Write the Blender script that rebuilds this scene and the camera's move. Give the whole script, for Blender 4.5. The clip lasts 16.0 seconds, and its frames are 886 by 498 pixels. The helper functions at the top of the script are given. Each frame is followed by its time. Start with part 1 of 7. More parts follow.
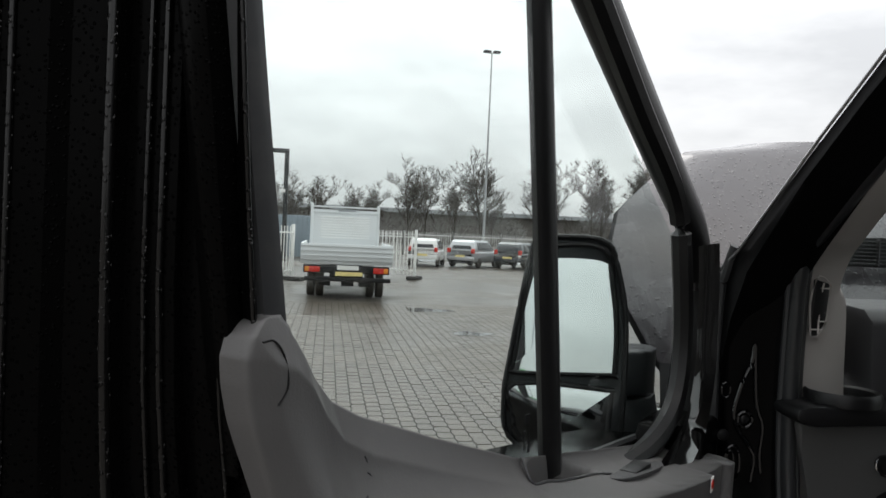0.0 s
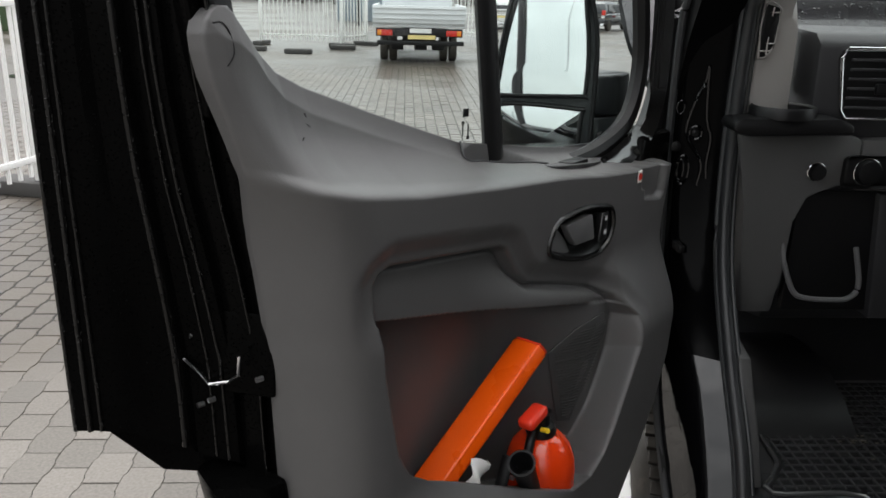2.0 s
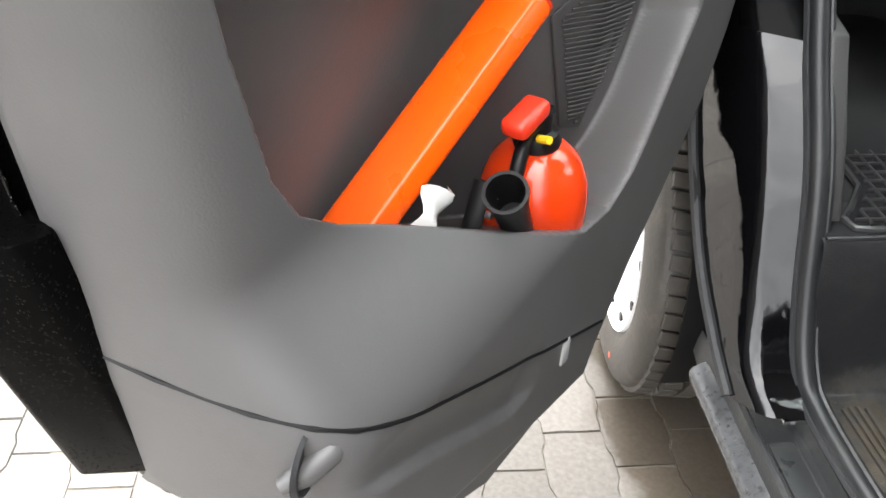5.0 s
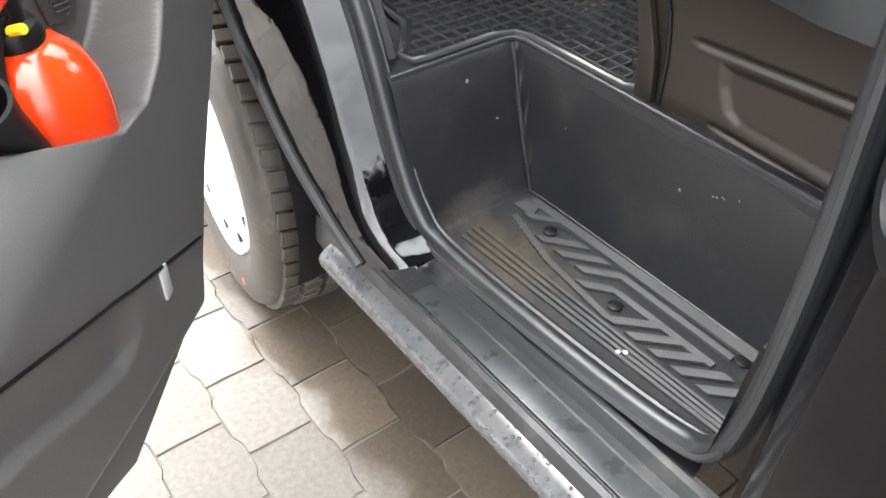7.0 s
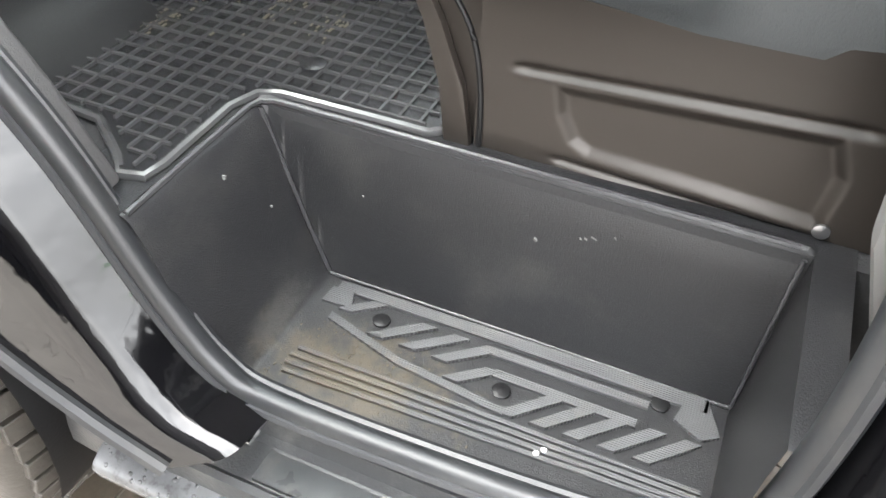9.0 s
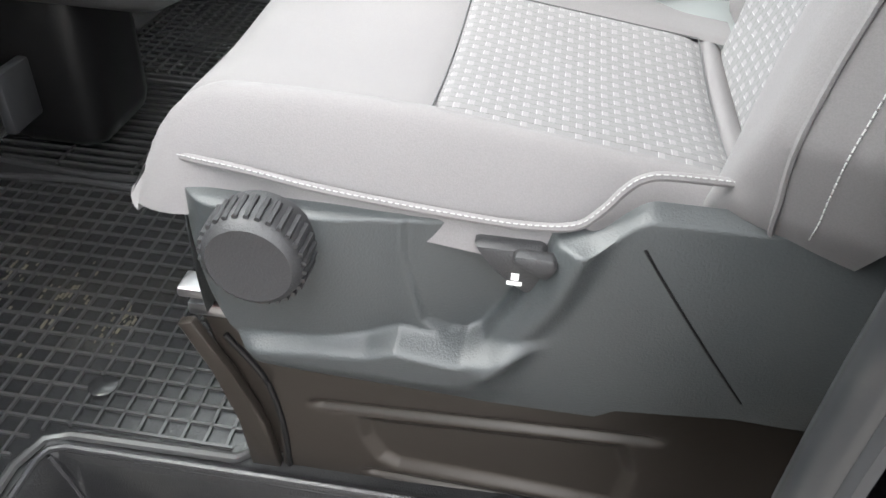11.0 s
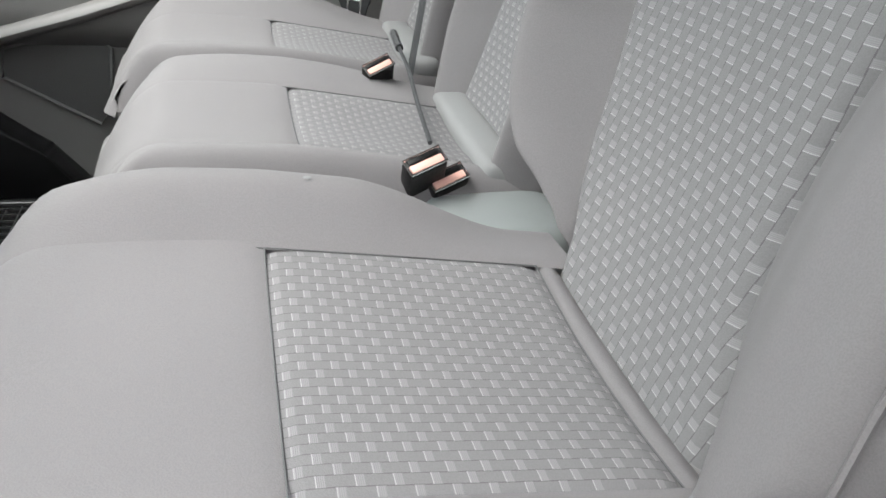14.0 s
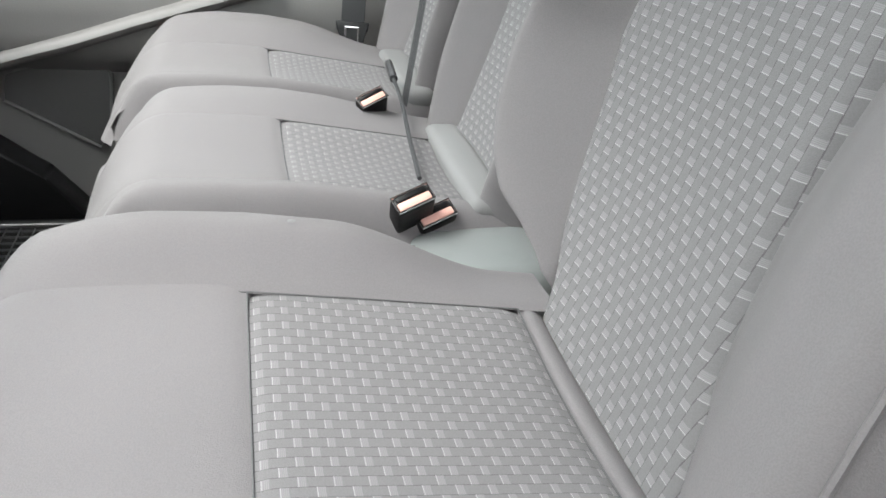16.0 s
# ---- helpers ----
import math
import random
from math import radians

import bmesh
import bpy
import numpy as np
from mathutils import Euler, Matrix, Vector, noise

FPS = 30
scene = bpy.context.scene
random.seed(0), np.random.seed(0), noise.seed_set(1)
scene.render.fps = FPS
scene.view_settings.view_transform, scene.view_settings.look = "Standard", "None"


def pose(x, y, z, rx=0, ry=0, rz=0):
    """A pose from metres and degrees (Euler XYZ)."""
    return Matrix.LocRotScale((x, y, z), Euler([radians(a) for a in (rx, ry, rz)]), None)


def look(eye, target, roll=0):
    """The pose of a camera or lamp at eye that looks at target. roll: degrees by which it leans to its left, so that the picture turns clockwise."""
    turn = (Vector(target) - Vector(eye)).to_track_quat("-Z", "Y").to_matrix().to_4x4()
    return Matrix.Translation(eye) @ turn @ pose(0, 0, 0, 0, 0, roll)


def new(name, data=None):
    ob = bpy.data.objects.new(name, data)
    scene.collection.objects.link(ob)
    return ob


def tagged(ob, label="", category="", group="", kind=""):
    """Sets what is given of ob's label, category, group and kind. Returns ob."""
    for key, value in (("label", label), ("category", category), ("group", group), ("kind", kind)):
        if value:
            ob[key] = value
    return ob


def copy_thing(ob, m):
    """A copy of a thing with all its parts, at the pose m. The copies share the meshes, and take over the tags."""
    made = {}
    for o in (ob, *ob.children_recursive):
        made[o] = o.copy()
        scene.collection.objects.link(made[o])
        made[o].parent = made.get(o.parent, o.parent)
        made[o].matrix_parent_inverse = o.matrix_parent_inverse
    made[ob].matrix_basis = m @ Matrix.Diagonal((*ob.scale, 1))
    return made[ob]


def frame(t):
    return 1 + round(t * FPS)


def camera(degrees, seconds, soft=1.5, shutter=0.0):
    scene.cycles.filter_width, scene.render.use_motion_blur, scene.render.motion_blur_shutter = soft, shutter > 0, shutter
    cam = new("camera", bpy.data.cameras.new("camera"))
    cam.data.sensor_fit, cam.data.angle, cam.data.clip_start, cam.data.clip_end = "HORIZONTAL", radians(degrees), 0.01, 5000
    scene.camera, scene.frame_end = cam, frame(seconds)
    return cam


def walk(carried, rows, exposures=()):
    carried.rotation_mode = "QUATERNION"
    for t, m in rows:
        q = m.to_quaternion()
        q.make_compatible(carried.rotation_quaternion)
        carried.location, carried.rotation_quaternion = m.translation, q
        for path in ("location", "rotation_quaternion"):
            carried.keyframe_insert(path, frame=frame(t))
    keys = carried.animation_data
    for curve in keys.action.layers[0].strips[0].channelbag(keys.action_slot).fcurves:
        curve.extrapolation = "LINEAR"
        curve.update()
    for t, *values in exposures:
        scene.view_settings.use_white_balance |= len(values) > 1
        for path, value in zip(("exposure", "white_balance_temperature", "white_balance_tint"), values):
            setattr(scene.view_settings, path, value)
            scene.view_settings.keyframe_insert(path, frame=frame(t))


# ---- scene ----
cam = camera(58.5, 16.0, soft=1.6)
PATH = [
    (0, (-0.762, -1.429, 1.8), (-0.473, 0.549, 1.759), 2.6),
    (0.5, (-0.75, -1.683, 1.8), (-0.582, 0.309, 1.754), 2.2),
    (1, (-0.706, -1.764, 1.767), (-0.58, 0.232, 1.712), 2.2),
    (1.5, (-0.635, -1.79, 1.758), (-0.536, 0.188, 1.477), 1.6),
    (2, (-0.591, -1.756, 1.751), (-0.493, 0.143, 1.132), 1.4),
    (2.5, (-0.546, -1.668, 1.716), (-0.448, 0.207, 1.028), 1.4),
    (3, (-0.563, -1.467, 1.683), (-0.483, 0.411, 0.999), 0.9),
    (3.5, (-0.542, -1.348, 1.667), (-0.45, 0.528, 0.981), 1.0),
    (4, (-0.55, -1.287, 1.581), (-0.459, 0.488, 0.665), 1.4),
    (4.2, (-0.545, -1.27, 1.542), (-0.47, 0.405, 0.452), 2.2),
    (6.3, (-0.443, -1.253, 1.345), (0.146, 0.177, 0.076), 1.2),
    (6.5, (-0.434, -1.251, 1.336), (0.26, 0.124, 0.061), 1.2),
    (7, (-0.432, -1.225, 1.303), (0.511, -0.034, 0.002), 1.8),
    (7.5, (-0.377, -1.146, 1.252), (0.705, -0.088, -0.057), 2.8),
    (8, (-0.313, -1.009, 1.184), (0.79, 0.012, -0.136), 1.9),
    (8.5, (-0.302, -0.951, 1.169), (0.946, -0.126, -0.159), 2.3),
    (9, (-0.287, -0.88, 1.261), (1.075, -0.316, -0.091), 2.1),
    (9.5, (-0.256, -0.91, 1.357), (1.22, -0.604, 0.044), 1.9),
    (10, (-0.23, -0.899, 1.414), (1.253, -0.686, 0.09), 2.6),
    (10.2, (-0.213, -0.892, 1.439), (1.28, -0.677, 0.125), 2.3),
    (12.3, (0.117, -0.781, 1.510), (1.806, -0.709, 0.442), 4.2),
    (12.5, (0.143, -0.772, 1.509), (1.768, -0.845, 0.346), 4.6),
    (13, (0.148, -0.745, 1.511), (1.670, -1.007, 0.240), 5.5),
    (13.5, (0.145, -0.753, 1.519), (1.748, -1.174, 0.401), 5.9),
    (14, (0.141, -0.752, 1.522), (1.824, -1.245, 0.561), 5.4),
    (14.5, (0.137, -0.752, 1.527), (1.830, -1.247, 0.585), 5.5),
    (15, (0.139, -0.748, 1.525), (1.835, -1.235, 0.583), 5.5),
    (15.5, (0.143, -0.749, 1.525), (1.839, -1.235, 0.583), 5.6),
    (16, (0.143, -0.770, 1.552), (1.844, -1.254, 0.617), 5.7),
]
EXPOSURES = [(0.0, -0.05), (1.0, -0.35), (1.4, -0.45), (1.8, 0.1), (2.2, 0.75), (2.6, 1.35), (3.2, 1.95), (4.2, 2.15), (6.3, 2.6), (7.0, 2.7), (8.0, 2.85), (9.0, 3.5), (9.6, 4.15), (10.2, 4.1), (10.6, 3.3), (11.1, 2.6), (11.7, 2.25), (12.3, 2.1), (13.0, 1.95), (16.0, 2.05)]
walk(cam, [(t, look(eye, target, roll)) for t, eye, target, roll in PATH], EXPOSURES)

# ---- sky and sun ----
world = bpy.data.worlds.new("overcast_sky")
scene.world = world
world.use_nodes = True
wn, wl = world.node_tree.nodes, world.node_tree.links
wn.clear()
w_out = wn.new("ShaderNodeOutputWorld")
w_bg = wn.new("ShaderNodeBackground")
w_sky = wn.new("ShaderNodeTexSky")
w_sky.sky_type = "NISHITA"
w_sky.sun_disc = False
w_sky.sun_elevation, w_sky.sun_rotation = radians(60), radians(168)
w_sky.dust_density = 4.0
w_co = wn.new("ShaderNodeTexCoord")
w_map = wn.new("ShaderNodeMapping")
w_map.inputs["Scale"].default_value = (1.0, 1.0, 3.2)
w_noise = wn.new("ShaderNodeTexNoise")
w_noise.inputs["Scale"].default_value = 2.2
w_noise.inputs["Detail"].default_value = 6.0
w_noise.inputs["Roughness"].default_value = 0.55
w_ramp = wn.new("ShaderNodeValToRGB")
w_ramp.color_ramp.elements[0].position, w_ramp.color_ramp.elements[0].color = 0.32, (6.9, 7.0, 7.15, 1)
w_ramp.color_ramp.elements[1].position, w_ramp.color_ramp.elements[1].color = 0.68, (11.6, 11.65, 11.7, 1)
w_mix = wn.new("ShaderNodeMix")
w_mix.data_type = "RGBA"
w_mix.inputs[0].default_value = 0.9
wl.new(w_co.outputs["Generated"], w_map.inputs["Vector"])
wl.new(w_map.outputs["Vector"], w_noise.inputs["Vector"])
wl.new(w_noise.outputs[0], w_ramp.inputs[0])
wl.new(w_sky.outputs[0], w_mix.inputs[6])
wl.new(w_ramp.outputs[0], w_mix.inputs[7])
w_sep = wn.new("ShaderNodeSeparateXYZ")
w_rise = wn.new("ShaderNodeMapRange")
w_rise.inputs["From Min"].default_value, w_rise.inputs["From Max"].default_value = 0.0, 1.0
w_rise.inputs["To Min"].default_value, w_rise.inputs["To Max"].default_value = 0.80, 2.2
w_mul = wn.new("ShaderNodeVectorMath")
w_mul.operation = "SCALE"
wl.new(w_co.outputs["Generated"], w_sep.inputs[0])
wl.new(w_sep.outputs[2], w_rise.inputs["Value"])
# the cloud is thinner on the sun's side
w_side, w_both = wn.new("ShaderNodeMapRange"), wn.new("ShaderNodeMath")
w_side.interpolation_type = "SMOOTHSTEP"
w_side.inputs["From Min"].default_value, w_side.inputs["From Max"].default_value = -0.9, 0.8
w_side.inputs["To Min"].default_value, w_side.inputs["To Max"].default_value = 0.74, 1.0
w_both.operation = "MULTIPLY"
wl.new(w_sep.outputs[1], w_side.inputs["Value"])
wl.new(w_rise.outputs[0], w_both.inputs[0])
wl.new(w_side.outputs[0], w_both.inputs[1])
wl.new(w_mix.outputs[2], w_mul.inputs[0])
wl.new(w_both.outputs[0], w_mul.inputs["Scale"])
wl.new(w_mul.outputs[0], w_bg.inputs["Color"])
wl.new(w_bg.outputs[0], w_out.inputs[0])
w_bg.inputs["Strength"].default_value = 0.118

sun = new("sun", bpy.data.lights.new("sun", "SUN"))
sun.data.energy, sun.data.angle, sun.data.color = 1.3, radians(35), (1.0, 0.97, 0.93)
sun.matrix_world = look((0, 0, 0), (0.12, -0.55, -1.0))


# ---- builders ----
def thing(name, label, category, m=None, group="", kind=""):
    ob = new(name)
    ob.empty_display_size = 0.1
    if m is not None:
        ob.matrix_world = m
    return tagged(ob, label, category, group, kind)


def part(name, bm, material, parent=None, label="", smooth=True, angle=40, kind=""):
    """Link a bmesh as one mesh object under a thing or a part."""
    bmesh.ops.recalc_face_normals(bm, faces=bm.faces[:])
    for e in bm.edges:
        e.smooth = len(e.link_faces) != 2 or e.calc_face_angle(0.0) < radians(angle)
    me = bpy.data.meshes.new(name)
    for f in bm.faces:
        f.smooth = smooth
    bm.to_mesh(me)
    bm.free()
    me.materials.append(material)
    ob = new(name, me)
    if parent is not None:
        ob.parent = parent
    return tagged(ob, label, kind=kind)


def box(lo, hi, bevel=0.0, seg=2, bm=None):
    bm = bm or bmesh.new()
    lo, hi = Vector(lo), Vector(hi)
    m = Matrix.Translation((lo + hi) / 2) @ Matrix.Diagonal((*(hi - lo), 1))
    made = bmesh.ops.create_cube(bm, size=1, matrix=m)["verts"]
    if bevel:
        edges = list({e for v in made for e in v.link_edges})
        bmesh.ops.bevel(bm, geom=edges, offset=bevel, segments=seg, profile=0.5, affect="EDGES")
    return bm


def rod(a, b, r, r2=None, seg=16, bm=None, caps=True):
    bm = bm or bmesh.new()
    a, b = Vector(a), Vector(b)
    turn = (b - a).to_track_quat("Z", "Y").to_matrix().to_4x4()
    bmesh.ops.create_cone(bm, cap_ends=caps, segments=seg, radius1=r, radius2=r if r2 is None else r2, depth=(b - a).length,
                          matrix=Matrix.Translation((a + b) / 2) @ turn)
    return bm


def tube(pts, r, seg=8, bm=None, flat=1.0, up=(0, 0, 1), closed=False):
    """A tube along points; flat squashes it across its second axis."""
    bm = bm or bmesh.new()
    pts = [Vector(p) for p in pts]
    n, rings = len(pts), []
    rr = r if isinstance(r, (list, tuple)) else [r] * n
    for i, p in enumerate(pts):
        d = (pts[(i + 1) % n if closed else min(i + 1, n - 1)] - pts[(i - 1) % n if closed else max(i - 1, 0)]).normalized()
        u = Vector(up)
        if abs(d.dot(u)) > 0.95:
            u = Vector((1, 0, 0))
        s = d.cross(u).normalized()
        w = s.cross(d)
        rings.append([bm.verts.new(p + (s * math.cos(a) * rr[i] + w * math.sin(a) * rr[i] * flat)) for a in [2 * math.pi * k / seg for k in range(seg)]])
    for i in range(n if closed else n - 1):
        a, b = rings[i], rings[(i + 1) % n]
        for k in range(seg):
            bm.faces.new((a[k], a[(k + 1) % seg], b[(k + 1) % seg], b[k]))
    if not closed:
        bm.faces.new(rings[0][::-1])
        bm.faces.new(rings[-1])
    return bm


def curve(pts, steps=8):
    """A smooth line through points (Catmull-Rom)."""
    p = [Vector(q) for q in pts]
    p = [2 * p[0] - p[1]] + p + [2 * p[-1] - p[-2]]
    out = []
    for i in range(1, len(p) - 2):
        for k in range(steps):
            t = k / steps
            out.append(0.5 * (2 * p[i] + (p[i + 1] - p[i - 1]) * t + (2 * p[i - 1] - 5 * p[i] + 4 * p[i + 1] - p[i + 2]) * t * t
                              + (3 * p[i] - p[i - 1] - 3 * p[i + 1] + p[i + 2]) * t ** 3))
    out.append(p[-2])
    return out


def prism(poly, at, bm=None, bevel=0.0):
    """A solid from a 2D outline; at(p, k) gives the place of outline point p on the near (k=0) and far (k=1) side."""
    bm = bm or bmesh.new()
    a = [bm.verts.new(at(p, 0)) for p in poly]
    b = [bm.verts.new(at(p, 1)) for p in poly]
    n = len(poly)
    fs = [bm.faces.new(a), bm.faces.new(b[::-1])]
    for i in range(n):
        fs.append(bm.faces.new((a[i], b[i], b[(i + 1) % n], a[(i + 1) % n])))
    if bevel:
        edges = list({e for f in fs for e in f.edges})
        bmesh.ops.bevel(bm, geom=edges, offset=bevel, segments=2, profile=0.5, affect="EDGES")
    return bm


def sheet(nu, nv, f, bm=None, wrap=False):
    """A grid of (nu+1) x (nv+1) points f(u, v), u and v from 0 to 1."""
    bm = bm or bmesh.new()
    vs = [[bm.verts.new(f(i / nu, j / nv)) for j in range(nv + 1)] for i in range(nu if wrap else nu + 1)]
    for i in range(nu):
        for j in range(nv):
            a, b = vs[i], vs[(i + 1) % len(vs)]
            bm.faces.new((a[j], b[j], b[j + 1], a[j + 1]))
    return bm


def lathe(profile, seg=32, m=None, bm=None):
    """A turned form from (radius, height) pairs about z."""
    bm = bm or bmesh.new()
    m = m or Matrix()
    rings = []
    for r, z in profile:
        rings.append([bm.verts.new(m @ Vector((r * math.cos(2 * math.pi * k / seg), r * math.sin(2 * math.pi * k / seg), z))) for k in range(seg)])
    for a, b in zip(rings, rings[1:]):
        for k in range(seg):
            bm.faces.new((a[k], a[(k + 1) % seg], b[(k + 1) % seg], b[k]))
    for ring, r in ((rings[0], profile[0][0]), (rings[-1], profile[-1][0])):
        if r > 1e-4:
            bm.faces.new(ring)
    bmesh.ops.remove_doubles(bm, verts=bm.verts[:], dist=1e-6)
    return bm


def smooth_loop(poly, steps=4):
    n = len(poly)
    pts = curve([(*poly[k % n], 0) for k in range(-2, n + 3)], steps)
    return [(p.x, p.y) for p in pts[2 * steps:(2 + n) * steps]]


def lerp_at(x, table):
    """Linear interpolation in a table of (x, y), x rising."""
    if x <= table[0][0]:
        return table[0][1]
    for (a, p), (b, q) in zip(table, table[1:]):
        if x <= b:
            return p + (q - p) * (x - a) / (b - a)
    return table[-1][1]


def step01(a, b, x):
    t = min(1.0, max(0.0, (x - a) / (b - a)))
    return t * t * (3 - 2 * t)


def inside(poly, x, y):
    """Signed distance to an outline, positive inside."""
    d, c = 1e9, False
    for i in range(len(poly)):
        (x1, y1), (x2, y2) = poly[i - 1], poly[i]
        if (y1 > y) != (y2 > y) and x < (x2 - x1) * (y - y1) / (y2 - y1) + x1:
            c = not c
        dx, dy = x2 - x1, y2 - y1
        t = min(1, max(0, ((x - x1) * dx + (y - y1) * dy) / (dx * dx + dy * dy)))
        d = min(d, math.hypot(x - x1 - t * dx, y - y1 - t * dy))
    return d if c else -d


# ---- materials ----
def material(name, color, rough=0.5, metal=0.0, vary=0.12, scale=6.0, grain=0.0, grain_scale=400.0, bump=0.0, bump_scale=300.0,
             coat=0.0, spec=0.5, dirt=0.0, dirt_color=(0.16, 0.14, 0.11), dirt_scale=4.0, rough_vary=0.08, sheen=0.0, drops=0.0):
    m = bpy.data.materials.new(name)
    m.use_nodes = True
    nt = m.node_tree
    n, l = nt.nodes, nt.links
    b = n["Principled BSDF"]
    co = n.new("ShaderNodeTexCoord")
    big = n.new("ShaderNodeTexNoise")
    big.inputs["Scale"].default_value, big.inputs["Detail"].default_value = scale, 5.0
    l.new(co.outputs["Object"], big.inputs["Vector"])
    mix = n.new("ShaderNodeMix")
    mix.data_type = "RGBA"
    mix.inputs[6].default_value = (*[c * (1 - vary) for c in color], 1)
    mix.inputs[7].default_value = (*[min(1.0, c * (1 + vary)) for c in color], 1)
    l.new(big.outputs[0], mix.inputs[0])
    col = mix.outputs[2]
    if grain:
        g = n.new("ShaderNodeTexNoise")
        g.inputs["Scale"].default_value, g.inputs["Detail"].default_value = grain_scale, 2.0
        l.new(co.outputs["Object"], g.inputs["Vector"])
        gm = n.new("ShaderNodeMix")
        gm.data_type, gm.blend_type = "RGBA", "MULTIPLY"
        gm.inputs[0].default_value = grain
        gr = n.new("ShaderNodeValToRGB")
        gr.color_ramp.elements[0].position, gr.color_ramp.elements[1].position = 0.35, 0.65
        gr.color_ramp.elements[0].color = (0.35, 0.35, 0.35, 1)
        l.new(g.outputs[0], gr.inputs[0])
        l.new(col, gm.inputs[6])
        l.new(gr.outputs[0], gm.inputs[7])
        col = gm.outputs[2]
    rmap = n.new("ShaderNodeMapRange")
    rmap.inputs["To Min"].default_value, rmap.inputs["To Max"].default_value = max(0.02, rough - rough_vary), min(1.0, rough + rough_vary)
    l.new(big.outputs[0], rmap.inputs["Value"])
    rough_out = rmap.outputs[0]
    if dirt:
        d = n.new("ShaderNodeTexNoise")
        d.inputs["Scale"].default_value, d.inputs["Detail"].default_value, d.inputs["Roughness"].default_value = dirt_scale, 9.0, 0.7
        l.new(co.outputs["Object"], d.inputs["Vector"])
        dr = n.new("ShaderNodeValToRGB")
        dr.color_ramp.elements[0].position, dr.color_ramp.elements[1].position = 0.52, 0.74
        dr.color_ramp.elements[1].color = (dirt, dirt, dirt, 1)
        l.new(d.outputs[0], dr.inputs[0])
        dm = n.new("ShaderNodeMix")
        dm.data_type = "RGBA"
        l.new(dr.outputs[0], dm.inputs[0])
        l.new(col, dm.inputs[6])
        dm.inputs[7].default_value = (*dirt_color, 1)
        col = dm.outputs[2]
    l.new(col, b.inputs["Base Color"])
    l.new(rough_out, b.inputs["Roughness"])
    b.inputs["Metallic"].default_value = metal
    b.inputs["Specular IOR Level"].default_value = spec
    b.inputs["Coat Weight"].default_value = coat
    b.inputs["Coat Roughness"].default_value = 0.04
    b.inputs["Sheen Weight"].default_value = sheen
    normal = None
    if bump:
        t = n.new("ShaderNodeTexNoise")
        t.inputs["Scale"].default_value, t.inputs["Detail"].default_value = bump_scale, 3.0
        l.new(co.outputs["Object"], t.inputs["Vector"])
        bp = n.new("ShaderNodeBump")
        bp.inputs["Strength"].default_value, bp.inputs["Distance"].default_value = bump, 0.002
        l.new(t.outputs[0], bp.inputs["Height"])
        normal = bp.outputs[0]
    if drops:
        v = n.new("ShaderNodeTexVoronoi")
        v.inputs["Scale"].default_value, v.inputs["Randomness"].default_value = drops, 1.0
        l.new(co.outputs["Object"], v.inputs["Vector"])
        vr = n.new("ShaderNodeMapRange")
        vr.inputs["From Min"].default_value, vr.inputs["From Max"].default_value = 0.14, 0.30
        vr.inputs["To Min"].default_value, vr.inputs["To Max"].default_value = 1.0, 0.0
        l.new(v.outputs["Distance"], vr.inputs["Value"])
        bp = n.new("ShaderNodeBump")
        bp.inputs["Strength"].default_value, bp.inputs["Distance"].default_value = 0.9, 0.003
        l.new(vr.outputs[0], bp.inputs["Height"])
        if normal:
            l.new(normal, bp.inputs["Normal"])
        normal = bp.outputs[0]
    if normal:
        l.new(normal, b.inputs["Normal"])
    return m


def glass_material(name, tint, rough=0.0):
    """Thin pane: mostly clear, a little mirror by the angle."""
    m = bpy.data.materials.new(name)
    m.use_nodes = True
    n, l = m.node_tree.nodes, m.node_tree.links
    n.clear()
    out, mix = n.new("ShaderNodeOutputMaterial"), n.new("ShaderNodeMixShader")
    tr, gl, lw = n.new("ShaderNodeBsdfTransparent"), n.new("ShaderNodeBsdfGlossy"), n.new("ShaderNodeLayerWeight")
    tr.inputs[0].default_value = (*tint, 1)
    gl.inputs["Roughness"].default_value = rough
    lw.inputs["Blend"].default_value = 0.5
    pw, ad = n.new("ShaderNodeMath"), n.new("ShaderNodeMath")
    pw.operation, ad.operation = "POWER", "MULTIPLY_ADD"
    pw.inputs[1].default_value = 5.0
    ad.inputs[1].default_value, ad.inputs[2].default_value = 0.5, 0.02
    l.new(lw.outputs["Facing"], pw.inputs[0])
    l.new(pw.outputs[0], ad.inputs[0])
    l.new(ad.outputs[0], mix.inputs[0])
    l.new(tr.outputs[0], mix.inputs[1])
    l.new(gl.outputs[0], mix.inputs[2])
    l.new(mix.outputs[0], out.inputs[0])
    return m


BLACK_PAINT = material("black_paint", (0.006, 0.006, 0.007), 0.10, coat=1.0, vary=0.3, rough_vary=0.05, dirt=0.10, dirt_color=(0.10, 0.095, 0.09), dirt_scale=9)
# black paint with dark reflections put in: its specular is nearly nil
BLACK_INNER = material("black_paint_dulled", (0.002, 0.002, 0.002), 0.18, coat=0.0, spec=0.03, vary=0.3, rough_vary=0.06, drops=210)
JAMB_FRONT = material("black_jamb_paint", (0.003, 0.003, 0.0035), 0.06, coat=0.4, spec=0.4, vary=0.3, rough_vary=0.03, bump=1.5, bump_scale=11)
# the same jamb paint with its reflections cut, so the upper part stays dark
JAMB_DULLED = material("jamb_paint_dulled", (0.002, 0.002, 0.0022), 0.12, coat=0.0, spec=0.05, vary=0.3, bump=0.6, bump_scale=14)
GLOSS_BLACK = material("polished_black_paint", (0.004, 0.004, 0.004), 0.06, coat=1.0, vary=0.2, rough_vary=0.03)
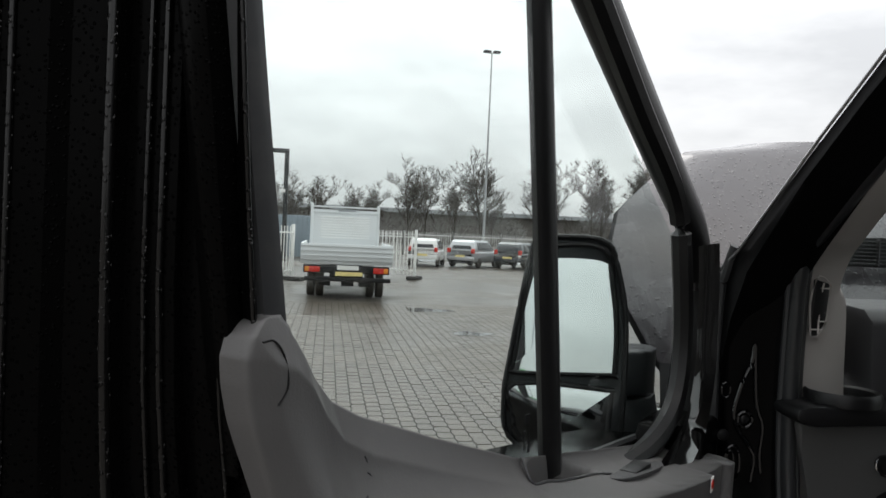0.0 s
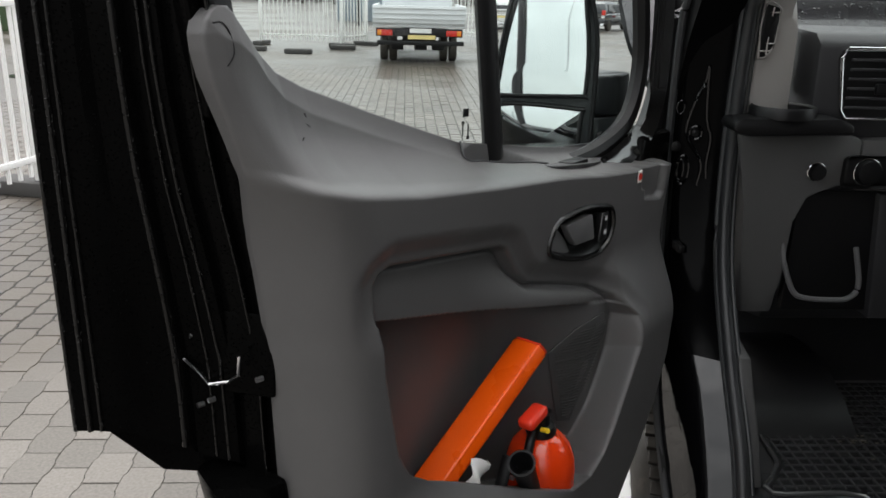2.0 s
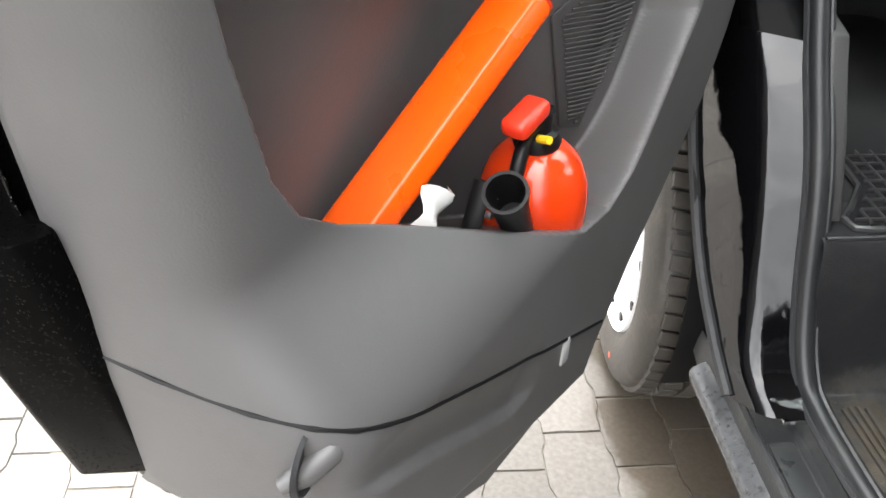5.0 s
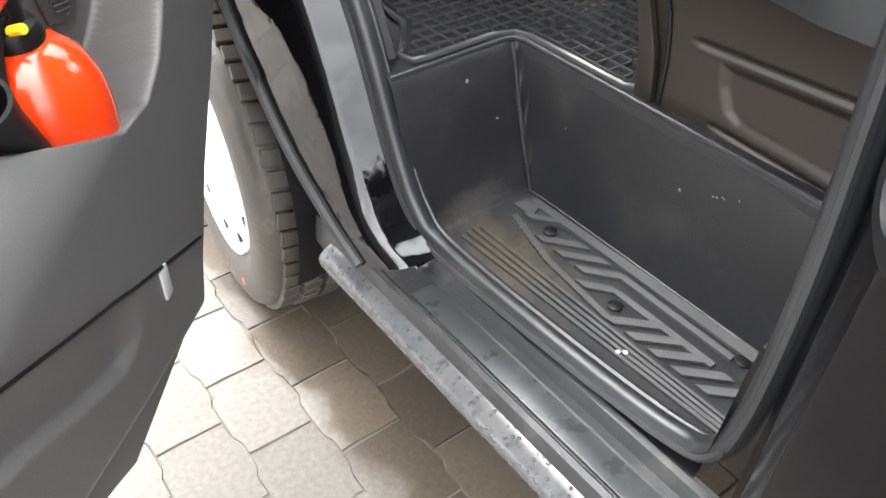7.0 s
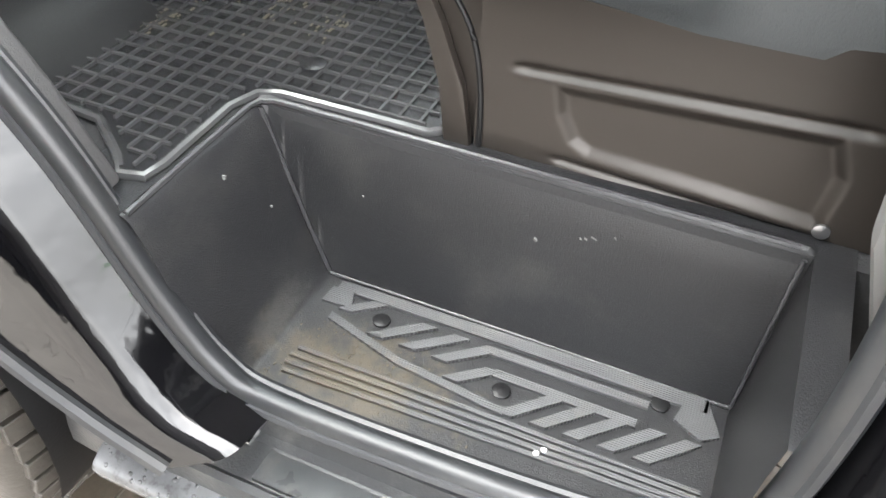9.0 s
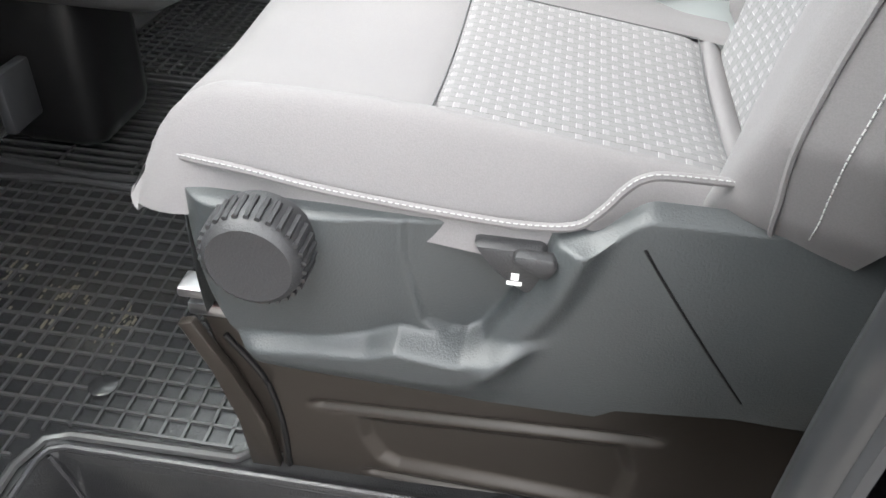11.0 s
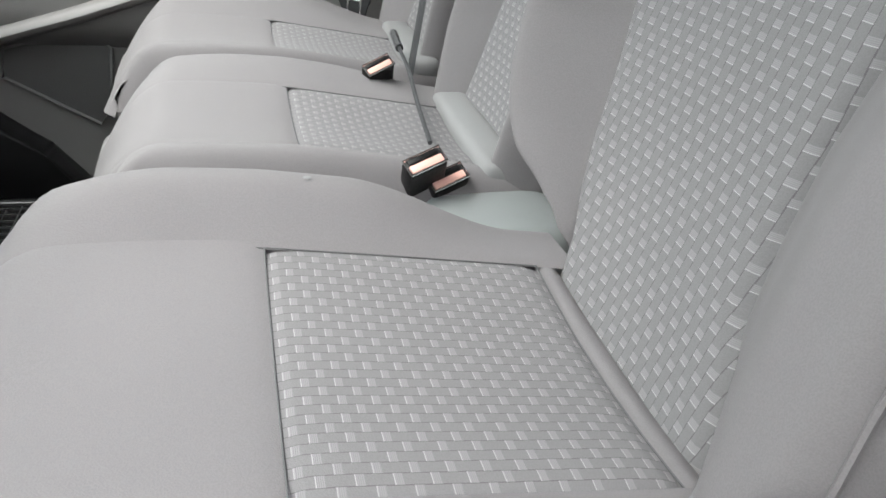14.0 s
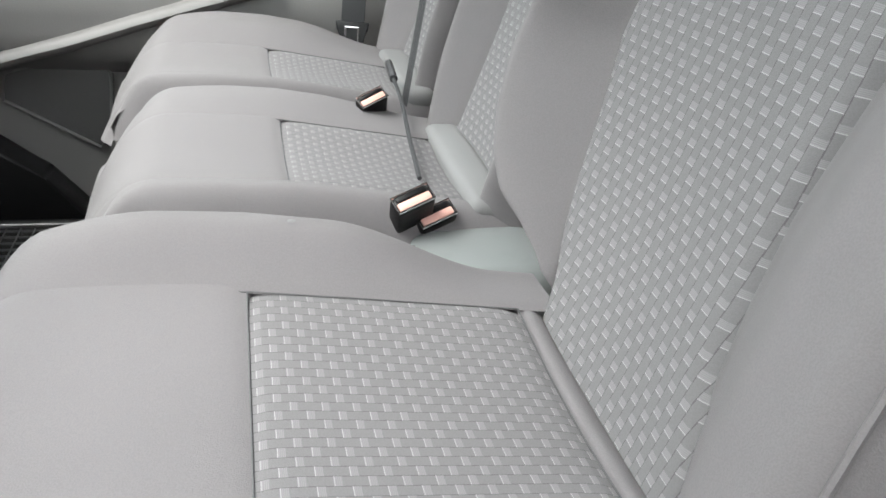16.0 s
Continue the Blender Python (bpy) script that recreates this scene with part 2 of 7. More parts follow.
JAMB_PAINT = material("wavy_black_paint", (0.003, 0.003, 0.0035), 0.10, coat=0.0, spec=0.13, vary=0.3, bump=0.6, bump_scale=16)
# black paint with the sky's reflection on the wet bonnet raised into its base grey
WET_PAINT = material("wet_paint_sky_grey", (0.060, 0.055, 0.060), 0.28, coat=1.0, vary=0.2, drops=62, dirt=0.05, dirt_color=(0.2, 0.2, 0.2), dirt_scale=5)
TRIM = material("door_trim_plastic", (0.084, 0.082, 0.082), 0.40, vary=0.05, bump=0.14, bump_scale=420, dirt=0.05, dirt_color=(0.25, 0.24, 0.23), dirt_scale=7)
DARK = material("dark_plastic", (0.028, 0.028, 0.030), 0.5, vary=0.15, bump=0.35, bump_scale=500, dirt=0.18, dirt_color=(0.10, 0.095, 0.085))
BLACK_PLASTIC = material("black_plastic", (0.007, 0.007, 0.0075), 0.40, spec=0.3, vary=0.2, bump=0.15)
RUBBER = material("black_rubber", (0.022, 0.023, 0.025), 0.55, vary=0.25, dirt=0.25, dirt_color=(0.09, 0.085, 0.075), dirt_scale=12)
SEAL = material("door_seal_rubber", (0.017, 0.018, 0.0195), 0.36, vary=0.2, dirt=0.2, dirt_color=(0.12, 0.115, 0.10))
GREY_TRIM = material("light_grey_trim", (0.44, 0.415, 0.39), 0.6, vary=0.04, bump=0.2, bump_scale=600)
CHROME = material("chrome", (0.75, 0.75, 0.76), 0.14, metal=1.0, vary=0.05)
STEEL = material("dull_steel", (0.45, 0.45, 0.46), 0.35, metal=1.0, vary=0.15)
ORANGE = material("orange_plastic", (0.88, 0.10, 0.002), 0.28, vary=0.05, rough_vary=0.05)
RED = material("red_plastic", (0.72, 0.035, 0.012), 0.35, vary=0.05)
WHITE = material("white_paint", (0.78, 0.78, 0.76), 0.45, vary=0.05, dirt=0.25, dirt_color=(0.42, 0.41, 0.37), dirt_scale=3)
GLASS = glass_material("window_glass", (0.93, 0.965, 0.955))
WET_PLASTIC = material("wet_grey_plastic", (0.020, 0.022, 0.024), 0.34, vary=0.2, drops=260)
GLOSS_TRIM = material("gloss_black_plastic", (0.006, 0.006, 0.006), 0.16, vary=0.2)
HANDLE_GREY = material("handle_grey_plastic", (0.12, 0.12, 0.122), 0.36, vary=0.1)
SCUFF_WHITE = material("pale_nick", (0.6, 0.6, 0.58), 0.7)
LOCK_INK = material("lock_mark_white", (0.6, 0.6, 0.6), 0.5, vary=0.0)
MIRROR = material("mirror_glass", (0.93, 0.94, 0.94), 0.02, metal=1.0, vary=0.0, rough_vary=0.0)


# ---- the open driver's door; its own axes: u from the hinge to the latch, n towards the cab side, z up ----
DU, DN = Vector((-0.63, -0.777, 0)).normalized(), Vector((0.777, -0.63, 0)).normalized()
DOOR_AT = Matrix(((DU.x, DN.x, 0, 0), (DU.y, DN.y, 0, 0), (0, 0, 1, 0), (0, 0, 0, 1)))
door = thing("door_1", "open black van door with a grey plastic inner panel", "door", DOOR_AT, kind="structure")

FRONT_EDGE = [(0.5, 0.46), (0.6, 0.41), (0.7, 0.335), (0.8, 0.235), (0.9, 0.155), (1.0, 0.112), (1.2, 0.085), (1.3, 0.080), (1.4, 0.058)]
REAR_EDGE = [(0.7, 1.045), (0.9, 1.06), (1.1, 1.067), (1.2, 1.071), (1.3, 1.079), (1.4, 1.093), (1.45, 1.102), (1.5, 1.114), (1.55, 1.129), (1.6, 1.143), (1.65, 1.157), (1.68, 1.162), (1.70, 1.163), (1.715, 1.158), (1.725, 1.148), (1.732, 1.134)]
BOTTOM = [(0.46, 0.5), (0.67, 0.55), (0.84, 0.6), (1.1, 0.72)]
LEDGE = [(0.0, 1.405), (0.2, 1.412), (0.35, 1.420), (0.5, 1.437), (0.7, 1.456), (0.9, 1.478), (1.08, 1.508), (1.2, 1.535)]
CREST = [(0.0, 1.432), (0.2, 1.448), (0.35, 1.464), (0.5, 1.485), (0.645, 1.509), (0.865, 1.58), (1.0, 1.628), (1.05, 1.652), (1.078, 1.678), (1.098, 1.705), (1.118, 1.722), (1.14, 1.730), (1.168, 1.731)]
CUP = [(0.634, 1.508), (0.650, 1.481), (0.558, 1.464), (0.452, 1.449), (0.410, 1.4415), (0.491, 1.471), (0.56, 1.488)]
POCKET = [(0.990, 1.372), (0.980, 1.386), (0.955, 1.392), (0.68, 1.352), (0.655, 1.34), (0.615, 1.287), (0.583, 1.262), (0.36, 1.195), (0.315, 1.172), (0.285, 1.13),
          (0.298, 1.07), (0.40, 0.925), (0.435, 0.89), (0.49, 0.868), (0.56, 0.874), (0.70, 0.937), (0.88, 1.022), (0.925, 1.055), (0.95, 1.10), (0.975, 1.22), (0.984, 1.31)]
HANDLE = [(0.535, 1.312), (0.524, 1.345), (0.496, 1.362), (0.42, 1.369), (0.352, 1.362), (0.322, 1.352), (0.312, 1.32), (0.324, 1.286), (0.36, 1.268), (0.42, 1.270), (0.50, 1.292)]
PULL = [(0.216, 1.388), (0.216, 1.374), (0.202, 1.371), (0.2, 1.35), (0.13, 1.34), (0.114, 1.352), (0.108, 1.4), (0.11, 1.425), (0.212, 1.44)]
LIP = [(0.30, 1.18), (0.42, 1.05), (0.55, 0.97), (0.75, 0.955), (1.0, 0.935)]
SCOOP = [(0.62, 0.672), (0.66, 0.664), (0.70, 0.666), (0.78, 0.705), (0.865, 0.755), (0.94, 0.790), (1.0, 0.812)]
SHELF = [(0.24, 1.145), (0.754, 1.262), (0.99, 1.32)]


def trim_face(u, z):
    lip = lerp_at(u, LIP)
    n = 0.005 + 0.045 * step01(0.5, 0.1, u)
    return n + (0.108 - n) * step01(lip + 0.09, lip - 0.10, z)


def trim_depth(u, z, uf, ur):
    n = trim_face(u, z)
    sd = inside(POCKET, u, z)
    shelf = lerp_at(u, SHELF)
    up = step01(shelf - 0.012, shelf + 0.001, z)
    # a soft dish leads to the groove round the upper panel
    n -= 0.013 * step01(-0.046, -0.010, sd) * step01(shelf - 0.05, shelf + 0.02, z)
    upper = -0.030 + (0.006 + 0.050 * step01(0.80, 0.40, u)) * step01(shelf + 0.085, shelf, z)
    lower = -0.085 + 0.115 * step01(0.62, 0.36, u)
    if up > 0.5:
        n += (upper - n) * step01(-0.001, 0.009, sd) - 0.012 * math.exp(-((sd - 0.004) / 0.005) ** 2)
    else:
        n += (lower + (upper - lower) * up - n) * step01(-0.002, 0.012, sd)
    ledge, crest = lerp_at(u, LEDGE), lerp_at(u, CREST)
    f = max(0.0, (z - ledge) / max(0.02, crest - ledge))
    n -= (0.130 - 0.016 * step01(0.6, 0.7, u) - 0.012 * step01(0.98, 1.12, u)) * (1 - (1 - min(1, f)) ** 2.7) * step01(0.0, 0.14, f)
    # a chamfer follows the crest and the raised rear corner
    rim = min(crest - z, ur - u + 0.012)
    if z > 1.46 and u > 0.6:
        n -= 0.015 * max(0.0, 1 - rim / 0.034) * step01(0.60, 0.70, u)
    if 1.25 < z < 1.38 and 0.29 < u < 0.55:
        n -= 0.030 * step01(-0.002, 0.010, inside(HANDLE, u, z))
    if 1.32 < z < 1.45 and u < 0.25:
        n -= 0.017 * step01(-0.001, 0.005, inside(PULL, u, z))
    # a shallow scoop above the lower edge, with a soft ledge under it
    d = z - lerp_at(u, SCOOP)
    n -= 0.011 * step01(0.0, 0.017, d) * step01(0.11, 0.03, d) * step01(0.63, 0.70, u) * step01(1.01, 0.93, u)
    a = max(0.0, 1 - (ur - u) / 0.115)
    b = max(0.0, 1 - (u - uf) / 0.035)
    n += (-0.122 - n) * (0.35 * a * a + 0.65 * a ** 4) * (1 - 0.80 * step01(1.42, 1.72, z))
    return n - 0.03 * b * b - 0.03 * step01(0.05, 0.0, z - lerp_at(u, BOTTOM))


def trim_point(s, t):
    u0 = s * 1.176
    zb, zc = lerp_at(u0, BOTTOM), lerp_at(u0, CREST)
    tt = min(1.0, t / 0.985)
    z = zb + (zc - zb) * tt
    uf, ur = lerp_at(z, FRONT_EDGE), lerp_at(z, REAR_EDGE)
    ss = min(1.0, s / 0.985)
    u = uf + ss * (ur - uf)
    n = trim_depth(u, z, uf, ur)
    if z < 1.15:
        # the pocket's floor lies lower than its lip
        sd = inside(POCKET, u, z)
        if sd > -0.002:
            face = trim_face(u, z)
            z -= 0.075 * max(0.0, min(1.0, (face - n) / (face + 0.085))) * step01(0.11, 0.012, sd) * step01(1.15, 1.03, z)
    if 1.43 < z < 1.52 and 0.39 < u < 0.67:
        # a finger cup sunk into the ledge
        z -= 0.040 * step01(0.0, 0.006, inside(CUP, u, z))
    if t > 0.985:
        n, z = n - 0.02 * (t - 0.985) / 0.015, z - 0.02 * (t - 0.985) / 0.015
    if s > 0.985 and t <= 0.985:
        n -= (0.010 + 0.018 * step01(1.42, 1.68, z)) * (s - 0.985) / 0.015
    return (u, n, z)


part("trim_panel", sheet(360, 400, trim_point), TRIM, door, "dark grey moulded plastic panel", angle=180)

# cap line on the raised rear corner
cap_line = [(u, trim_depth(u, z, 0.1, lerp_at(z, REAR_EDGE)) + 0.0005, z) for u, z in ((1.150, 1.712), (1.138, 1.712), (1.131, 1.700), (1.130, 1.678), (1.140, 1.664))]
part("pod_cap", tube(curve(cap_line, 5), 0.0009, 6), BLACK_PLASTIC, door)

for u, z, turn in ((1.016, 1.594, 0.5), (1.016, 1.582, 0.9), (1.040, 1.568, -0.7)):
    n = trim_depth(u, z, 0.1, lerp_at(z, REAR_EDGE))
    part("scuff", prism([(-0.0045, 0.0), (-0.001, 0.0012), (0.0045, 0.0004), (0.001, -0.0012)], lambda p, k: (u + p[0] * math.sin(turn) + p[1], n - 0.001 + 0.0016 * k, z + p[0] * math.cos(turn))), DARK, door, smooth=False)

# seam across the lower panel
seam_pts = []
for k in range(25):
    u = 0.415 + 0.66 * k / 24
    z = 0.622 + (u - 0.415) * 0.475
    seam_pts.append((u, trim_depth(u, z, lerp_at(z, FRONT_EDGE), lerp_at(z, REAR_EDGE)) - 0.0005, z))
part("seam", tube(seam_pts, 0.0032, 6), BLACK_PLASTIC, door)

FOLD_GLOSS = material("fold_gloss", (0.003, 0.003, 0.003), 0.14, spec=0.35, coat=0.12, vary=0.3, drops=170)

# shell: rear end with its folds, and the outer skin
FOLDS = [(1.125, -0.140), (1.128, -0.122), (1.136, -0.118), (1.132, -0.132), (1.140, -0.152), (1.152, -0.150), (1.160, -0.182), (1.172, -0.180), (1.185, -0.222),
         (1.198, -0.221), (1.213, -0.256), (1.228, -0.262), (1.250, -0.292), (1.265, -0.308), (1.262, -0.318), (1.22, -0.325), (1.15, -0.29), (1.135, -0.20)]


END_SHIFT = [(1.04, -0.080), (1.25, -0.074), (1.40, -0.048), (1.52, -0.022), (1.64, -0.006), (1.75, 0.0), (2.42, 0.0)]


def end_point(u, n, z):
    lean = 0.085 * step01(1.17, 1.13, u) * max(0.0, (z - 1.6) / 0.82)
    return (u + lerp_at(z, END_SHIFT) * step01(-0.30, -0.17, n) + lean, n, z)


def end_low(u):
    return 1.04 + 0.13 * step01(1.12, 1.25, u)


def end_sheet(s, t):
    u, n = FOLDS[int(round(s * len(FOLDS))) % len(FOLDS)]
    return end_point(u, n, end_low(u) + (2.42 - end_low(u)) * t)


bm = sheet(len(FOLDS), 24, end_sheet, wrap=True)
part("door_end", bm, BLACK_INNER, door, "wet glossy black folded door edge", angle=30)
# rods in glossier paint carry the bright fold lines that the shell's paint lacks
for u, n, r in ((1.134, -0.120, 0.0024), (1.151, -0.149, 0.0020), (1.176, -0.191, 0.0030), (1.181, -0.203, 0.0024), (1.199, -0.225, 0.0050), (1.2435, -0.283, 0.0030), (1.251, -0.293, 0.0042), (1.262, -0.309, 0.0035)):
    part("fold_ridge", tube([end_point(u + 0.001, n, end_low(u) + (2.41 - end_low(u)) * k / 16) for k in range(17)], r, 10), FOLD_GLOSS, door)
LOW = [(1.07, -0.11), (1.10, -0.12), (1.15, -0.18), (1.13, -0.24), (1.05, -0.26), (1.0, -0.2)]
part("door_corner", prism(LOW, lambda p, k: (p[0] - 0.06 * (1 - k), p[1], 0.74 + 0.33 * k), bevel=0.006), BLACK_INNER, door)
part("end_cover", box((1.02, -0.27, 1.0), (1.068, -0.150, 1.60), 0.01), BLACK_INNER, door)
part("front_shell", prism([(-0.06, 1.46), (-0.06, 0.95), (0.05, 0.74), (0.28, 0.58), (0.40, 0.62), (0.26, 0.78), (0.17, 0.95), (0.15, 1.40), (0.10, 1.46)], lambda p, k: (p[0], -0.13 + 0.12 * k + (0.015 * k if p[0] > 0.1 else 0.0), p[1]), bevel=0.012), BLACK_INNER, door)
SKIN = [(-0.06, 1.40), (-0.06, 0.95), (0.05, 0.75), (0.30, 0.56), (0.47, 0.49), (0.68, 0.535), (0.85, 0.585), (1.04, 0.70), (1.05, 1.05), (1.055, 1.30), (1.075, 1.5), (1.10, 1.70),
        (1.08, 1.65), (0.86, 1.55), (0.64, 1.485), (0.5, 1.46)]
part("outer_skin", prism(SKIN, lambda p, k: (p[0], -0.115 - 0.040 * step01(1.2, 1.35, p[1]) - 0.11 * k - (0.03 * step01(0.8, 0.5, p[1]) * k), p[1]), bevel=0.010), BLACK_INNER, door)

# window frame, divider, panes
part("front_frame", tube(curve([(0.62, -0.10, 2.20), (0.35, -0.095, 2.055), (0.09, -0.09, 1.92), (-0.10, -0.09, 1.825), (-0.18, -0.09, 1.71), (-0.175, -0.09, 1.56), (-0.165, -0.09, 1.44)], 6), 0.030, 10, flat=1.3), BLACK_PLASTIC, door, angle=60)
part("front_frame_lip", tube(curve([(0.60, -0.085, 2.165), (0.35, -0.08, 2.02), (0.11, -0.075, 1.885), (0.055, -0.070, 1.75), (0.025, -0.070, 1.60), (0.072, -0.070, 1.49), (0.20, -0.075, 1.440), (0.34, -0.10, 1.415)], 6), 0.020, 8), BLACK_PLASTIC, door)
part("top_frame", tube([(0.60, -0.135, 2.24), (0.85, -0.15, 2.345), (1.15, -0.16, 2.38)], 0.032, 10), BLACK_PLASTIC, door)
part("divider", tube([(0.523, -0.128, 1.46), (0.575, -0.131, 1.80), (0.64, -0.138, 2.24)], 0.0155, 8, flat=1.6), BLACK_PLASTIC, door, angle=60)
part("rear_frame", prism([(1.10, 1.60), (1.216, 2.40), (1.258, 2.40), (1.142, 1.60)], lambda p, k: (p[0], -0.133 - 0.03 * k, p[1]), bevel=0.003), BLACK_INNER, door)
part("rear_run", tube([(1.118, -0.128, 1.70), (1.148, -0.132, 1.9), (1.216, -0.138, 2.36)], 0.012, 8, flat=1.4), RUBBER, door)
part("belt_seal", tube(curve([(0.10, -0.128, 1.428), (0.5, -0.131, 1.462), (0.645, -0.133, 1.488), (0.865, -0.133, 1.557), (1.0, -0.133, 1.604), (1.06, -0.133, 1.636), (1.11, -0.133, 1.68)], 5), 0.007, 6), RUBBER, door)
for name, poly in (("window_pane", [(0.53, 1.45), (1.14, 1.66), (1.215, 2.36), (0.85, 2.33), (0.645, 2.24)]), ("quarter_pane", [(-0.12, 1.42), (0.53, 1.45), (0.64, 2.235), (0.08, 1.90), (-0.12, 1.80)])):
    pane = part(name, prism(poly, lambda p, k: (p[0], -0.127 - 0.008 * (p[1] - 1.5) - 0.004 * k, p[1])), GLASS, door, "clear pane with a faint green tint", smooth=False)
    pane.visible_shadow = False

# window mark: two arrows and a small box, as plain bars
mark = bmesh.new()
for u, dz in ((0.628, 0), (0.612, 0)):
    box((u - 0.0012, -0.1255, 1.515), (u + 0.0012, -0.1245, 1.535), bm=mark)
    tip = 1.538 if u > 0.62 else 1.512
    box((u - 0.0035, -0.1255, tip - 0.003), (u + 0.0035, -0.1245, tip + 0.003), bm=mark)
box((0.612, -0.1255, 1.548), (0.628, -0.1245, 1.562), bm=mark)
part("glass_mark", mark, BLACK_PLASTIC, door)

# inner release handle, sunk into the panel
hc = (0.425, 1.318)


def handle_n(u):
    return trim_face(u, 1.3)


release = part("release_handle", tube([(u, handle_n(u) + 0.001, z) for u, z in smooth_loop(HANDLE)], 0.0055, 8, closed=True, up=(0, 1, 0)), GLOSS_TRIM, door, "black door release handle in its bezel")


def handle_dish(s, t):
    loop = smooth_loop(HANDLE)
    u, z = loop[int(round(s * len(loop))) % len(loop)]
    u, z = hc[0] + (u - hc[0]) * (1 - t), hc[1] + (z - hc[1]) * (1 - t)
    return Vector((u, handle_n(u) - 0.024 * step01(0.0, 0.40, t) - 0.002, z))


bm = sheet(len(smooth_loop(HANDLE)), 12, handle_dish, wrap=True)
bmesh.ops.remove_doubles(bm, verts=bm.verts[:], dist=1e-6)
part("dish", bm, BLACK_PLASTIC, release)
# the lit slope of the dish, painted in as a grey piece
part("finger_dish", prism([(0.512, 1.306), (0.478, 1.340), (0.448, 1.312), (0.432, 1.284), (0.46, 1.284)], lambda p, k: (p[0], handle_n(p[0]) - 0.022 + (0.004 + 0.10 * max(0.0, 1.34 - p[1])) * k, p[1]), bevel=0.002), HANDLE_GREY, release)
part("lever", prism([(0.470, 1.345), (0.385, 1.353), (0.372, 1.300), (0.432, 1.298), (0.446, 1.316)], lambda p, k: (p[0], handle_n(p[0]) - 0.018 + (0.016 + 0.05 * (0.47 - p[0])) * k, p[1]), bevel=0.004), HANDLE_GREY, release, "dark grey pull lever")
lock = part("lock_switch", box((0.330, handle_n(0.34) - 0.012, 1.292), (0.358, handle_n(0.34) + 0.004, 1.350), 0.004), BLACK_PLASTIC, release)
part("chrome_edge", tube([(0.3615, handle_n(0.36) + 0.003, 1.292), (0.3600, handle_n(0.36) + 0.005, 1.320), (0.3565, handle_n(0.36) + 0.005, 1.350)], 0.0017, 6), CHROME, lock)
for z in (1.305, 1.333):
    part("lock_mark", box((0.339, handle_n(0.34) + 0.004, z), (0.348, handle_n(0.34) + 0.0046, z + 0.009)), LOCK_INK, lock, smooth=False)

# grab cup in the ledge, switch pad, notch and sticker
part("cup_rim", tube(curve([(u, trim_depth(u, z, 0.1, 1.2) + 0.001, z) for u, z in ((0.636, 1.508), (0.650, 1.482), (0.600, 1.472), (0.558, 1.464), (0.452, 1.449), (0.412, 1.442))], 5), 0.0022, 6), DARK, door)
pad = part("switch_pad", prism(smooth_loop([(0.42, -0.085), (0.42, -0.048), (0.30, -0.032), (0.24, -0.046), (0.27, -0.085)]), lambda p, k: (p[0], p[1], 1.436 - 0.08 * (0.42 - p[0]) + 0.006 * k), bevel=0.002), DARK, door, "window switch pad")
part("switch", prism([(0.372, -0.074), (0.372, -0.046), (0.305, -0.042), (0.300, -0.072)], lambda p, k: (p[0], p[1], 1.438 - 0.08 * (0.42 - p[0]) + (0.006 + 0.006 * step01(0.34, 0.30, p[0])) * k), bevel=0.002), BLACK_PLASTIC, pad)
stn = trim_depth(0.225, 1.40, 0.06, 1.1)
sticker = part("sticker", box((0.2225, stn, 1.391), (0.2405, stn + 0.0012, 1.416)), WHITE, door, "small white and red warning sticker", smooth=False)
part("warning_mark", lathe([(0.0060, 0), (0.0060, 0.001), (0.0076, 0.001), (0.0076, 0)], 20, Matrix.Translation((0.2315, stn + 0.0013, 1.4035)) @ Matrix.Rotation(radians(-90), 4, "X")), RED, sticker)
part("warning_bar", tube([(0.2270, stn + 0.0018, 1.399), (0.2360, stn + 0.0018, 1.408)], 0.0009, 5), RED, sticker)
part("warning_figure", box((0.2475, stn + 0.0012, 1.399), (0.2515, stn + 0.0017, 1.408)), BLACK_PLASTIC, sticker, smooth=False)

# speaker grille in the pocket
grille_out = [(0.425, 1.128), (0.345, 1.142), (0.325, 1.120), (0.335, 1.095), (0.425, 0.925), (0.452, 0.93), (0.478, 1.085)]


def grille_n(u):
    return -0.085 + 0.115 * step01(0.62, 0.36, u) + 0.006


GRILLE = material("grille_plastic", (0.050, 0.049, 0.049), 0.55, vary=0.1)
grille = part("speaker_grille", prism(grille_out, lambda p, k: (p[0], grille_n(p[0]) + 0.004 * k, p[1]), bevel=0.0015), GRILLE, door, "ribbed dark speaker grille")
ribs = bmesh.new()
for k in range(34):
    z = 0.935 + k * 0.0062
    us = [u / 400 for u in range(125, 200) if inside(grille_out, u / 400, z) > 0.008]
    if us:
        tube([(u, grille_n(u) + 0.005, z) for u in (us[0], us[len(us) // 2], us[-1])], 0.0014, 5, ribs)
part("grille_ribs", ribs, GRILLE, grille, smooth=False)

# lower fittings
part("clip", box((0.552, 0.098, 0.648), (0.574, 0.112, 0.694), 0.005), material("satin_clip", (0.33, 0.33, 0.33), 0.35), door, "pale grey plastic clip")
part("turn_recess", lathe([(0.040, 0.0), (0.036, 0.004), (0.030, 0.001), (0.0, 0.001)], 28, Matrix.Translation((1.000, 0.060, 0.858)) @ Matrix.Rotation(radians(22), 4, "Z") @ Matrix.Rotation(radians(-90), 4, "X") @ Matrix.Rotation(radians(-20), 4, "Z") @ Matrix.Diagonal((1.0, 0.85, 1.0, 1))), DARK, door)
part("turn_grip", tube([(1.028, 0.054, 0.845), (1.010, 0.066, 0.855), (0.985, 0.076, 0.868), (0.972, 0.076, 0.873)], [0.008, 0.013, 0.013, 0.009], 10), TRIM, door, "grey turning grip")
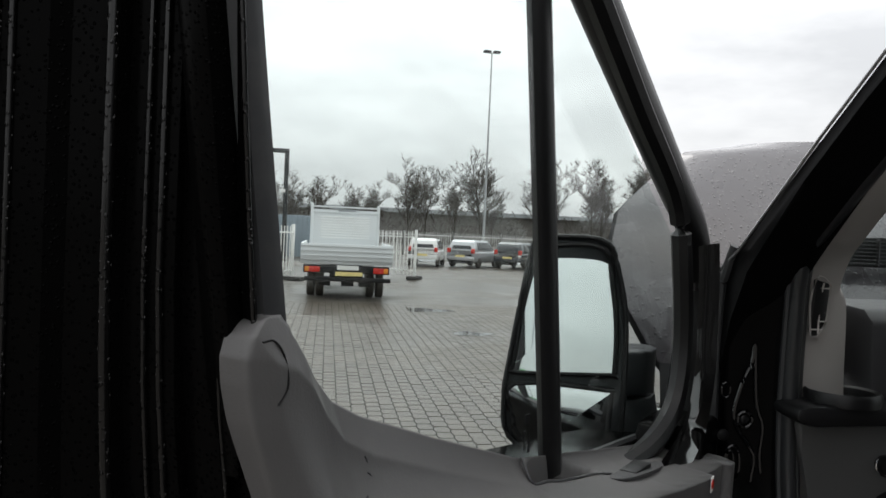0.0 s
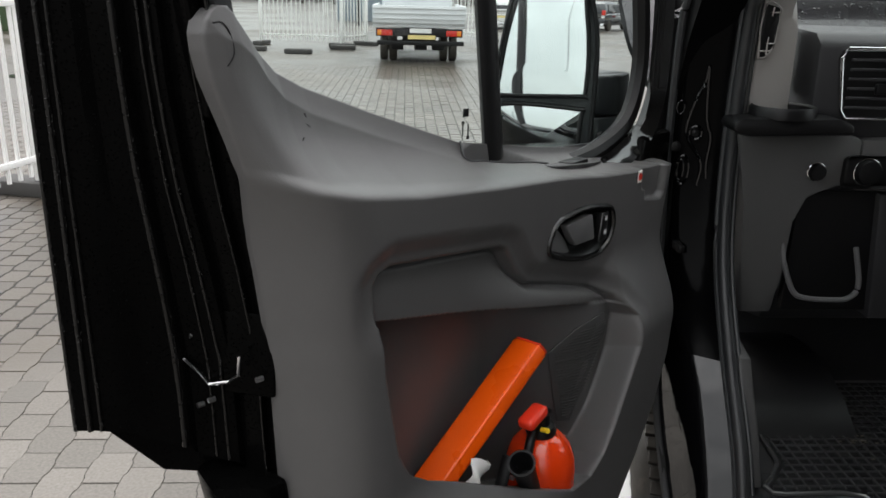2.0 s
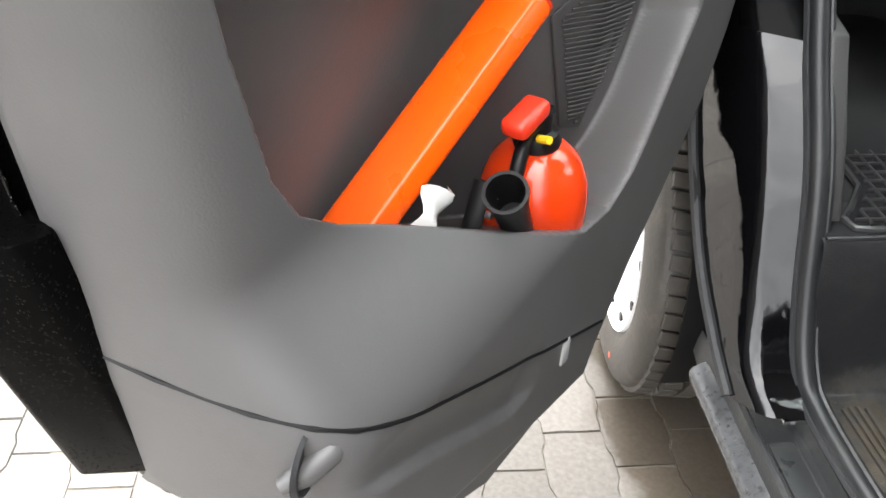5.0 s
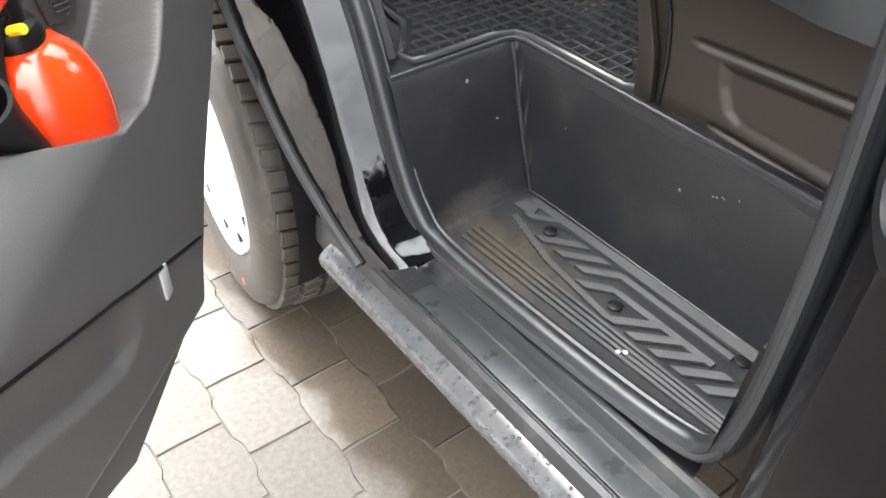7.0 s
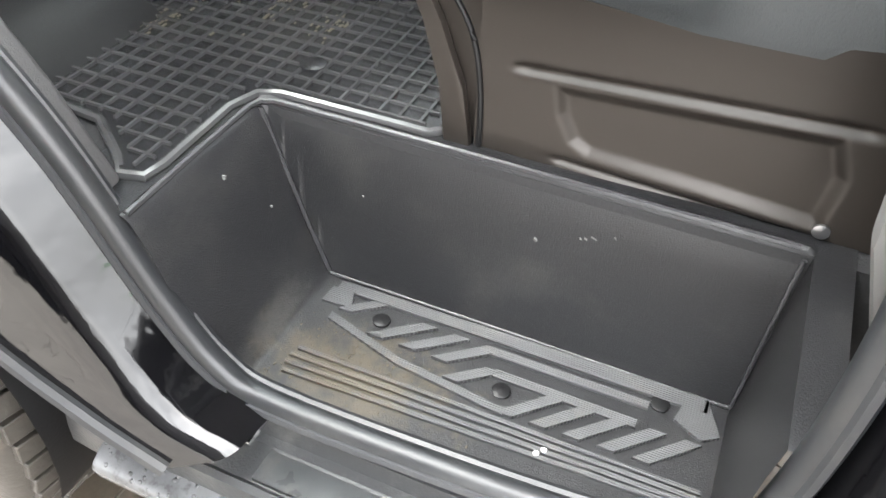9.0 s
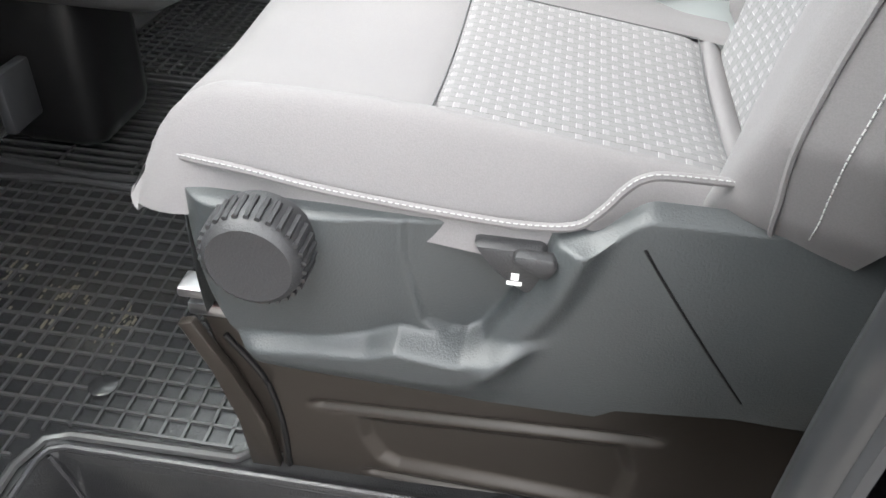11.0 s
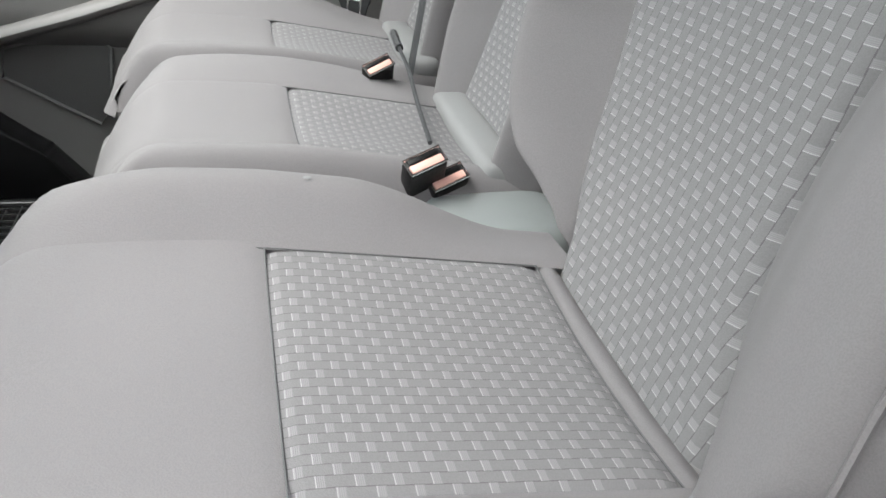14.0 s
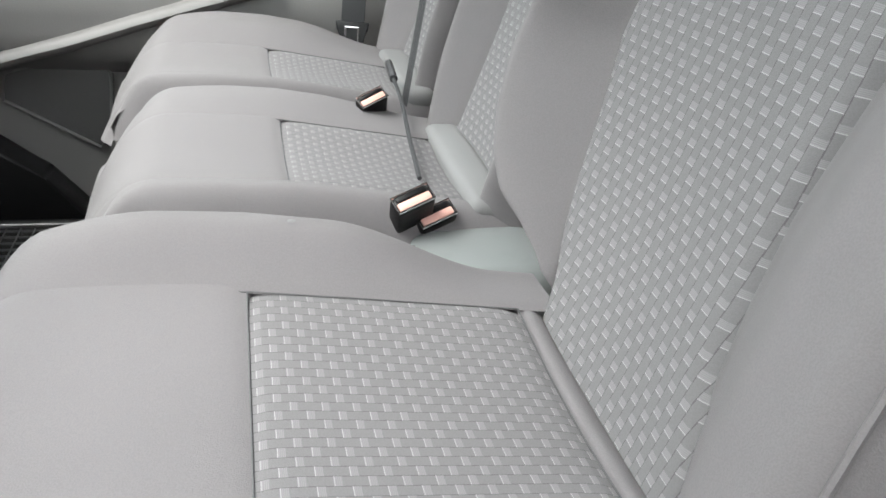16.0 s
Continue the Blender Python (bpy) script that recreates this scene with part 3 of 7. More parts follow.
part("panel_nick", prism([(-0.004, -0.004), (0.004, -0.003), (0.005, 0.004), (-0.002, 0.005)], lambda p, k: (0.700 + p[0], 0.100 + 0.0035 * k, 0.781 + p[1])), SCUFF_WHITE, door, "pale nick in the plastic", smooth=False)

# latch on the door's end
latch = part("latch", prism([(-0.245, 1.205), (-0.12, 1.205), (-0.115, 1.33), (-0.245, 1.33)], lambda p, k: (1.072 - 0.45 * (p[0] + 0.12) + 0.004 * k, p[0], p[1]), bevel=0.003), BLACK_INNER, door)
part("latch_plate", tube([(1.146, -0.222, 1.262), (1.133, -0.205, 1.238), (1.124, -0.198, 1.221), (1.116, -0.165, 1.232), (1.113, -0.146, 1.247), (1.113, -0.146, 1.276)], 0.0042, 6, flat=0.7), CHROME, latch, "bright steel latch edge")
for n, z in ((-0.236, 1.322), (-0.232, 1.298), (-0.216, 1.294), (-0.196, 1.196), (-0.212, 1.186), (-0.128, 1.238)):
    u = 1.084 - 0.45 * (n + 0.12)
    part("bolt", rod((u, n, z), (u + 0.010, n - 0.002, z), 0.004, seg=8), STEEL, latch)

# exterior mirror
flange_line = curve([(0.052, 0, 1.80), (0.036, 0, 1.74), (0.028, 0, 1.65), (0.026, 0, 1.58), (0.041, 0, 1.525), (0.085, 0, 1.465), (0.16, 0, 1.436), (0.25, 0, 1.415)], 8)


def flange(s, t):
    """A polished strip round the window's front lower corner, leaning in towards the glass."""
    i = s * (len(flange_line) - 1)
    k = min(int(i), len(flange_line) - 2)
    p = flange_line[k].lerp(flange_line[k + 1], i - k)
    away = (p - Vector((0.40, 0, 1.72))).normalized()
    return p + away * (0.020 - 0.040 * t) + Vector((0, -0.008 - 0.030 * t - 0.004 * math.sin(math.pi * t), 0))


part("frame_flange", sheet(56, 8, flange), GLOSS_BLACK, door, "polished black window frame edge")
mirror = part("mirror", bmesh.new(), BLACK_PLASTIC, door)
MIRROR_AT = Matrix.Translation((-0.012, -0.335, 1.585))
cam_dir = Vector((0.42, 1.95, -0.08)).normalized()
back_dir = Vector((-0.16, -1.0, 0.150)).normalized()
face = (back_dir - cam_dir).normalized()
face_door = DOOR_AT.to_3x3().inverted() @ face
rot = face_door.to_track_quat("Y", "Z").to_matrix().to_4x4()
HOUSING = [(0.115, -0.055), (0.122, -0.12), (0.110, -0.205), (0.020, -0.250), (-0.095, -0.262), (-0.118, -0.23), (-0.126, 0.02), (-0.108, 0.14), (-0.082, 0.205), (0.0, 0.214), (0.062, 0.205), (0.080, 0.165)]
UPPER = [(0.036, 0.192), (-0.074, 0.192), (-0.096, 0.115), (-0.106, 0.02), (-0.102, -0.066), (-0.095, -0.070), (0.100, -0.074), (0.106, -0.062), (0.104, -0.04), (0.090, 0.065), (0.066, 0.162)]
LOWER = [(0.102, -0.098), (-0.090, -0.102), (-0.098, -0.114), (-0.090, -0.226), (-0.072, -0.248), (0.020, -0.238), (0.085, -0.210), (0.103, -0.165)]


def mirror_part(poly, y0, y1, scale_back):
    return lambda p, k: MIRROR_AT @ rot @ Vector((p[0] * (scale_back if k else 1), y1 if k else y0, p[1] * (scale_back if k else 1)))


outline = smooth_loop(HOUSING)
part("mirror_housing", prism(outline, mirror_part(outline, 0.055, -0.07, 0.86), bevel=0.006), WET_PLASTIC, mirror, "large black mirror housing", angle=60)
for poly in (UPPER, LOWER, HOUSING):
    part("mirror_rim", tube([MIRROR_AT @ rot @ Vector((x, 0.058, z)) for x, z in smooth_loop(poly)], 0.006, 8, closed=True), BLACK_PLASTIC, mirror)


def glass_plate(poly, bow, name, lean):
    loop = smooth_loop(poly)
    cx, cz = sum(p[0] for p in loop) / len(loop), sum(p[1] for p in loop) / len(loop)

    def at(s, t):
        x, z = loop[int(round(s * len(loop))) % len(loop)]
        x, z = cx + (x - cx) * t, cz + (z - cz) * t
        return MIRROR_AT @ rot @ Vector((x, 0.0585 + lean * (z - cz) - bow * (t * t - 1), z))
    bm = sheet(len(loop), 10, at, wrap=True)
    bmesh.ops.remove_doubles(bm, verts=bm.verts[:], dist=1e-6)
    part(name, bm, MIRROR, mirror, "mirror glass with rain drops")


glass_plate(UPPER, 0.0012, "upper_glass", -0.03)
glass_plate(LOWER, 0.0050, "lower_glass", 0.03)
ARM = smooth_loop([(-0.172, -0.180), (-0.165, -0.245), (-0.09, -0.275), (-0.03, -0.255), (-0.025, -0.19), (-0.09, -0.160)])
part("mirror_arm", prism(ARM, lambda p, k: (p[0], p[1], 1.475 + 0.095 * k), bevel=0.008), WET_PLASTIC, mirror, "dark grey mirror pivot with rain drops", angle=60)
part("arm_foot", prism(ARM, lambda p, k: (p[0] * 1.04, p[1] + 0.03 * (1 - k), 1.30 + 0.170 * k), bevel=0.006), WET_PLASTIC, mirror, angle=60)

# ---- things kept in the door pocket ----
case_a, case_b = Vector((0.905, -0.052, 0.878)), Vector((0.556, -0.004, 1.126))
case = thing("warning_triangle_case", "bright orange plastic warning triangle case in the door pocket", "emergency kit", DOOR_AT)
axis = (case_b - case_a).normalized()
side = axis.cross(Vector((0, 1, 0))).normalized()
CROSS = [(-0.024, -0.028), (-0.019, -0.033), (0.020, -0.033), (0.026, -0.028), (0.026, 0.004), (0.006, 0.030), (-0.002, 0.031), (-0.024, 0.024)]
part("case_shell", prism(CROSS, lambda p, k: (case_b if k else case_a) + side * p[0] + Vector((0, 1, 0)) * p[1], bevel=0.004), ORANGE, case)
part("case_cap", prism([(x * 0.93, y * 0.93) for x, y in CROSS], lambda p, k: case_b + axis * (0.004 * k) + side * p[0] + Vector((0, 1, 0)) * p[1]), RED, case)

ext = thing("fire_extinguisher", "small red fire extinguisher standing in the door pocket", "fire extinguisher", DOOR_AT)
EX = Matrix.Translation((0.556, 0.032, 0.822)) @ Matrix.Rotation(radians(4), 4, "Y") @ Matrix.Diagonal((1.12, 1.12, 1.03, 1))
bottle = part("bottle", lathe([(0.058, 0.0), (0.060, 0.02), (0.060, 0.075), (0.057, 0.098), (0.048, 0.122), (0.034, 0.138), (0.020, 0.145), (0.0, 0.147)], 36, EX), material("bottle_red", (0.72, 0.045, 0.004), 0.2, coat=0.5, vary=0.05), ext, "glossy orange-red bottle")
part("collar", lathe([(0.024, 0.140), (0.026, 0.150), (0.022, 0.160), (0.015, 0.163), (0.015, 0.185), (0.0, 0.186)], 20, EX), BLACK_PLASTIC, ext)
bm = bmesh.new()
box((-0.022, -0.010, 0.168), (0.036, 0.010, 0.184), 0.005, bm=bm)
bmesh.ops.transform(bm, matrix=EX, verts=bm.verts[:])
part("valve", bm, BLACK_PLASTIC, ext)
bm = bmesh.new()
box((-0.026, -0.014, 0.184), (0.030, 0.016, 0.206), 0.008, 3, bm=bm)
bmesh.ops.transform(bm, matrix=EX @ Matrix.Rotation(radians(8), 4, "Y"), verts=bm.verts[:])
part("squeeze_lever", bm, RED, ext, "red squeeze lever")
part("pin", rod((0.590, 0.046, 0.990), (0.596, 0.062, 0.996), 0.005, seg=8), material("yellow_pin", (0.85, 0.55, 0.02), 0.4), ext)
part("hose", tube(curve([(0.570, 0.03, 0.990), (0.600, 0.034, 0.985), (0.625, 0.04, 0.955), (0.632, 0.045, 0.91)], 6), 0.009, 10), BLACK_PLASTIC, ext)
part("nozzle", lathe([(0.017, 0.0), (0.020, 0.09), (0.025, 0.125), (0.021, 0.125), (0.017, 0.06)], 20,
                     Matrix.Translation((0.628, 0.055, 0.880)) @ Matrix.Rotation(radians(34), 4, "Y") @ Matrix.Rotation(radians(-6), 4, "X")), BLACK_PLASTIC, ext, "black tapered discharge nozzle")
pack = thing("white_packet", "crumpled white packet tucked in the door pocket", "packet", DOOR_AT)
part("wrapper", sheet(8, 10, lambda a, b: Vector((0.795 - 0.040 * a - 0.045 * b + 0.002 * math.sin(9 * b + 4 * a), 0.006 + 0.012 * math.sin(3.1 * a) + 0.006 * math.sin(11 * b + 5 * a), 0.920 + 0.072 * b - 0.022 * a + 0.004 * math.sin(7 * a)))), WHITE, pack)
tool = thing("folding_jack_tool", "black metal tool with bolts lying in the door pocket", "tool", DOOR_AT)
part("tool_bar", tube([(0.712, 0.03, 0.89), (0.690, 0.03, 0.945), (0.678, 0.03, 0.972)], 0.012, 8, flat=0.5), BLACK_PLASTIC, tool)
for k in range(3):
    part("bolt", rod((0.695 - 0.012 * k, 0.036, 0.915 + 0.02 * k), (0.695 - 0.012 * k, 0.046, 0.915 + 0.02 * k), 0.004, seg=8), STEEL, tool)


# ---- the van: body round the door opening ----
van = thing("van", "black delivery van with its bonnet raised, parked on wet paving", "van")
CENTRE = 1.05

SEAL_LINE = [(0.152, 0.000, 1.80), (0.15, 0.012, 1.75), (0.15, 0.020, 1.68), (0.15, 0.022, 1.40), (0.15, -0.03, 1.17), (0.15, -0.16, 0.97), (0.15, -0.28, 0.80), (0.15, -0.365, 0.62),
             (0.15, -0.425, 0.53), (0.152, -0.50, 0.497), (0.16, -0.75, 0.494), (0.172, -0.93, 0.498), (0.172, -0.99, 0.53), (0.162, -1.015, 0.63), (0.15, -1.022, 0.84),
             (0.145, -1.008, 1.16), (0.14, -1.02, 1.5), (0.14, -1.06, 2.3)]
seal_pts = curve([(0.178, -0.50, 2.215), (0.174, -0.30, 2.052), (0.170, -0.155, 1.93), (0.166, -0.04, 1.83)] + [(x + 0.012 * step01(1.0, 1.3, z) * (y > -0.5), y, z) for x, y, z in SEAL_LINE], 6)
part("door_seal", tube(seal_pts, 0.0165, 10, flat=1.0, up=(1, 0, 0)), SEAL, van, "grey rubber door seal")
part("seal_bead", tube([(p.x + 0.020, p.y + (0.004 if p.y > -0.9 else -0.004), p.z) for p in seal_pts], 0.0075, 8, up=(1, 0, 0)), SEAL, van)
part("seal_lip", tube([(p.x - 0.016, p.y + (0.006 if p.y > -0.9 else -0.004), p.z) for p in seal_pts], 0.006, 6), RUBBER, van)

# front jamb from the seal out to the wing's edge
OUTER = [(0.05, 0.05, 1.80), (0.045, 0.07, 1.75), (0.04, 0.085, 1.68), (0.04, 0.085, 1.40), (0.04, 0.06, 1.17), (0.04, 0.03, 0.97), (0.04, -0.05, 0.78), (0.04, -0.20, 0.605),
         (0.04, -0.33, 0.52), (0.045, -0.42, 0.468)]
inner_line, outer_line = curve(SEAL_LINE[:10], 8), curve(OUTER, 8)


JAMB_X = [(0.0, 0.0), (0.12, 0.13), (0.45, 0.62), (0.55, 0.74), (0.65, 0.82), (1.0, 1.0)]
JAMB_Y = [(0.0, 0.0), (0.12, 0.03), (0.45, 0.15), (0.55, 0.24), (0.65, 0.38), (1.0, 1.0)]


def jamb(s, t):
    """From the seal the jamb first faces back to the cab opening, then folds forward to the wing's edge."""
    i = s * (len(inner_line) - 1)
    k = min(int(i), len(inner_line) - 2)
    a = inner_line[k].lerp(inner_line[k + 1], i - k)
    b = outer_line[k].lerp(outer_line[k + 1], i - k)
    low = step01(1.06, 0.90, a.z)
    tx = t + low * (lerp_at(t, JAMB_X) - t)
    ty = t + low * (lerp_at(t, JAMB_Y) - t)
    p = Vector((a.x + (b.x - a.x) * tx, a.y + (b.y - a.y) * ty, a.z + (b.z - a.z) * ty))
    return p + (1 - low) * Vector((0.010 * math.sin(t * 9.5) - 0.028 * math.sin(math.pi * t), 0.018 * math.sin(math.pi * t), 0))


# split in two: the upper piece has its darkness put into the paint
part("front_jamb", sheet(50, 30, lambda s, t: jamb(0.56 * s, t)), JAMB_DULLED, van, "black door jamb")
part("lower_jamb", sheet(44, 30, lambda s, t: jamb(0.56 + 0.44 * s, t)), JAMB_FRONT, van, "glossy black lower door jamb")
part("wing_edge", tube([(p.x - 0.004, p.y + 0.004, p.z) for p in outer_line], 0.010, 8), RUBBER, van)


def wing(s, t):
    s = 0.36 + 0.64 * s
    i = s * (len(outer_line) - 1)
    k = min(int(i), len(outer_line) - 2)
    a = outer_line[k].lerp(outer_line[k + 1], i - k)
    return Vector((a.x - 0.012 + 0.05 * t * t, a.y + 0.01 + (0.30 if a.z > 0.85 else 0.02) * t, a.z))


part("front_wing", sheet(40, 8, wing), BLACK_PAINT, van)
part("wheel_arch", sheet(20, 6, lambda s, t: Vector((0.03 + 0.5 * t, 0.20 + 0.43 * math.cos(math.pi * (0.0 + 1.12 * s)), 0.42 + 0.42 * math.sin(math.pi * 1.12 * s)))), BLACK_PLASTIC, van)
# hinges and check strap
for z in (0.98,):
    hinge = part("hinge", box((0.020, 0.01, z), (0.070, 0.06, z + 0.065), 0.008), BLACK_PLASTIC, van)
part("check_strap", box((0.055, -0.01, 1.175), (0.070, 0.05, 1.195), 0.003), BLACK_PLASTIC, van)
TEAR = [(0.098, 1.605), (0.094, 1.567), (0.078, 1.524), (0.065, 1.462), (0.074, 1.431), (0.105, 1.381), (0.102, 1.329), (0.105, 1.291), (0.119, 1.283), (0.122, 1.324), (0.116, 1.381), (0.119, 1.44), (0.106, 1.485), (0.101, 1.55)]


def on_jamb(x):
    return 0.052 - 0.30 * (x - 0.095)


def jamb_loop(name, pts, r):
    n = len(pts)
    line = curve([(x, on_jamb(x), z) for x, z in [pts[k % n] for k in range(-2, n + 3)]], 4)[8:8 + 4 * n]
    return part(name, tube(line, r, 8, closed=True), JAMB_FRONT, van)


def oval(cx, cz, a, b, n=14):
    return [(cx + a * math.cos(2 * math.pi * k / n), cz + b * math.sin(2 * math.pi * k / n)) for k in range(n)]


jamb_loop("jamb_pressing", TEAR, 0.0045)
jamb_loop("jamb_ring", oval(0.086, 1.451, 0.013, 0.015), 0.004)
jamb_loop("jamb_ring", oval(0.048, 1.508, 0.008, 0.015), 0.0025)
jamb_loop("jamb_pressing", oval(0.066, 1.362, 0.014, 0.034), 0.004)
jamb_loop("jamb_pressing", oval(0.062, 1.362, 0.007, 0.024), 0.003)
jamb_loop("jamb_ring", oval(0.075, 1.165, 0.014, 0.010), 0.0025)
for x, z, r in ((0.086, 1.451, 0.009), (0.048, 1.416, 0.012), (0.050, 1.10, 0.008), (0.110, 1.20, 0.006)):
    part("grommet", lathe([(r, 0), (r, 0.004), (r * 0.7, 0.006), (0, 0.006)], 16, Matrix.Translation((x, on_jamb(x) + 0.004, z)) @ Matrix.Rotation(radians(90), 4, "X")), BLACK_PLASTIC, van)

# sill with its rails
SILL = [(0.165, 0.470), (0.150, 0.482), (0.140, 0.480), (0.133, 0.460), (0.125, 0.452), (0.078, 0.446), (0.070, 0.456), (0.062, 0.452), (0.058, 0.430), (0.056, 0.40), (0.08, 0.30), (0.10, 0.265), (0.165, 0.265)]


def sill_at(p, k):
    return (p[0], -0.245 - (0.14 if p[0] > 0.062 else 0.0) * step01(0.05, 0.08, p[0]) if k else -1.6, p[1])


part("sill", prism(SILL, sill_at), material("sill_plastic", (0.026, 0.027, 0.028), 0.33, vary=0.25, bump=0.3, dirt=0.3, dirt_color=(0.17, 0.165, 0.15), dirt_scale=14), van, "worn black sill with rain drops", angle=25)
part("sill_tread", box((0.080, -1.02, 0.444), (0.124, -0.50, 0.4515), 0.003), material("sill_tread", (0.034, 0.036, 0.037), 0.32, vary=0.4, scale=30, dirt=0.7, dirt_color=(0.085, 0.083, 0.076), dirt_scale=24, rough_vary=0.2), van)
PLATE = [(0.060, 0.428), (0.048, 0.424), (0.034, 0.414), (0.030, 0.405), (0.034, 0.385), (0.055, 0.345), (0.080, 0.30)]
# the sheen of sky on the wet black sill is painted as this grey
part("sill_plate", prism(PLATE, lambda p, k: (p[0], -0.30 if k else -1.6, p[1])), material("sill_plate_sheen", (0.085, 0.087, 0.09), 0.22, vary=0.35, scale=40, drops=95, dirt=0.9, dirt_color=(0.015, 0.015, 0.015), dirt_scale=55), van, "wet sill plate with rain drops, the sky's sheen in its grey", angle=40)
part("sill_clip", prism([(0.100, 0.478), (0.142, 0.478), (0.142, 0.497), (0.134, 0.497), (0.128, 0.487), (0.100, 0.487)], lambda p, k: (p[0], -0.490 + 0.008 * k, p[1]), bevel=0.001), CHROME, van)

# step well
def well(s, t):
    x, y = 0.155 + 0.40 * s, -0.24 - 0.80 * t
    inner = step01(0.392, 0.407, x)
    front = step01(-0.432 + 0.0 * x, -0.335, y)
    rear = step01(-0.985, -1.0, y)
    z = 0.475 + 0.25 * max(inner, front, rear)
    lip = 0.006 * (math.exp(-((x - 0.412) / 0.006) ** 2) if -1.0 < y < -0.33 else 0)
    return Vector((x, y, z + lip))


STEP = material("step_plastic", (0.0145, 0.0148, 0.016), 0.38, vary=0.2, bump=0.45, bump_scale=450, dirt=0.14, dirt_color=(0.13, 0.125, 0.11), dirt_scale=6)
part("step_well", sheet(110, 200, well), STEP, van, "black grained plastic step well, dusty and worn", angle=60)
SCUFF = material("pale_scuff", (0.11, 0.11, 0.105), 0.7)
for x, y, z, w, h in ((0.4005, -0.713, 0.641, 0.005, 0.004), (0.402, -0.765, 0.661, 0.003, 0.0016), (0.402, -0.771, 0.663, 0.004, 0.0014), (0.4025, -0.780, 0.667, 0.007, 0.0014), (0.403, -0.803, 0.676, 0.003, 0.003), (0.4005, -0.483, 0.626, 0.0025, 0.002)):
    part("scuff", prism([(-w / 2, -h / 3), (-w / 5, -h / 2), (w / 2, -h / 5), (w / 3, h / 2), (-w / 4, h / 3)], lambda p, k: (x + 0.002 - 0.004 * k, y + p[0], z + p[1] + 0.3 * p[0])), SCUFF, van, smooth=False)
for x, y, z, w, h in ((0.292, -0.3585, 0.689, 0.005, 0.006), (0.343, -0.380, 0.615, 0.003, 0.003)):
    part("scuff", prism([(-w / 2, -h / 3), (w / 5, -h / 2), (w / 2, h / 4), (-w / 5, h / 2)], lambda p, k: (x + p[0], y + 0.003 - 0.006 * k, z + p[1])), SCUFF, van, smooth=False)
# paler, glossier copy of the step plastic, laid along the edges as highlights
EDGE = material("step_edge_highlight", (0.030, 0.030, 0.032), 0.22, vary=0.3, scale=30, bump=0.5, bump_scale=300, rough_vary=0.1)
for pts, r in (([(0.160, -0.338, 0.7245), (0.30, -0.336, 0.7255), (0.385, -0.336, 0.7265), (0.402, -0.343, 0.727), (0.409, -0.36, 0.727), (0.411, -0.60, 0.727), (0.411, -0.985, 0.727)], 0.0045),
               ([(0.396, -0.345, 0.722), (0.390, -0.40, 0.56), (0.389, -0.428, 0.482)], 0.0035), ([(0.389, -0.43, 0.4775), (0.391, -0.70, 0.4775), (0.391, -0.985, 0.4775)], 0.003),
               ([(0.398, -0.992, 0.722), (0.391, -0.987, 0.60), (0.389, -0.984, 0.48)], 0.003)):
    part("step_edge", tube(pts, r, 8), EDGE, van)
TREAD = material("step_tread", (0.046, 0.047, 0.049), 0.40, vary=0.3, dirt=0.35, dirt_color=(0.11, 0.10, 0.08), dirt_scale=11)


def ribbed(mat, pitch):
    """Fine parallel ribs along the step, as relief."""
    n, l = mat.node_tree.nodes, mat.node_tree.links
    co, wave, bp = n.new("ShaderNodeTexCoord"), n.new("ShaderNodeTexWave"), n.new("ShaderNodeBump")
    wave.bands_direction = "X"
    wave.inputs["Scale"].default_value = 0.314 / pitch
    bp.inputs["Strength"].default_value, bp.inputs["Distance"].default_value = 0.8, 0.001
    l.new(co.outputs["Object"], wave.inputs["Vector"])
    l.new(wave.outputs["Fac"], bp.inputs["Height"])
    l.new(bp.outputs[0], n["Principled BSDF"].inputs["Normal"])


def stain(mat, centre, size, color, scale, amount):
    """A patch of dried dirt with a ragged outline of its own."""
    n, l = mat.node_tree.nodes, mat.node_tree.links
    b = n["Principled BSDF"]
    co, mp, far, noise_t, add, ramp, mix = [n.new("ShaderNode" + k) for k in ("TexCoord", "Mapping", "VectorMath", "TexNoise", "Math", "ValToRGB", "Mix")]
    mp.vector_type = "TEXTURE"
    mp.inputs["Location"].default_value, mp.inputs["Scale"].default_value = centre, size
    far.operation, add.operation, mix.data_type = "LENGTH", "MULTIPLY_ADD", "RGBA"
    noise_t.inputs["Scale"].default_value, noise_t.inputs["Detail"].default_value, noise_t.inputs["Roughness"].default_value = scale, 8.0, 0.72
    l.new(co.outputs["Object"], mp.inputs["Vector"])
    l.new(mp.outputs[0], far.inputs[0])
    l.new(co.outputs["Object"], noise_t.inputs["Vector"])
    l.new(far.outputs["Value"], add.inputs[0])
    add.inputs[1].default_value = -0.36
    l.new(noise_t.outputs[0], add.inputs[2])
    ramp.color_ramp.elements[0].position, ramp.color_ramp.elements[1].position = 0.20, 0.42
    ramp.color_ramp.elements[1].color = (amount, amount, amount, 1)
    l.new(add.outputs[0], ramp.inputs[0])
    l.new(ramp.outputs[0], mix.inputs[0])
    l.new(b.inputs["Base Color"].links[0].from_socket, mix.inputs[6])
    mix.inputs[7].default_value = (*color, 1)
    l.new(mix.outputs[2], b.inputs["Base Color"])


ribbed(TREAD, 0.0032)
stain(STEP, (0.24, -0.55, 0.476), (0.10, 0.18, 0.05), (0.070, 0.056, 0.036), 30.0, 0.7)
stain(STEP, (0.27, -0.42, 0.49), (0.12, 0.035, 0.04), (0.075, 0.073, 0.068), 26.0, 0.45)
stain(TREAD, (0.23, -0.54, 0.478), (0.09, 0.15, 0.2), (0.075, 0.060, 0.038), 45.0, 0.7)
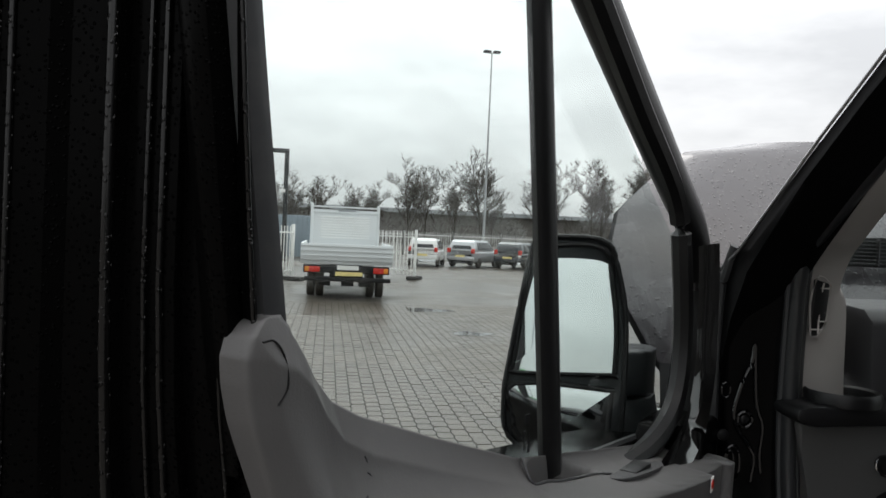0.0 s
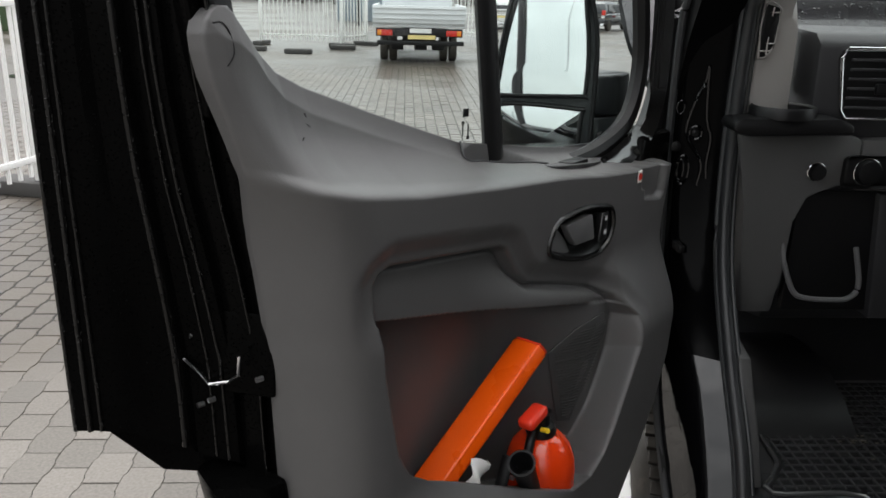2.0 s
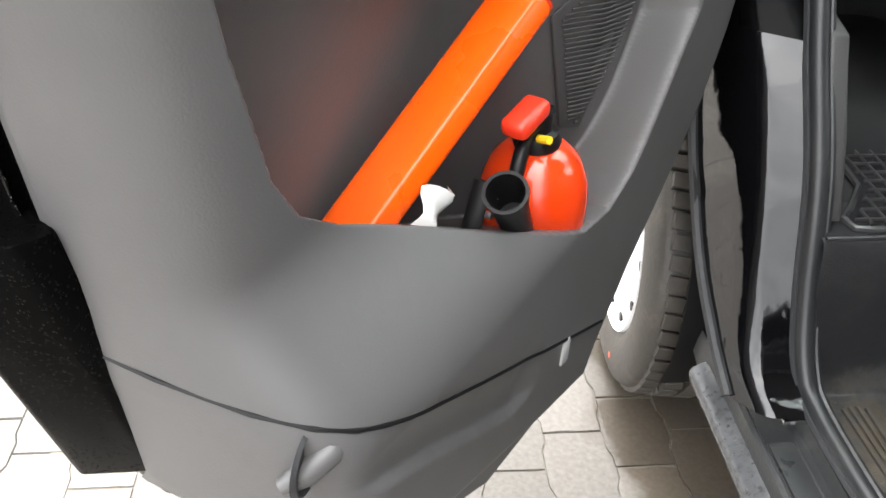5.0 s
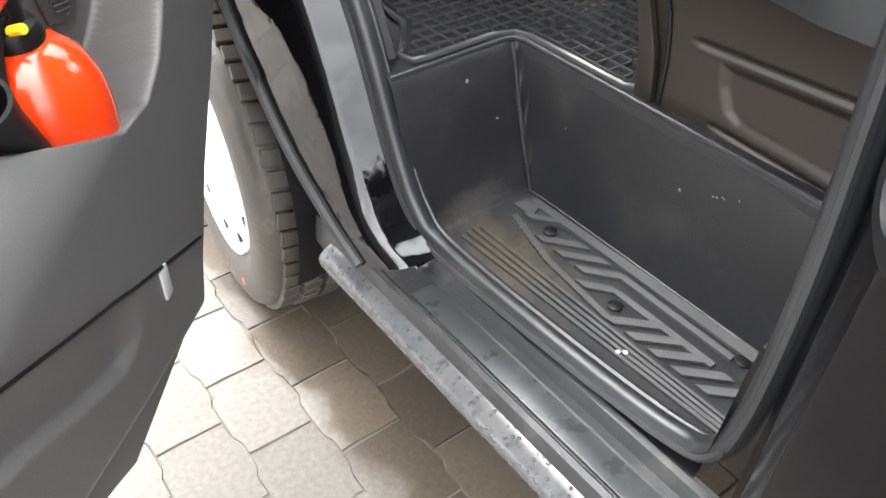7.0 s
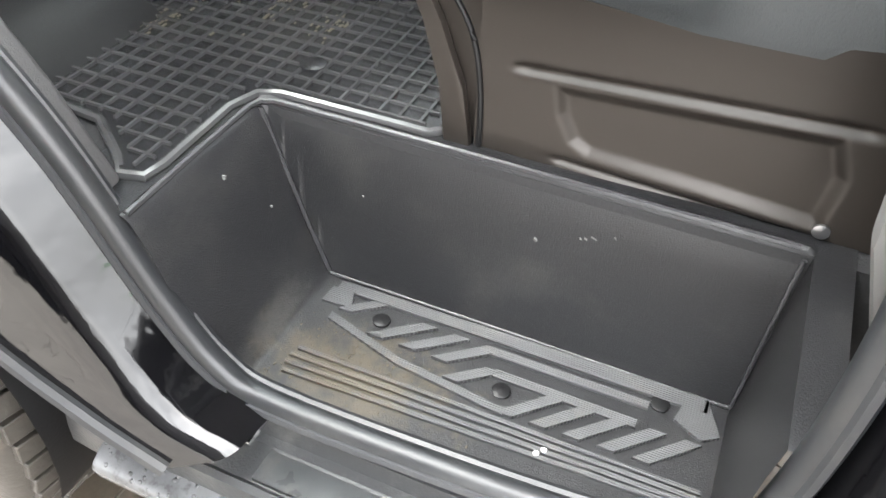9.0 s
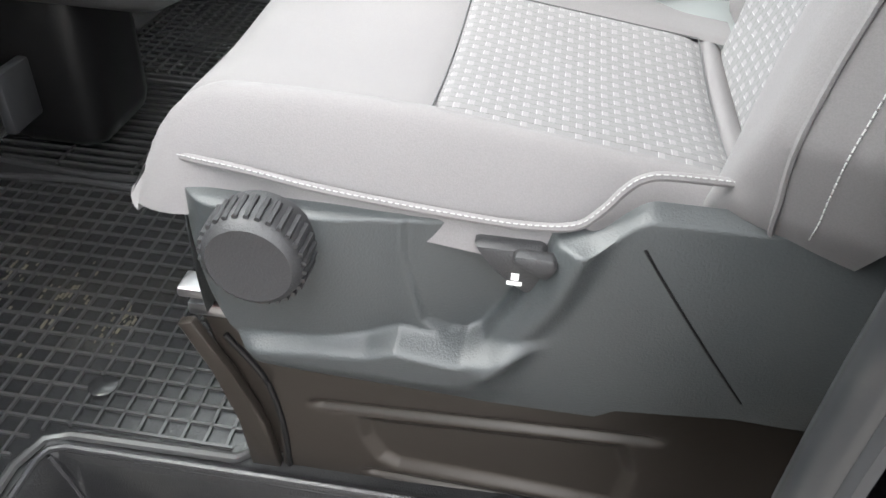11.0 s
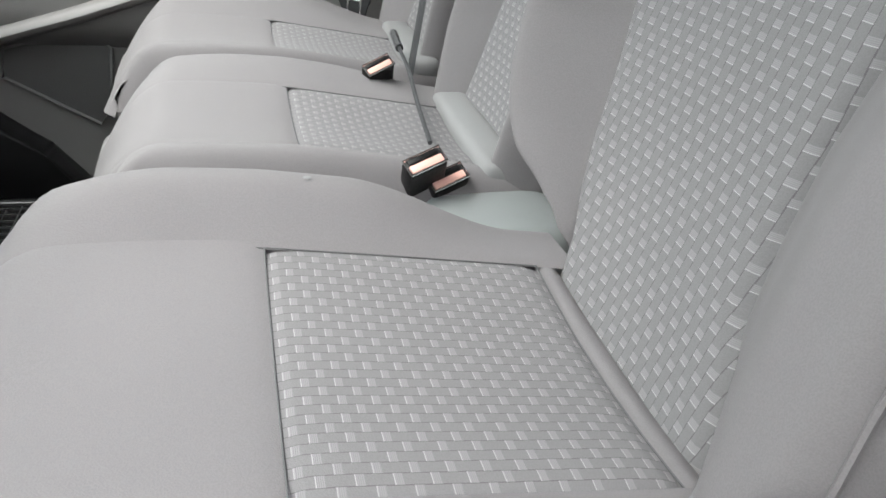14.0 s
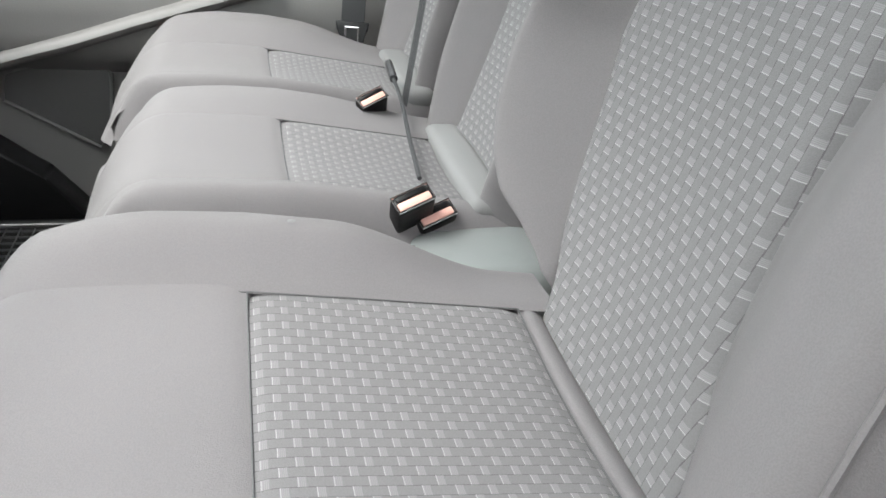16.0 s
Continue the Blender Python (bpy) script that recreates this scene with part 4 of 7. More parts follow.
MUD = material("dried_mud", (0.075, 0.064, 0.044), 0.9, vary=0.3, bump=1.0, bump_scale=120)


def slab(poly, z0, z1):
    return prism(poly, lambda p, k: (p[0], p[1], z1 if k else z0))


TREAD_TOP = 0.4800
# long bands along the inner wall, joined by a plate at either end
for (xa, ya), (xb, yb), wa, wb in (((0.373, -0.455), (0.380, -0.960), 0.016, 0.022), ((0.351, -0.680), (0.352, -0.893), 0.012, 0.011), ((0.319, -0.705), (0.319, -0.885), 0.012, 0.012),
                                   ((0.318, -0.470), (0.285, -0.585), 0.012, 0.011), ((0.285, -0.585), (0.268, -0.735), 0.011, 0.010),
                                   ((0.213, -0.462), (0.234, -0.972), 0.006, 0.006), ((0.226, -0.458), (0.242, -0.975), 0.006, 0.006), ((0.239, -0.458), (0.250, -0.977), 0.006, 0.006), ((0.252, -0.462), (0.258, -0.972), 0.006, 0.005)):
    part("tread_rib", slab([(xa - wa / 2, ya), (xa + wa / 2, ya), (xb + wb / 2, yb), (xb - wb / 2, yb)], 0.474, TREAD_TOP), TREAD, van, smooth=False)
part("tread_plate", slab([(0.392, -0.957), (0.341, -0.980), (0.327, -0.960), (0.345, -0.925), (0.369, -0.930), (0.369, -0.955)], 0.474, TREAD_TOP), TREAD, van, smooth=False)
part("tread_plate", slab([(0.337, -0.446), (0.366, -0.448), (0.366, -0.480), (0.340, -0.490)], 0.474, TREAD_TOP), TREAD, van, smooth=False)
for xa, xb, y, w in [(0.333, 0.364, -0.474, 0.020)] + [(0.309, 0.356, -0.530 - 0.046 * k, 0.022) for k in range(3)] + [(0.286, 0.322, -0.647, 0.022)] + [(0.265 + 0.0015 * k, 0.316 + 0.0012 * k, -0.727 - 0.0412 * k, 0.020) for k in range(5)]:
    slope = 1.25 if y > -0.7 else 1.03
    part("tread_bar", slab([(xa, y), (xa, y - w), (xb, y - w - slope * (xb - xa)), (xb, y - slope * (xb - xa))], 0.474, TREAD_TOP + 0.0006), TREAD, van, smooth=False)
for x, y in ((0.230, -0.790), (0.238, -0.797)):
    part("scuff", lathe([(0.004, 0.480), (0.003, 0.4812), (0, 0.4815)], 7, Matrix.Translation((x, y, 0))), SCUFF_WHITE, van)
for x, y in ((0.339, -0.536), (0.298, -0.722), (0.362, -0.905)):
    part("tread_stud", lathe([(0.012, 0.474), (0.012, 0.478), (0.010, 0.479), (0, 0.479)], 18, Matrix.Translation((x, y, 0))), BLACK_PLASTIC, van)
bm = bmesh.new()
for k in range(240):
    x, y = random.triangular(0.19, 0.32, 0.23), random.gauss(-0.54, 0.06)
    if y < -0.44:
        s = random.uniform(0.0005, 0.0016)
        box((x, y, 0.4745), (x + s * random.uniform(1.2, 3.0), y + s * 1.6, 0.4755 + s * 0.4), bm=bm)
tagged(part("mud_crumbs", bm, MUD, None, "crumbs of dried mud on the step", smooth=False), category="dirt", kind="stuff")

# cab floor
FLOOR = material("cab_floor", (0.018, 0.018, 0.019), 0.8, vary=0.25, bump=0.6, bump_scale=200)
part("cab_floor", box((0.405, -1.35, 0.60), (1.93, 0.62, 0.722)), FLOOR, van, smooth=False)
part("front_floor", box((0.155, -0.245, 0.60), (0.42, 0.62, 0.721)), FLOOR, van, smooth=False)
part("toe_board", sheet(2, 8, lambda s, t: Vector((0.15 + 1.8 * s, 0.30 + 0.32 * t ** 0.7, 0.72 + 0.75 * t * t))), FLOOR, van)

PILLAR_BLACK = material("matt_black_pillar", (0.003, 0.003, 0.0032), 0.45, spec=0.05, vary=0.3)
# A-pillar: black outside, light trim inside
A_OUT = [(0.30, 1.40), (0.16, 1.68), (0.075, 1.765), (-0.2, 1.985), (-0.46, 2.19), (-0.62, 2.32), (-0.75, 2.34), (-0.40, 2.105), (-0.302, 2.035), (-0.155, 1.915), (-0.037, 1.81), (0.005, 1.75), (0.06, 1.66), (0.09, 1.52), (0.11, 1.40)]
part("a_pillar", prism(A_OUT, lambda p, k: (0.035 + 0.13 * k + 0.05 * (p[1] - 1.4) * 0.6, p[0], p[1]), bevel=0.01), PILLAR_BLACK, van)
PILLAR_GREY = material("pillar_cloth_grey", (0.30, 0.285, 0.27), 0.75, vary=0.05, bump=0.2, bump_scale=600)
TRIM_NEAR = [(0.184, 0.035, 1.495), (0.182, 0.035, 1.52), (0.173, 0.034, 1.64), (0.170, 0.028, 1.72), (0.170, 0.010, 1.765), (0.170, -0.037, 1.816), (0.170, -0.155, 1.92), (0.170, -0.302, 2.042), (0.175, -0.50, 2.21), (0.18, -0.62, 2.31)]
TRIM_FAR = [(0.287, 0.036, 1.495), (0.285, 0.036, 1.542), (0.281, 0.035, 1.690), (0.262, 0.030, 1.722), (0.266, 0.008, 1.785), (0.256, -0.05, 1.83), (0.244, -0.12, 1.88), (0.222, -0.28, 2.00), (0.222, -0.50, 2.17), (0.225, -0.62, 2.27)]
trim_near, trim_far = curve(TRIM_NEAR, 6), curve(TRIM_FAR, 6)


def pillar_face(s, t):
    """Rounded trim: faces the cab below and follows the pillar above, both edges turned forward."""
    i = s * (len(trim_near) - 1)
    k = min(int(i), len(trim_near) - 2)
    a, b = trim_near[k].lerp(trim_near[k + 1], i - k), trim_far[k].lerp(trim_far[k + 1], i - k)
    w = min(1.0, max(0.0, (t - 0.1) / 0.8))
    p = a.lerp(b, w) + Vector((0, -0.008 * math.sin(math.pi * w), 0))
    if t < 0.1:
        p += Vector((0.004, 0.035, 0.01)) * (1 - t / 0.1)
    if t > 0.9:
        p += Vector((0.035, 0.10, 0.06)) * ((t - 0.9) / 0.1)
    return p


pillar_trim = part("pillar_trim", sheet(54, 20, pillar_face), PILLAR_GREY, van, "light grey windscreen pillar trim with a vent", angle=50)
part("screen_trim", tube([(0.035, 0.10, 1.745), (0.04, 0.033, 1.79), (0.05, -0.2, 1.99), (0.056, -0.46, 2.195), (0.062, -0.62, 2.325)], 0.003, 8), STEEL, van, "bright windscreen edge strip")
VENT = [(0.187, 1.742), (0.219, 1.734), (0.223, 1.715), (0.222, 1.658), (0.206, 1.630), (0.193, 1.628), (0.189, 1.64)]
vent_face = lambda x, z, d: (x, 0.020 - d - 0.35 * max(0.0, z - 1.70), z)
demister = part("demister_vent", prism(VENT, lambda p, k: vent_face(p[0], p[1], 0.008 * k), bevel=0.002), BLACK_PLASTIC, pillar_trim)
part("vent_rim", tube([vent_face(x, z, 0.009) for x, z in smooth_loop(VENT)], 0.0022, 6, closed=True), PILLAR_GREY, demister)
for k in range(6):
    z = 1.642 + 0.0165 * k
    part("vent_slat", tube([vent_face(0.190, z, 0.0095), vent_face(0.220 - 0.006 * (k == 0), z, 0.0095)], 0.0017, 5), GREY_TRIM, demister)
part("vent_bar", tube([vent_face(0.205, 1.634, 0.011), vent_face(0.205, 1.70, 0.011), vent_face(0.204, 1.735, 0.011)], 0.0018, 5), GREY_TRIM, demister)
screen = part("windscreen", prism([(0.17, 0), (1.93, 0), (1.86, 1), (0.24, 1)], lambda p, k: (p[0], 0.60 - 1.05 * p[1] + 0.004 * k, 1.40 + 0.95 * p[1] + 0.004 * k)), GLASS, van, "windscreen speckled with rain", smooth=False)
screen.visible_shadow = False
part("right_pillar", prism(A_OUT, lambda p, k: (2.065 - 0.13 * k - 0.05 * (p[1] - 1.4) * 0.6, p[0], p[1]), bevel=0.01), BLACK_PAINT, van)

# roof, rear bulkhead, cargo side, right side
part("roof", box((0.12, -4.6, 2.38), (1.98, -0.42, 2.46), 0.03), BLACK_PAINT, van)
part("roof_lining", box((0.16, -1.34, 2.35), (1.94, -0.46, 2.376)), PILLAR_GREY, van, smooth=False)
part("bulkhead", box((0.17, -1.40, 0.6), (1.93, -1.35, 2.37)), material("bulkhead_panel", (0.07, 0.07, 0.072), 0.7, bump=0.2), van, smooth=False)
B_POST = [(0.165, -1.036), (0.155, -1.034), (0.045, -1.076), (0.020, -1.10), (0.0, -1.16), (0.0, -1.45), (0.17, -1.45)]
part("b_pillar", prism(B_POST, lambda p, k: (p[0], p[1], 2.40 if k else 0.40), bevel=0.004), JAMB_PAINT, van, "glossy wet black door pillar", angle=30)
part("pillar_foot_trim", prism([(-1.022, 0.825), (-0.994, 0.905), (-0.986, 0.985), (-1.005, 1.030), (-1.08, 1.06), (-1.08, 0.80)], lambda p, k: (0.195 + 0.03 * k, p[0], p[1]), bevel=0.008), material("foot_trim_grey", (0.10, 0.098, 0.095), 0.6), van)
part("cargo_side", box((-0.02, -4.6, 0.34), (0.06, -1.44, 2.42), 0.03), BLACK_PAINT, van)
part("rear_wall", box((0.0, -4.66, 0.40), (2.1, -4.6, 2.42), 0.02), BLACK_PAINT, van)
part("side_rail", tube([(-0.022, -4.5, 0.95), (-0.022, -1.5, 0.95)], 0.035, 8, flat=1.6), BLACK_PLASTIC, van)

# fuel flap recess and the label on the pillar
part("filler_recess", lathe([(0.055, 0.0), (0.055, 0.012), (0.045, 0.02), (0.030, 0.022), (0.028, 0.008), (0, 0.008)], 28, Matrix.Translation((0.020, -1.104, 1.035)) @ Matrix.Rotation(radians(40), 4, "Z") @ Matrix.Rotation(radians(-90), 4, "X") @ Matrix.Diagonal((1, 1, 0.6, 1))), BLACK_PLASTIC, van, "round black filler cap")
LABEL_AT = Matrix.Translation((0.0644, -1.0658, 1.145)) @ Matrix.Rotation(radians(21), 4, "Z") @ Matrix.Rotation(radians(-90), 4, "Y") @ Matrix.Rotation(radians(-20), 4, "Y")
LABEL_INK = material("label_white", (0.8, 0.8, 0.8), 0.5, vary=0.0)


def on_label(bm):
    bmesh.ops.transform(bm, matrix=LABEL_AT, verts=bm.verts[:])
    return bm


label = part("filler_label", on_label(box((-0.078, -0.001, -0.019), (0.078, 0.0012, 0.019), 0.0006)), BLACK_PLASTIC, van, "black filler label with white marks")
bm = bmesh.new()
for lo, hi in (((-0.076, -0.0285), (0.076, -0.0275)), ((-0.076, 0.0275), (0.076, 0.0285)), ((-0.076, -0.028), (-0.075, 0.028)), ((0.075, -0.028), (0.076, 0.028)),
               ((-0.034, -0.015), (-0.012, -0.012)), ((-0.058, 0.015), (-0.052, 0.021)), ((-0.049, 0.015), (-0.036, 0.021)), ((-0.033, 0.015), (-0.016, 0.021)), ((-0.066, -0.020), (-0.056, -0.010)), ((0.004, -0.004), (0.036, 0.003)), ((0.014, -0.018), (0.020, -0.004)), ((0.030, 0.003), (0.038, 0.018))):
    box((lo[0], 0.0012, lo[1] * 0.63), (hi[0], 0.0020, hi[1] * 0.63), bm=bm)
part("label_print", on_label(bm), LABEL_INK, label, smooth=False, kind="stuff")
part("label_disc", on_label(lathe([(0.007, 0.0012), (0.007, 0.002), (0, 0.002)], 24, Matrix.Translation((-0.058, 0, -0.002)) @ Matrix.Rotation(radians(-90), 4, "X"))), LABEL_INK, label)

# raised bonnet with its rain cover slats
BONNET_HALF = [(0.0, 0.80), (0.15, 0.88), (0.30, 0.935), (0.45, 0.955), (0.54, 0.952), (0.67, 0.91), (0.775, 0.811), (0.872, 0.711), (0.942, 0.638), (0.966, 0.52), (1.0, 0.40)]


def bonnet(s, t):
    x = -1 + 2 * s
    h = t - 0.02 * x * x * t
    return Vector((CENTRE + x * lerp_at(t, BONNET_HALF), 0.60 + 0.46 * h + 0.09 * abs(x) ** 4 - 0.05 * math.sin(math.pi * t) + 0.010 * step01(0.2, 0.7, abs(x)), 1.38 + 0.79 * h))


part("bonnet", sheet(48, 36, bonnet), WET_PAINT, van, "raised wet bonnet covered with rain drops")
part("bonnet_lining", sheet(24, 18, lambda s, t: bonnet(s, t) + Vector((0, 0.04, -0.01))), BLACK_PLASTIC, van)
cowl = part("cowl_grille", prism([(0.60, 1.755), (0.60, 1.835), (1.75, 1.875), (1.75, 1.755)], lambda p, k: (p[0], 0.70 + 0.035 * k, p[1]), bevel=0.003), BLACK_PLASTIC, van, "black slatted cowl grille")
for k in range(7):
    part("cowl_slat", box((0.62, 0.688, 1.764 + 0.011 * k), (1.74, 0.700, 1.768 + 0.011 * k)), DARK, cowl, smooth=False)
for k in range(8):
    part("cowl_rib", box((0.70 + 0.14 * k, 0.684, 1.758), (0.704 + 0.14 * k, 0.699, 1.84)), DARK, cowl, smooth=False)
part("scuttle", box((0.20, 0.52, 1.33), (1.90, 0.72, 1.40), 0.02), BLACK_PLASTIC, van)
part("front_body", box((0.06, 0.72, 0.35), (2.04, 1.45, 1.20), 0.08, 3), BLACK_PAINT, van)

# front wheel
wheel = part("wheel", bmesh.new(), RUBBER, van)
WHEEL_AT = Matrix.Translation((0.147, 0.158, 0.348)) @ Matrix.Rotation(radians(-6.5), 4, "Z") @ Matrix.Translation((-0.11, 0, 0)) @ Matrix.Rotation(radians(90), 4, "Y")
tyre_profile = [(0.205, 0.01), (0.225, -0.002), (0.26, -0.012), (0.30, -0.010), (0.325, 0.0), (0.335, 0.014), (0.337, 0.035), (0.338, 0.11), (0.337, 0.185), (0.334, 0.205), (0.30, 0.225), (0.21, 0.21)]
TYRE = material("tyre_rubber", (0.044, 0.039, 0.033), 0.5, vary=0.25, bump=0.6, bump_scale=90, dirt=0.7, dirt_color=(0.13, 0.105, 0.08), dirt_scale=11)
part("tyre", lathe(tyre_profile, 72, WHEEL_AT), TYRE, wheel, "dusty black tyre")
bm = bmesh.new()
for k in range(54):
    for row, (x0, x1) in enumerate(((0.022, 0.058), (0.066, 0.104), (0.114, 0.152), (0.160, 0.196))):
        b2 = bmesh.new()
        box((0.330, -0.0158, x0), (0.3525 - (0.005 if row in (0, 3) else 0), 0.0158, x1), 0.0015, 1, b2)
        bmesh.ops.transform(b2, matrix=WHEEL_AT @ Matrix.Rotation(2 * math.pi * (k + 0.33 * row) / 54, 4, "Z") @ Matrix.Rotation(radians(8 if row % 2 else -8), 4, "X"), verts=b2.verts[:])
        tmp = bpy.data.meshes.new("t")
        b2.to_mesh(tmp)
        b2.free()
        bm.from_mesh(tmp)
        bpy.data.meshes.remove(tmp)
part("tread_rubber", bm, TYRE, wheel, kind="stuff", smooth=False)
RIM = material("silver_rim", (0.95, 0.95, 0.94), 0.3, metal=0.0, vary=0.05, dirt=0.08, dirt_color=(0.3, 0.28, 0.25))
part("rim", lathe([(0.206, 0.014), (0.214, 0.004), (0.212, -0.004), (0.208, 0.0), (0.205, 0.004), (0.190, 0.010), (0.150, 0.002), (0.10, -0.006), (0.075, 0.014), (0.070, 0.0), (0.0, 0.0)], 60, WHEEL_AT), RIM, wheel, "pale silver steel rim")
for k in range(10):
    a = 2 * math.pi * k / 10
    part("rim_hole", lathe([(0.012, 0.0), (0.012, 0.006), (0, 0.006)], 12, WHEEL_AT @ Matrix.Translation((0.178 * math.cos(a), 0.178 * math.sin(a), 0.003))), BLACK_PLASTIC, wheel)
part("tyre_mark", lathe([(0.0085, 0.0), (0.0085, -0.002), (0, -0.003)], 14, WHEEL_AT @ Matrix.Translation((0.236, -0.14, -0.010))), material("red_paint_dot", (0.6, 0.09, 0.04), 0.6), wheel)


# ---- dashboard ----
dash = thing("dashboard", "dark grey van dashboard with air vent, switches and open bins", "dashboard")
DASH = [(0.05, 1.685), (0.02, 1.66), (0.01, 1.50), (0.045, 1.42), (0.05, 1.06), (0.11, 0.96), (0.30, 0.92), (0.55, 1.0), (0.58, 1.40), (0.42, 1.60), (0.20, 1.695)]
DASH_TRIM = material("dash_trim_plastic", (0.080, 0.079, 0.079), 0.45, vary=0.08, bump=0.25, bump_scale=420)
part("main_panel", prism(DASH, lambda p, k: (0.33 + 1.57 * k, p[0], p[1]), bevel=0.012), DARK, dash)
part("end_shelf", prism([(0.126, 1.478), (0.130, 1.497), (0.150, 1.503), (0.365, 1.505), (0.40, 1.49), (0.40, 1.468), (0.17, 1.462), (0.14, 1.468)], lambda p, k: (p[0] + 0.03 * k * (p[0] < 0.3), -0.060 + 0.34 * k, p[1]), bevel=0.008), BLACK_PLASTIC, dash, "black shelf with a cup ring")
cup = part("cup_ring", lathe([(0.071, 0.0), (0.072, 0.020), (0.068, 0.026), (0.061, 0.022), (0.060, 0.0065), (0, 0.0065)], 36, Matrix.Translation((0.257, -0.002, 1.500))), BLACK_PLASTIC, dash)
part("side_panel", prism([(0.163, 1.462), (0.40, 1.470), (0.46, 1.45), (0.46, 1.345), (0.37, 1.335), (0.339, 1.318), (0.325, 1.253), (0.318, 1.10), (0.312, 1.018), (0.231, 1.018), (0.216, 1.15), (0.202, 1.291), (0.178, 1.40)], lambda p, k: (p[0], 0.0 + 0.10 * k - 0.02 * (p[1] - 1.4), p[1]), bevel=0.01), DASH_TRIM, dash)
part("switch_panel", prism([(0.46, 1.45), (0.95, 1.47), (0.95, 1.31), (0.46, 1.33)], lambda p, k: (p[0], 0.0 + 0.10 * k, p[1]), bevel=0.008), DASH_TRIM, dash)
# open bin beside the column
part("bin_back", box((0.345, 0.03, 1.02), (0.56, 0.05, 1.32)), BLACK_PLASTIC, dash, smooth=False)
part("bin_lip", tube(curve([(0.312, 0.010, 1.20), (0.320, 0.0, 1.15), (0.345, -0.012, 1.085), (0.375, -0.016, 1.068), (0.44, -0.018, 1.064), (0.485, -0.016, 1.068), (0.506, -0.012, 1.10), (0.492, 0.004, 1.19)], 6), 0.0065, 8), HANDLE_GREY, dash)
part("knee_panel", prism([(0.53, 1.32), (0.95, 1.31), (0.95, 1.0), (0.56, 1.0)], lambda p, k: (p[0], 0.01 + 0.08 * k, p[1]), bevel=0.01), DARK, dash)
KICK = material("kick_panel_plastic", (0.048, 0.047, 0.047), 0.45, vary=0.1, bump=0.25, bump_scale=420)
part("kick_panel", prism([(0.10, 1.04), (-0.165, 0.98), (-0.25, 0.84), (-0.31, 0.735), (0.3, 0.725), (0.35, 1.04)], lambda p, k: (0.165 + 0.03 * k, p[0], p[1]), bevel=0.006), KICK, dash)
for x, r, n in ((0.357, 0.020, "mirror_knob"), (0.478, 0.031, "light_knob")):
    k = part(n, lathe([(r, 0.0), (r, 0.012), (r * 0.86, 0.020), (r * 0.5, 0.021), (0, 0.021)], 28, Matrix.Translation((x, 0.0, 1.376)) @ Matrix.Rotation(radians(90), 4, "X")), BLACK_PLASTIC, dash, "round black rotary switch")
    part("knob_ring", tube([(x + r * 1.03 * math.cos(a), -0.006, 1.376 + r * 1.03 * math.sin(a)) for a in [2 * math.pi * q / 28 for q in range(28)]], 0.0016, 6, closed=True), CHROME, k)
part("switch_bezel", box((0.420, -0.004, 1.338), (0.565, 0.004, 1.414), 0.015, 3), BLACK_PLASTIC, dash)
vent = part("air_vent", prism([(0.392, 1.515), (0.377, 1.63), (0.385, 1.648), (0.62, 1.650), (0.62, 1.500), (0.405, 1.500)], lambda p, k: (p[0], 0.002 + 0.02 * k, p[1]), bevel=0.004), BLACK_PLASTIC, dash, "black air vent with a chrome frame")
part("chrome_frame", tube([(0.390, -0.001, 1.516), (0.374, -0.001, 1.632), (0.386, -0.001, 1.652), (0.62, -0.001, 1.654), (0.625, -0.001, 1.498), (0.405, -0.001, 1.497)], 0.004, 8, closed=True), CHROME, vent)
for k in range(6):
    part("vent_blade", box((0.398, -0.004, 1.520 + 0.021 * k), (0.615, 0.004, 1.526 + 0.021 * k), 0.001, 1), DARK, vent)
part("vent_tab", box((0.46, -0.012, 1.553), (0.50, 0.0, 1.577), 0.003), BLACK_PLASTIC, vent)

part("centre_console", box((0.90, -0.34, 1.02), (1.29, 0.08, 1.46), 0.10, 5), TRIM, dash, "rounded grey centre console")
part("console_foot", box((0.99, -0.12, 0.74), (1.20, 0.08, 1.06), 0.05, 3), BLACK_PLASTIC, dash)

# steering column with its shroud, and the wheel's lower part
column = thing("steering_column", "dark grey steering column shroud with a wheel above it", "steering wheel")
part("shroud", tube(curve([(0.65, 0.02, 1.33), (0.65, -0.12, 1.37), (0.65, -0.24, 1.42), (0.65, -0.30, 1.45)], 5), [0.09, 0.10, 0.105, 0.11, 0.11] + [0.11] * 11, 18, flat=0.8), TRIM, column)
part("wheel_rim", tube([(0.65 + 0.19 * math.cos(a), -0.34 - 0.09 * math.sin(a), 1.49 + 0.165 * math.sin(a)) for a in [2 * math.pi * k / 40 for k in range(40)]], 0.016, 10, closed=True), BLACK_PLASTIC, column)
part("wheel_hub", lathe([(0.075, 0.0), (0.08, 0.02), (0.06, 0.045), (0, 0.05)], 28, Matrix.Translation((0.65, -0.31, 1.475)) @ Matrix.Rotation(radians(118), 4, "X")), DARK, column)
part("wheel_spoke", box((0.48, -0.35, 1.47), (0.82, -0.33, 1.50), 0.006), BLACK_PLASTIC, column)
part("shroud_strip", box((0.55, -0.246, 1.335), (0.556, -0.20, 1.36), 0.002), CHROME, column)

# ---- rubber mats ----
MAT = material("mat_rubber", (0.014, 0.014, 0.015), 0.24, vary=0.3, bump=0.2, dirt=0.22, dirt_color=(0.08, 0.068, 0.045), dirt_scale=5)


# mat rubber again, lighter and smoother, with the ribs' shine in the colour
RIB = material("mat_rib_shine", (0.045, 0.045, 0.046), 0.2, vary=0.3, dirt=0.15, dirt_color=(0.10, 0.085, 0.06), dirt_scale=7)


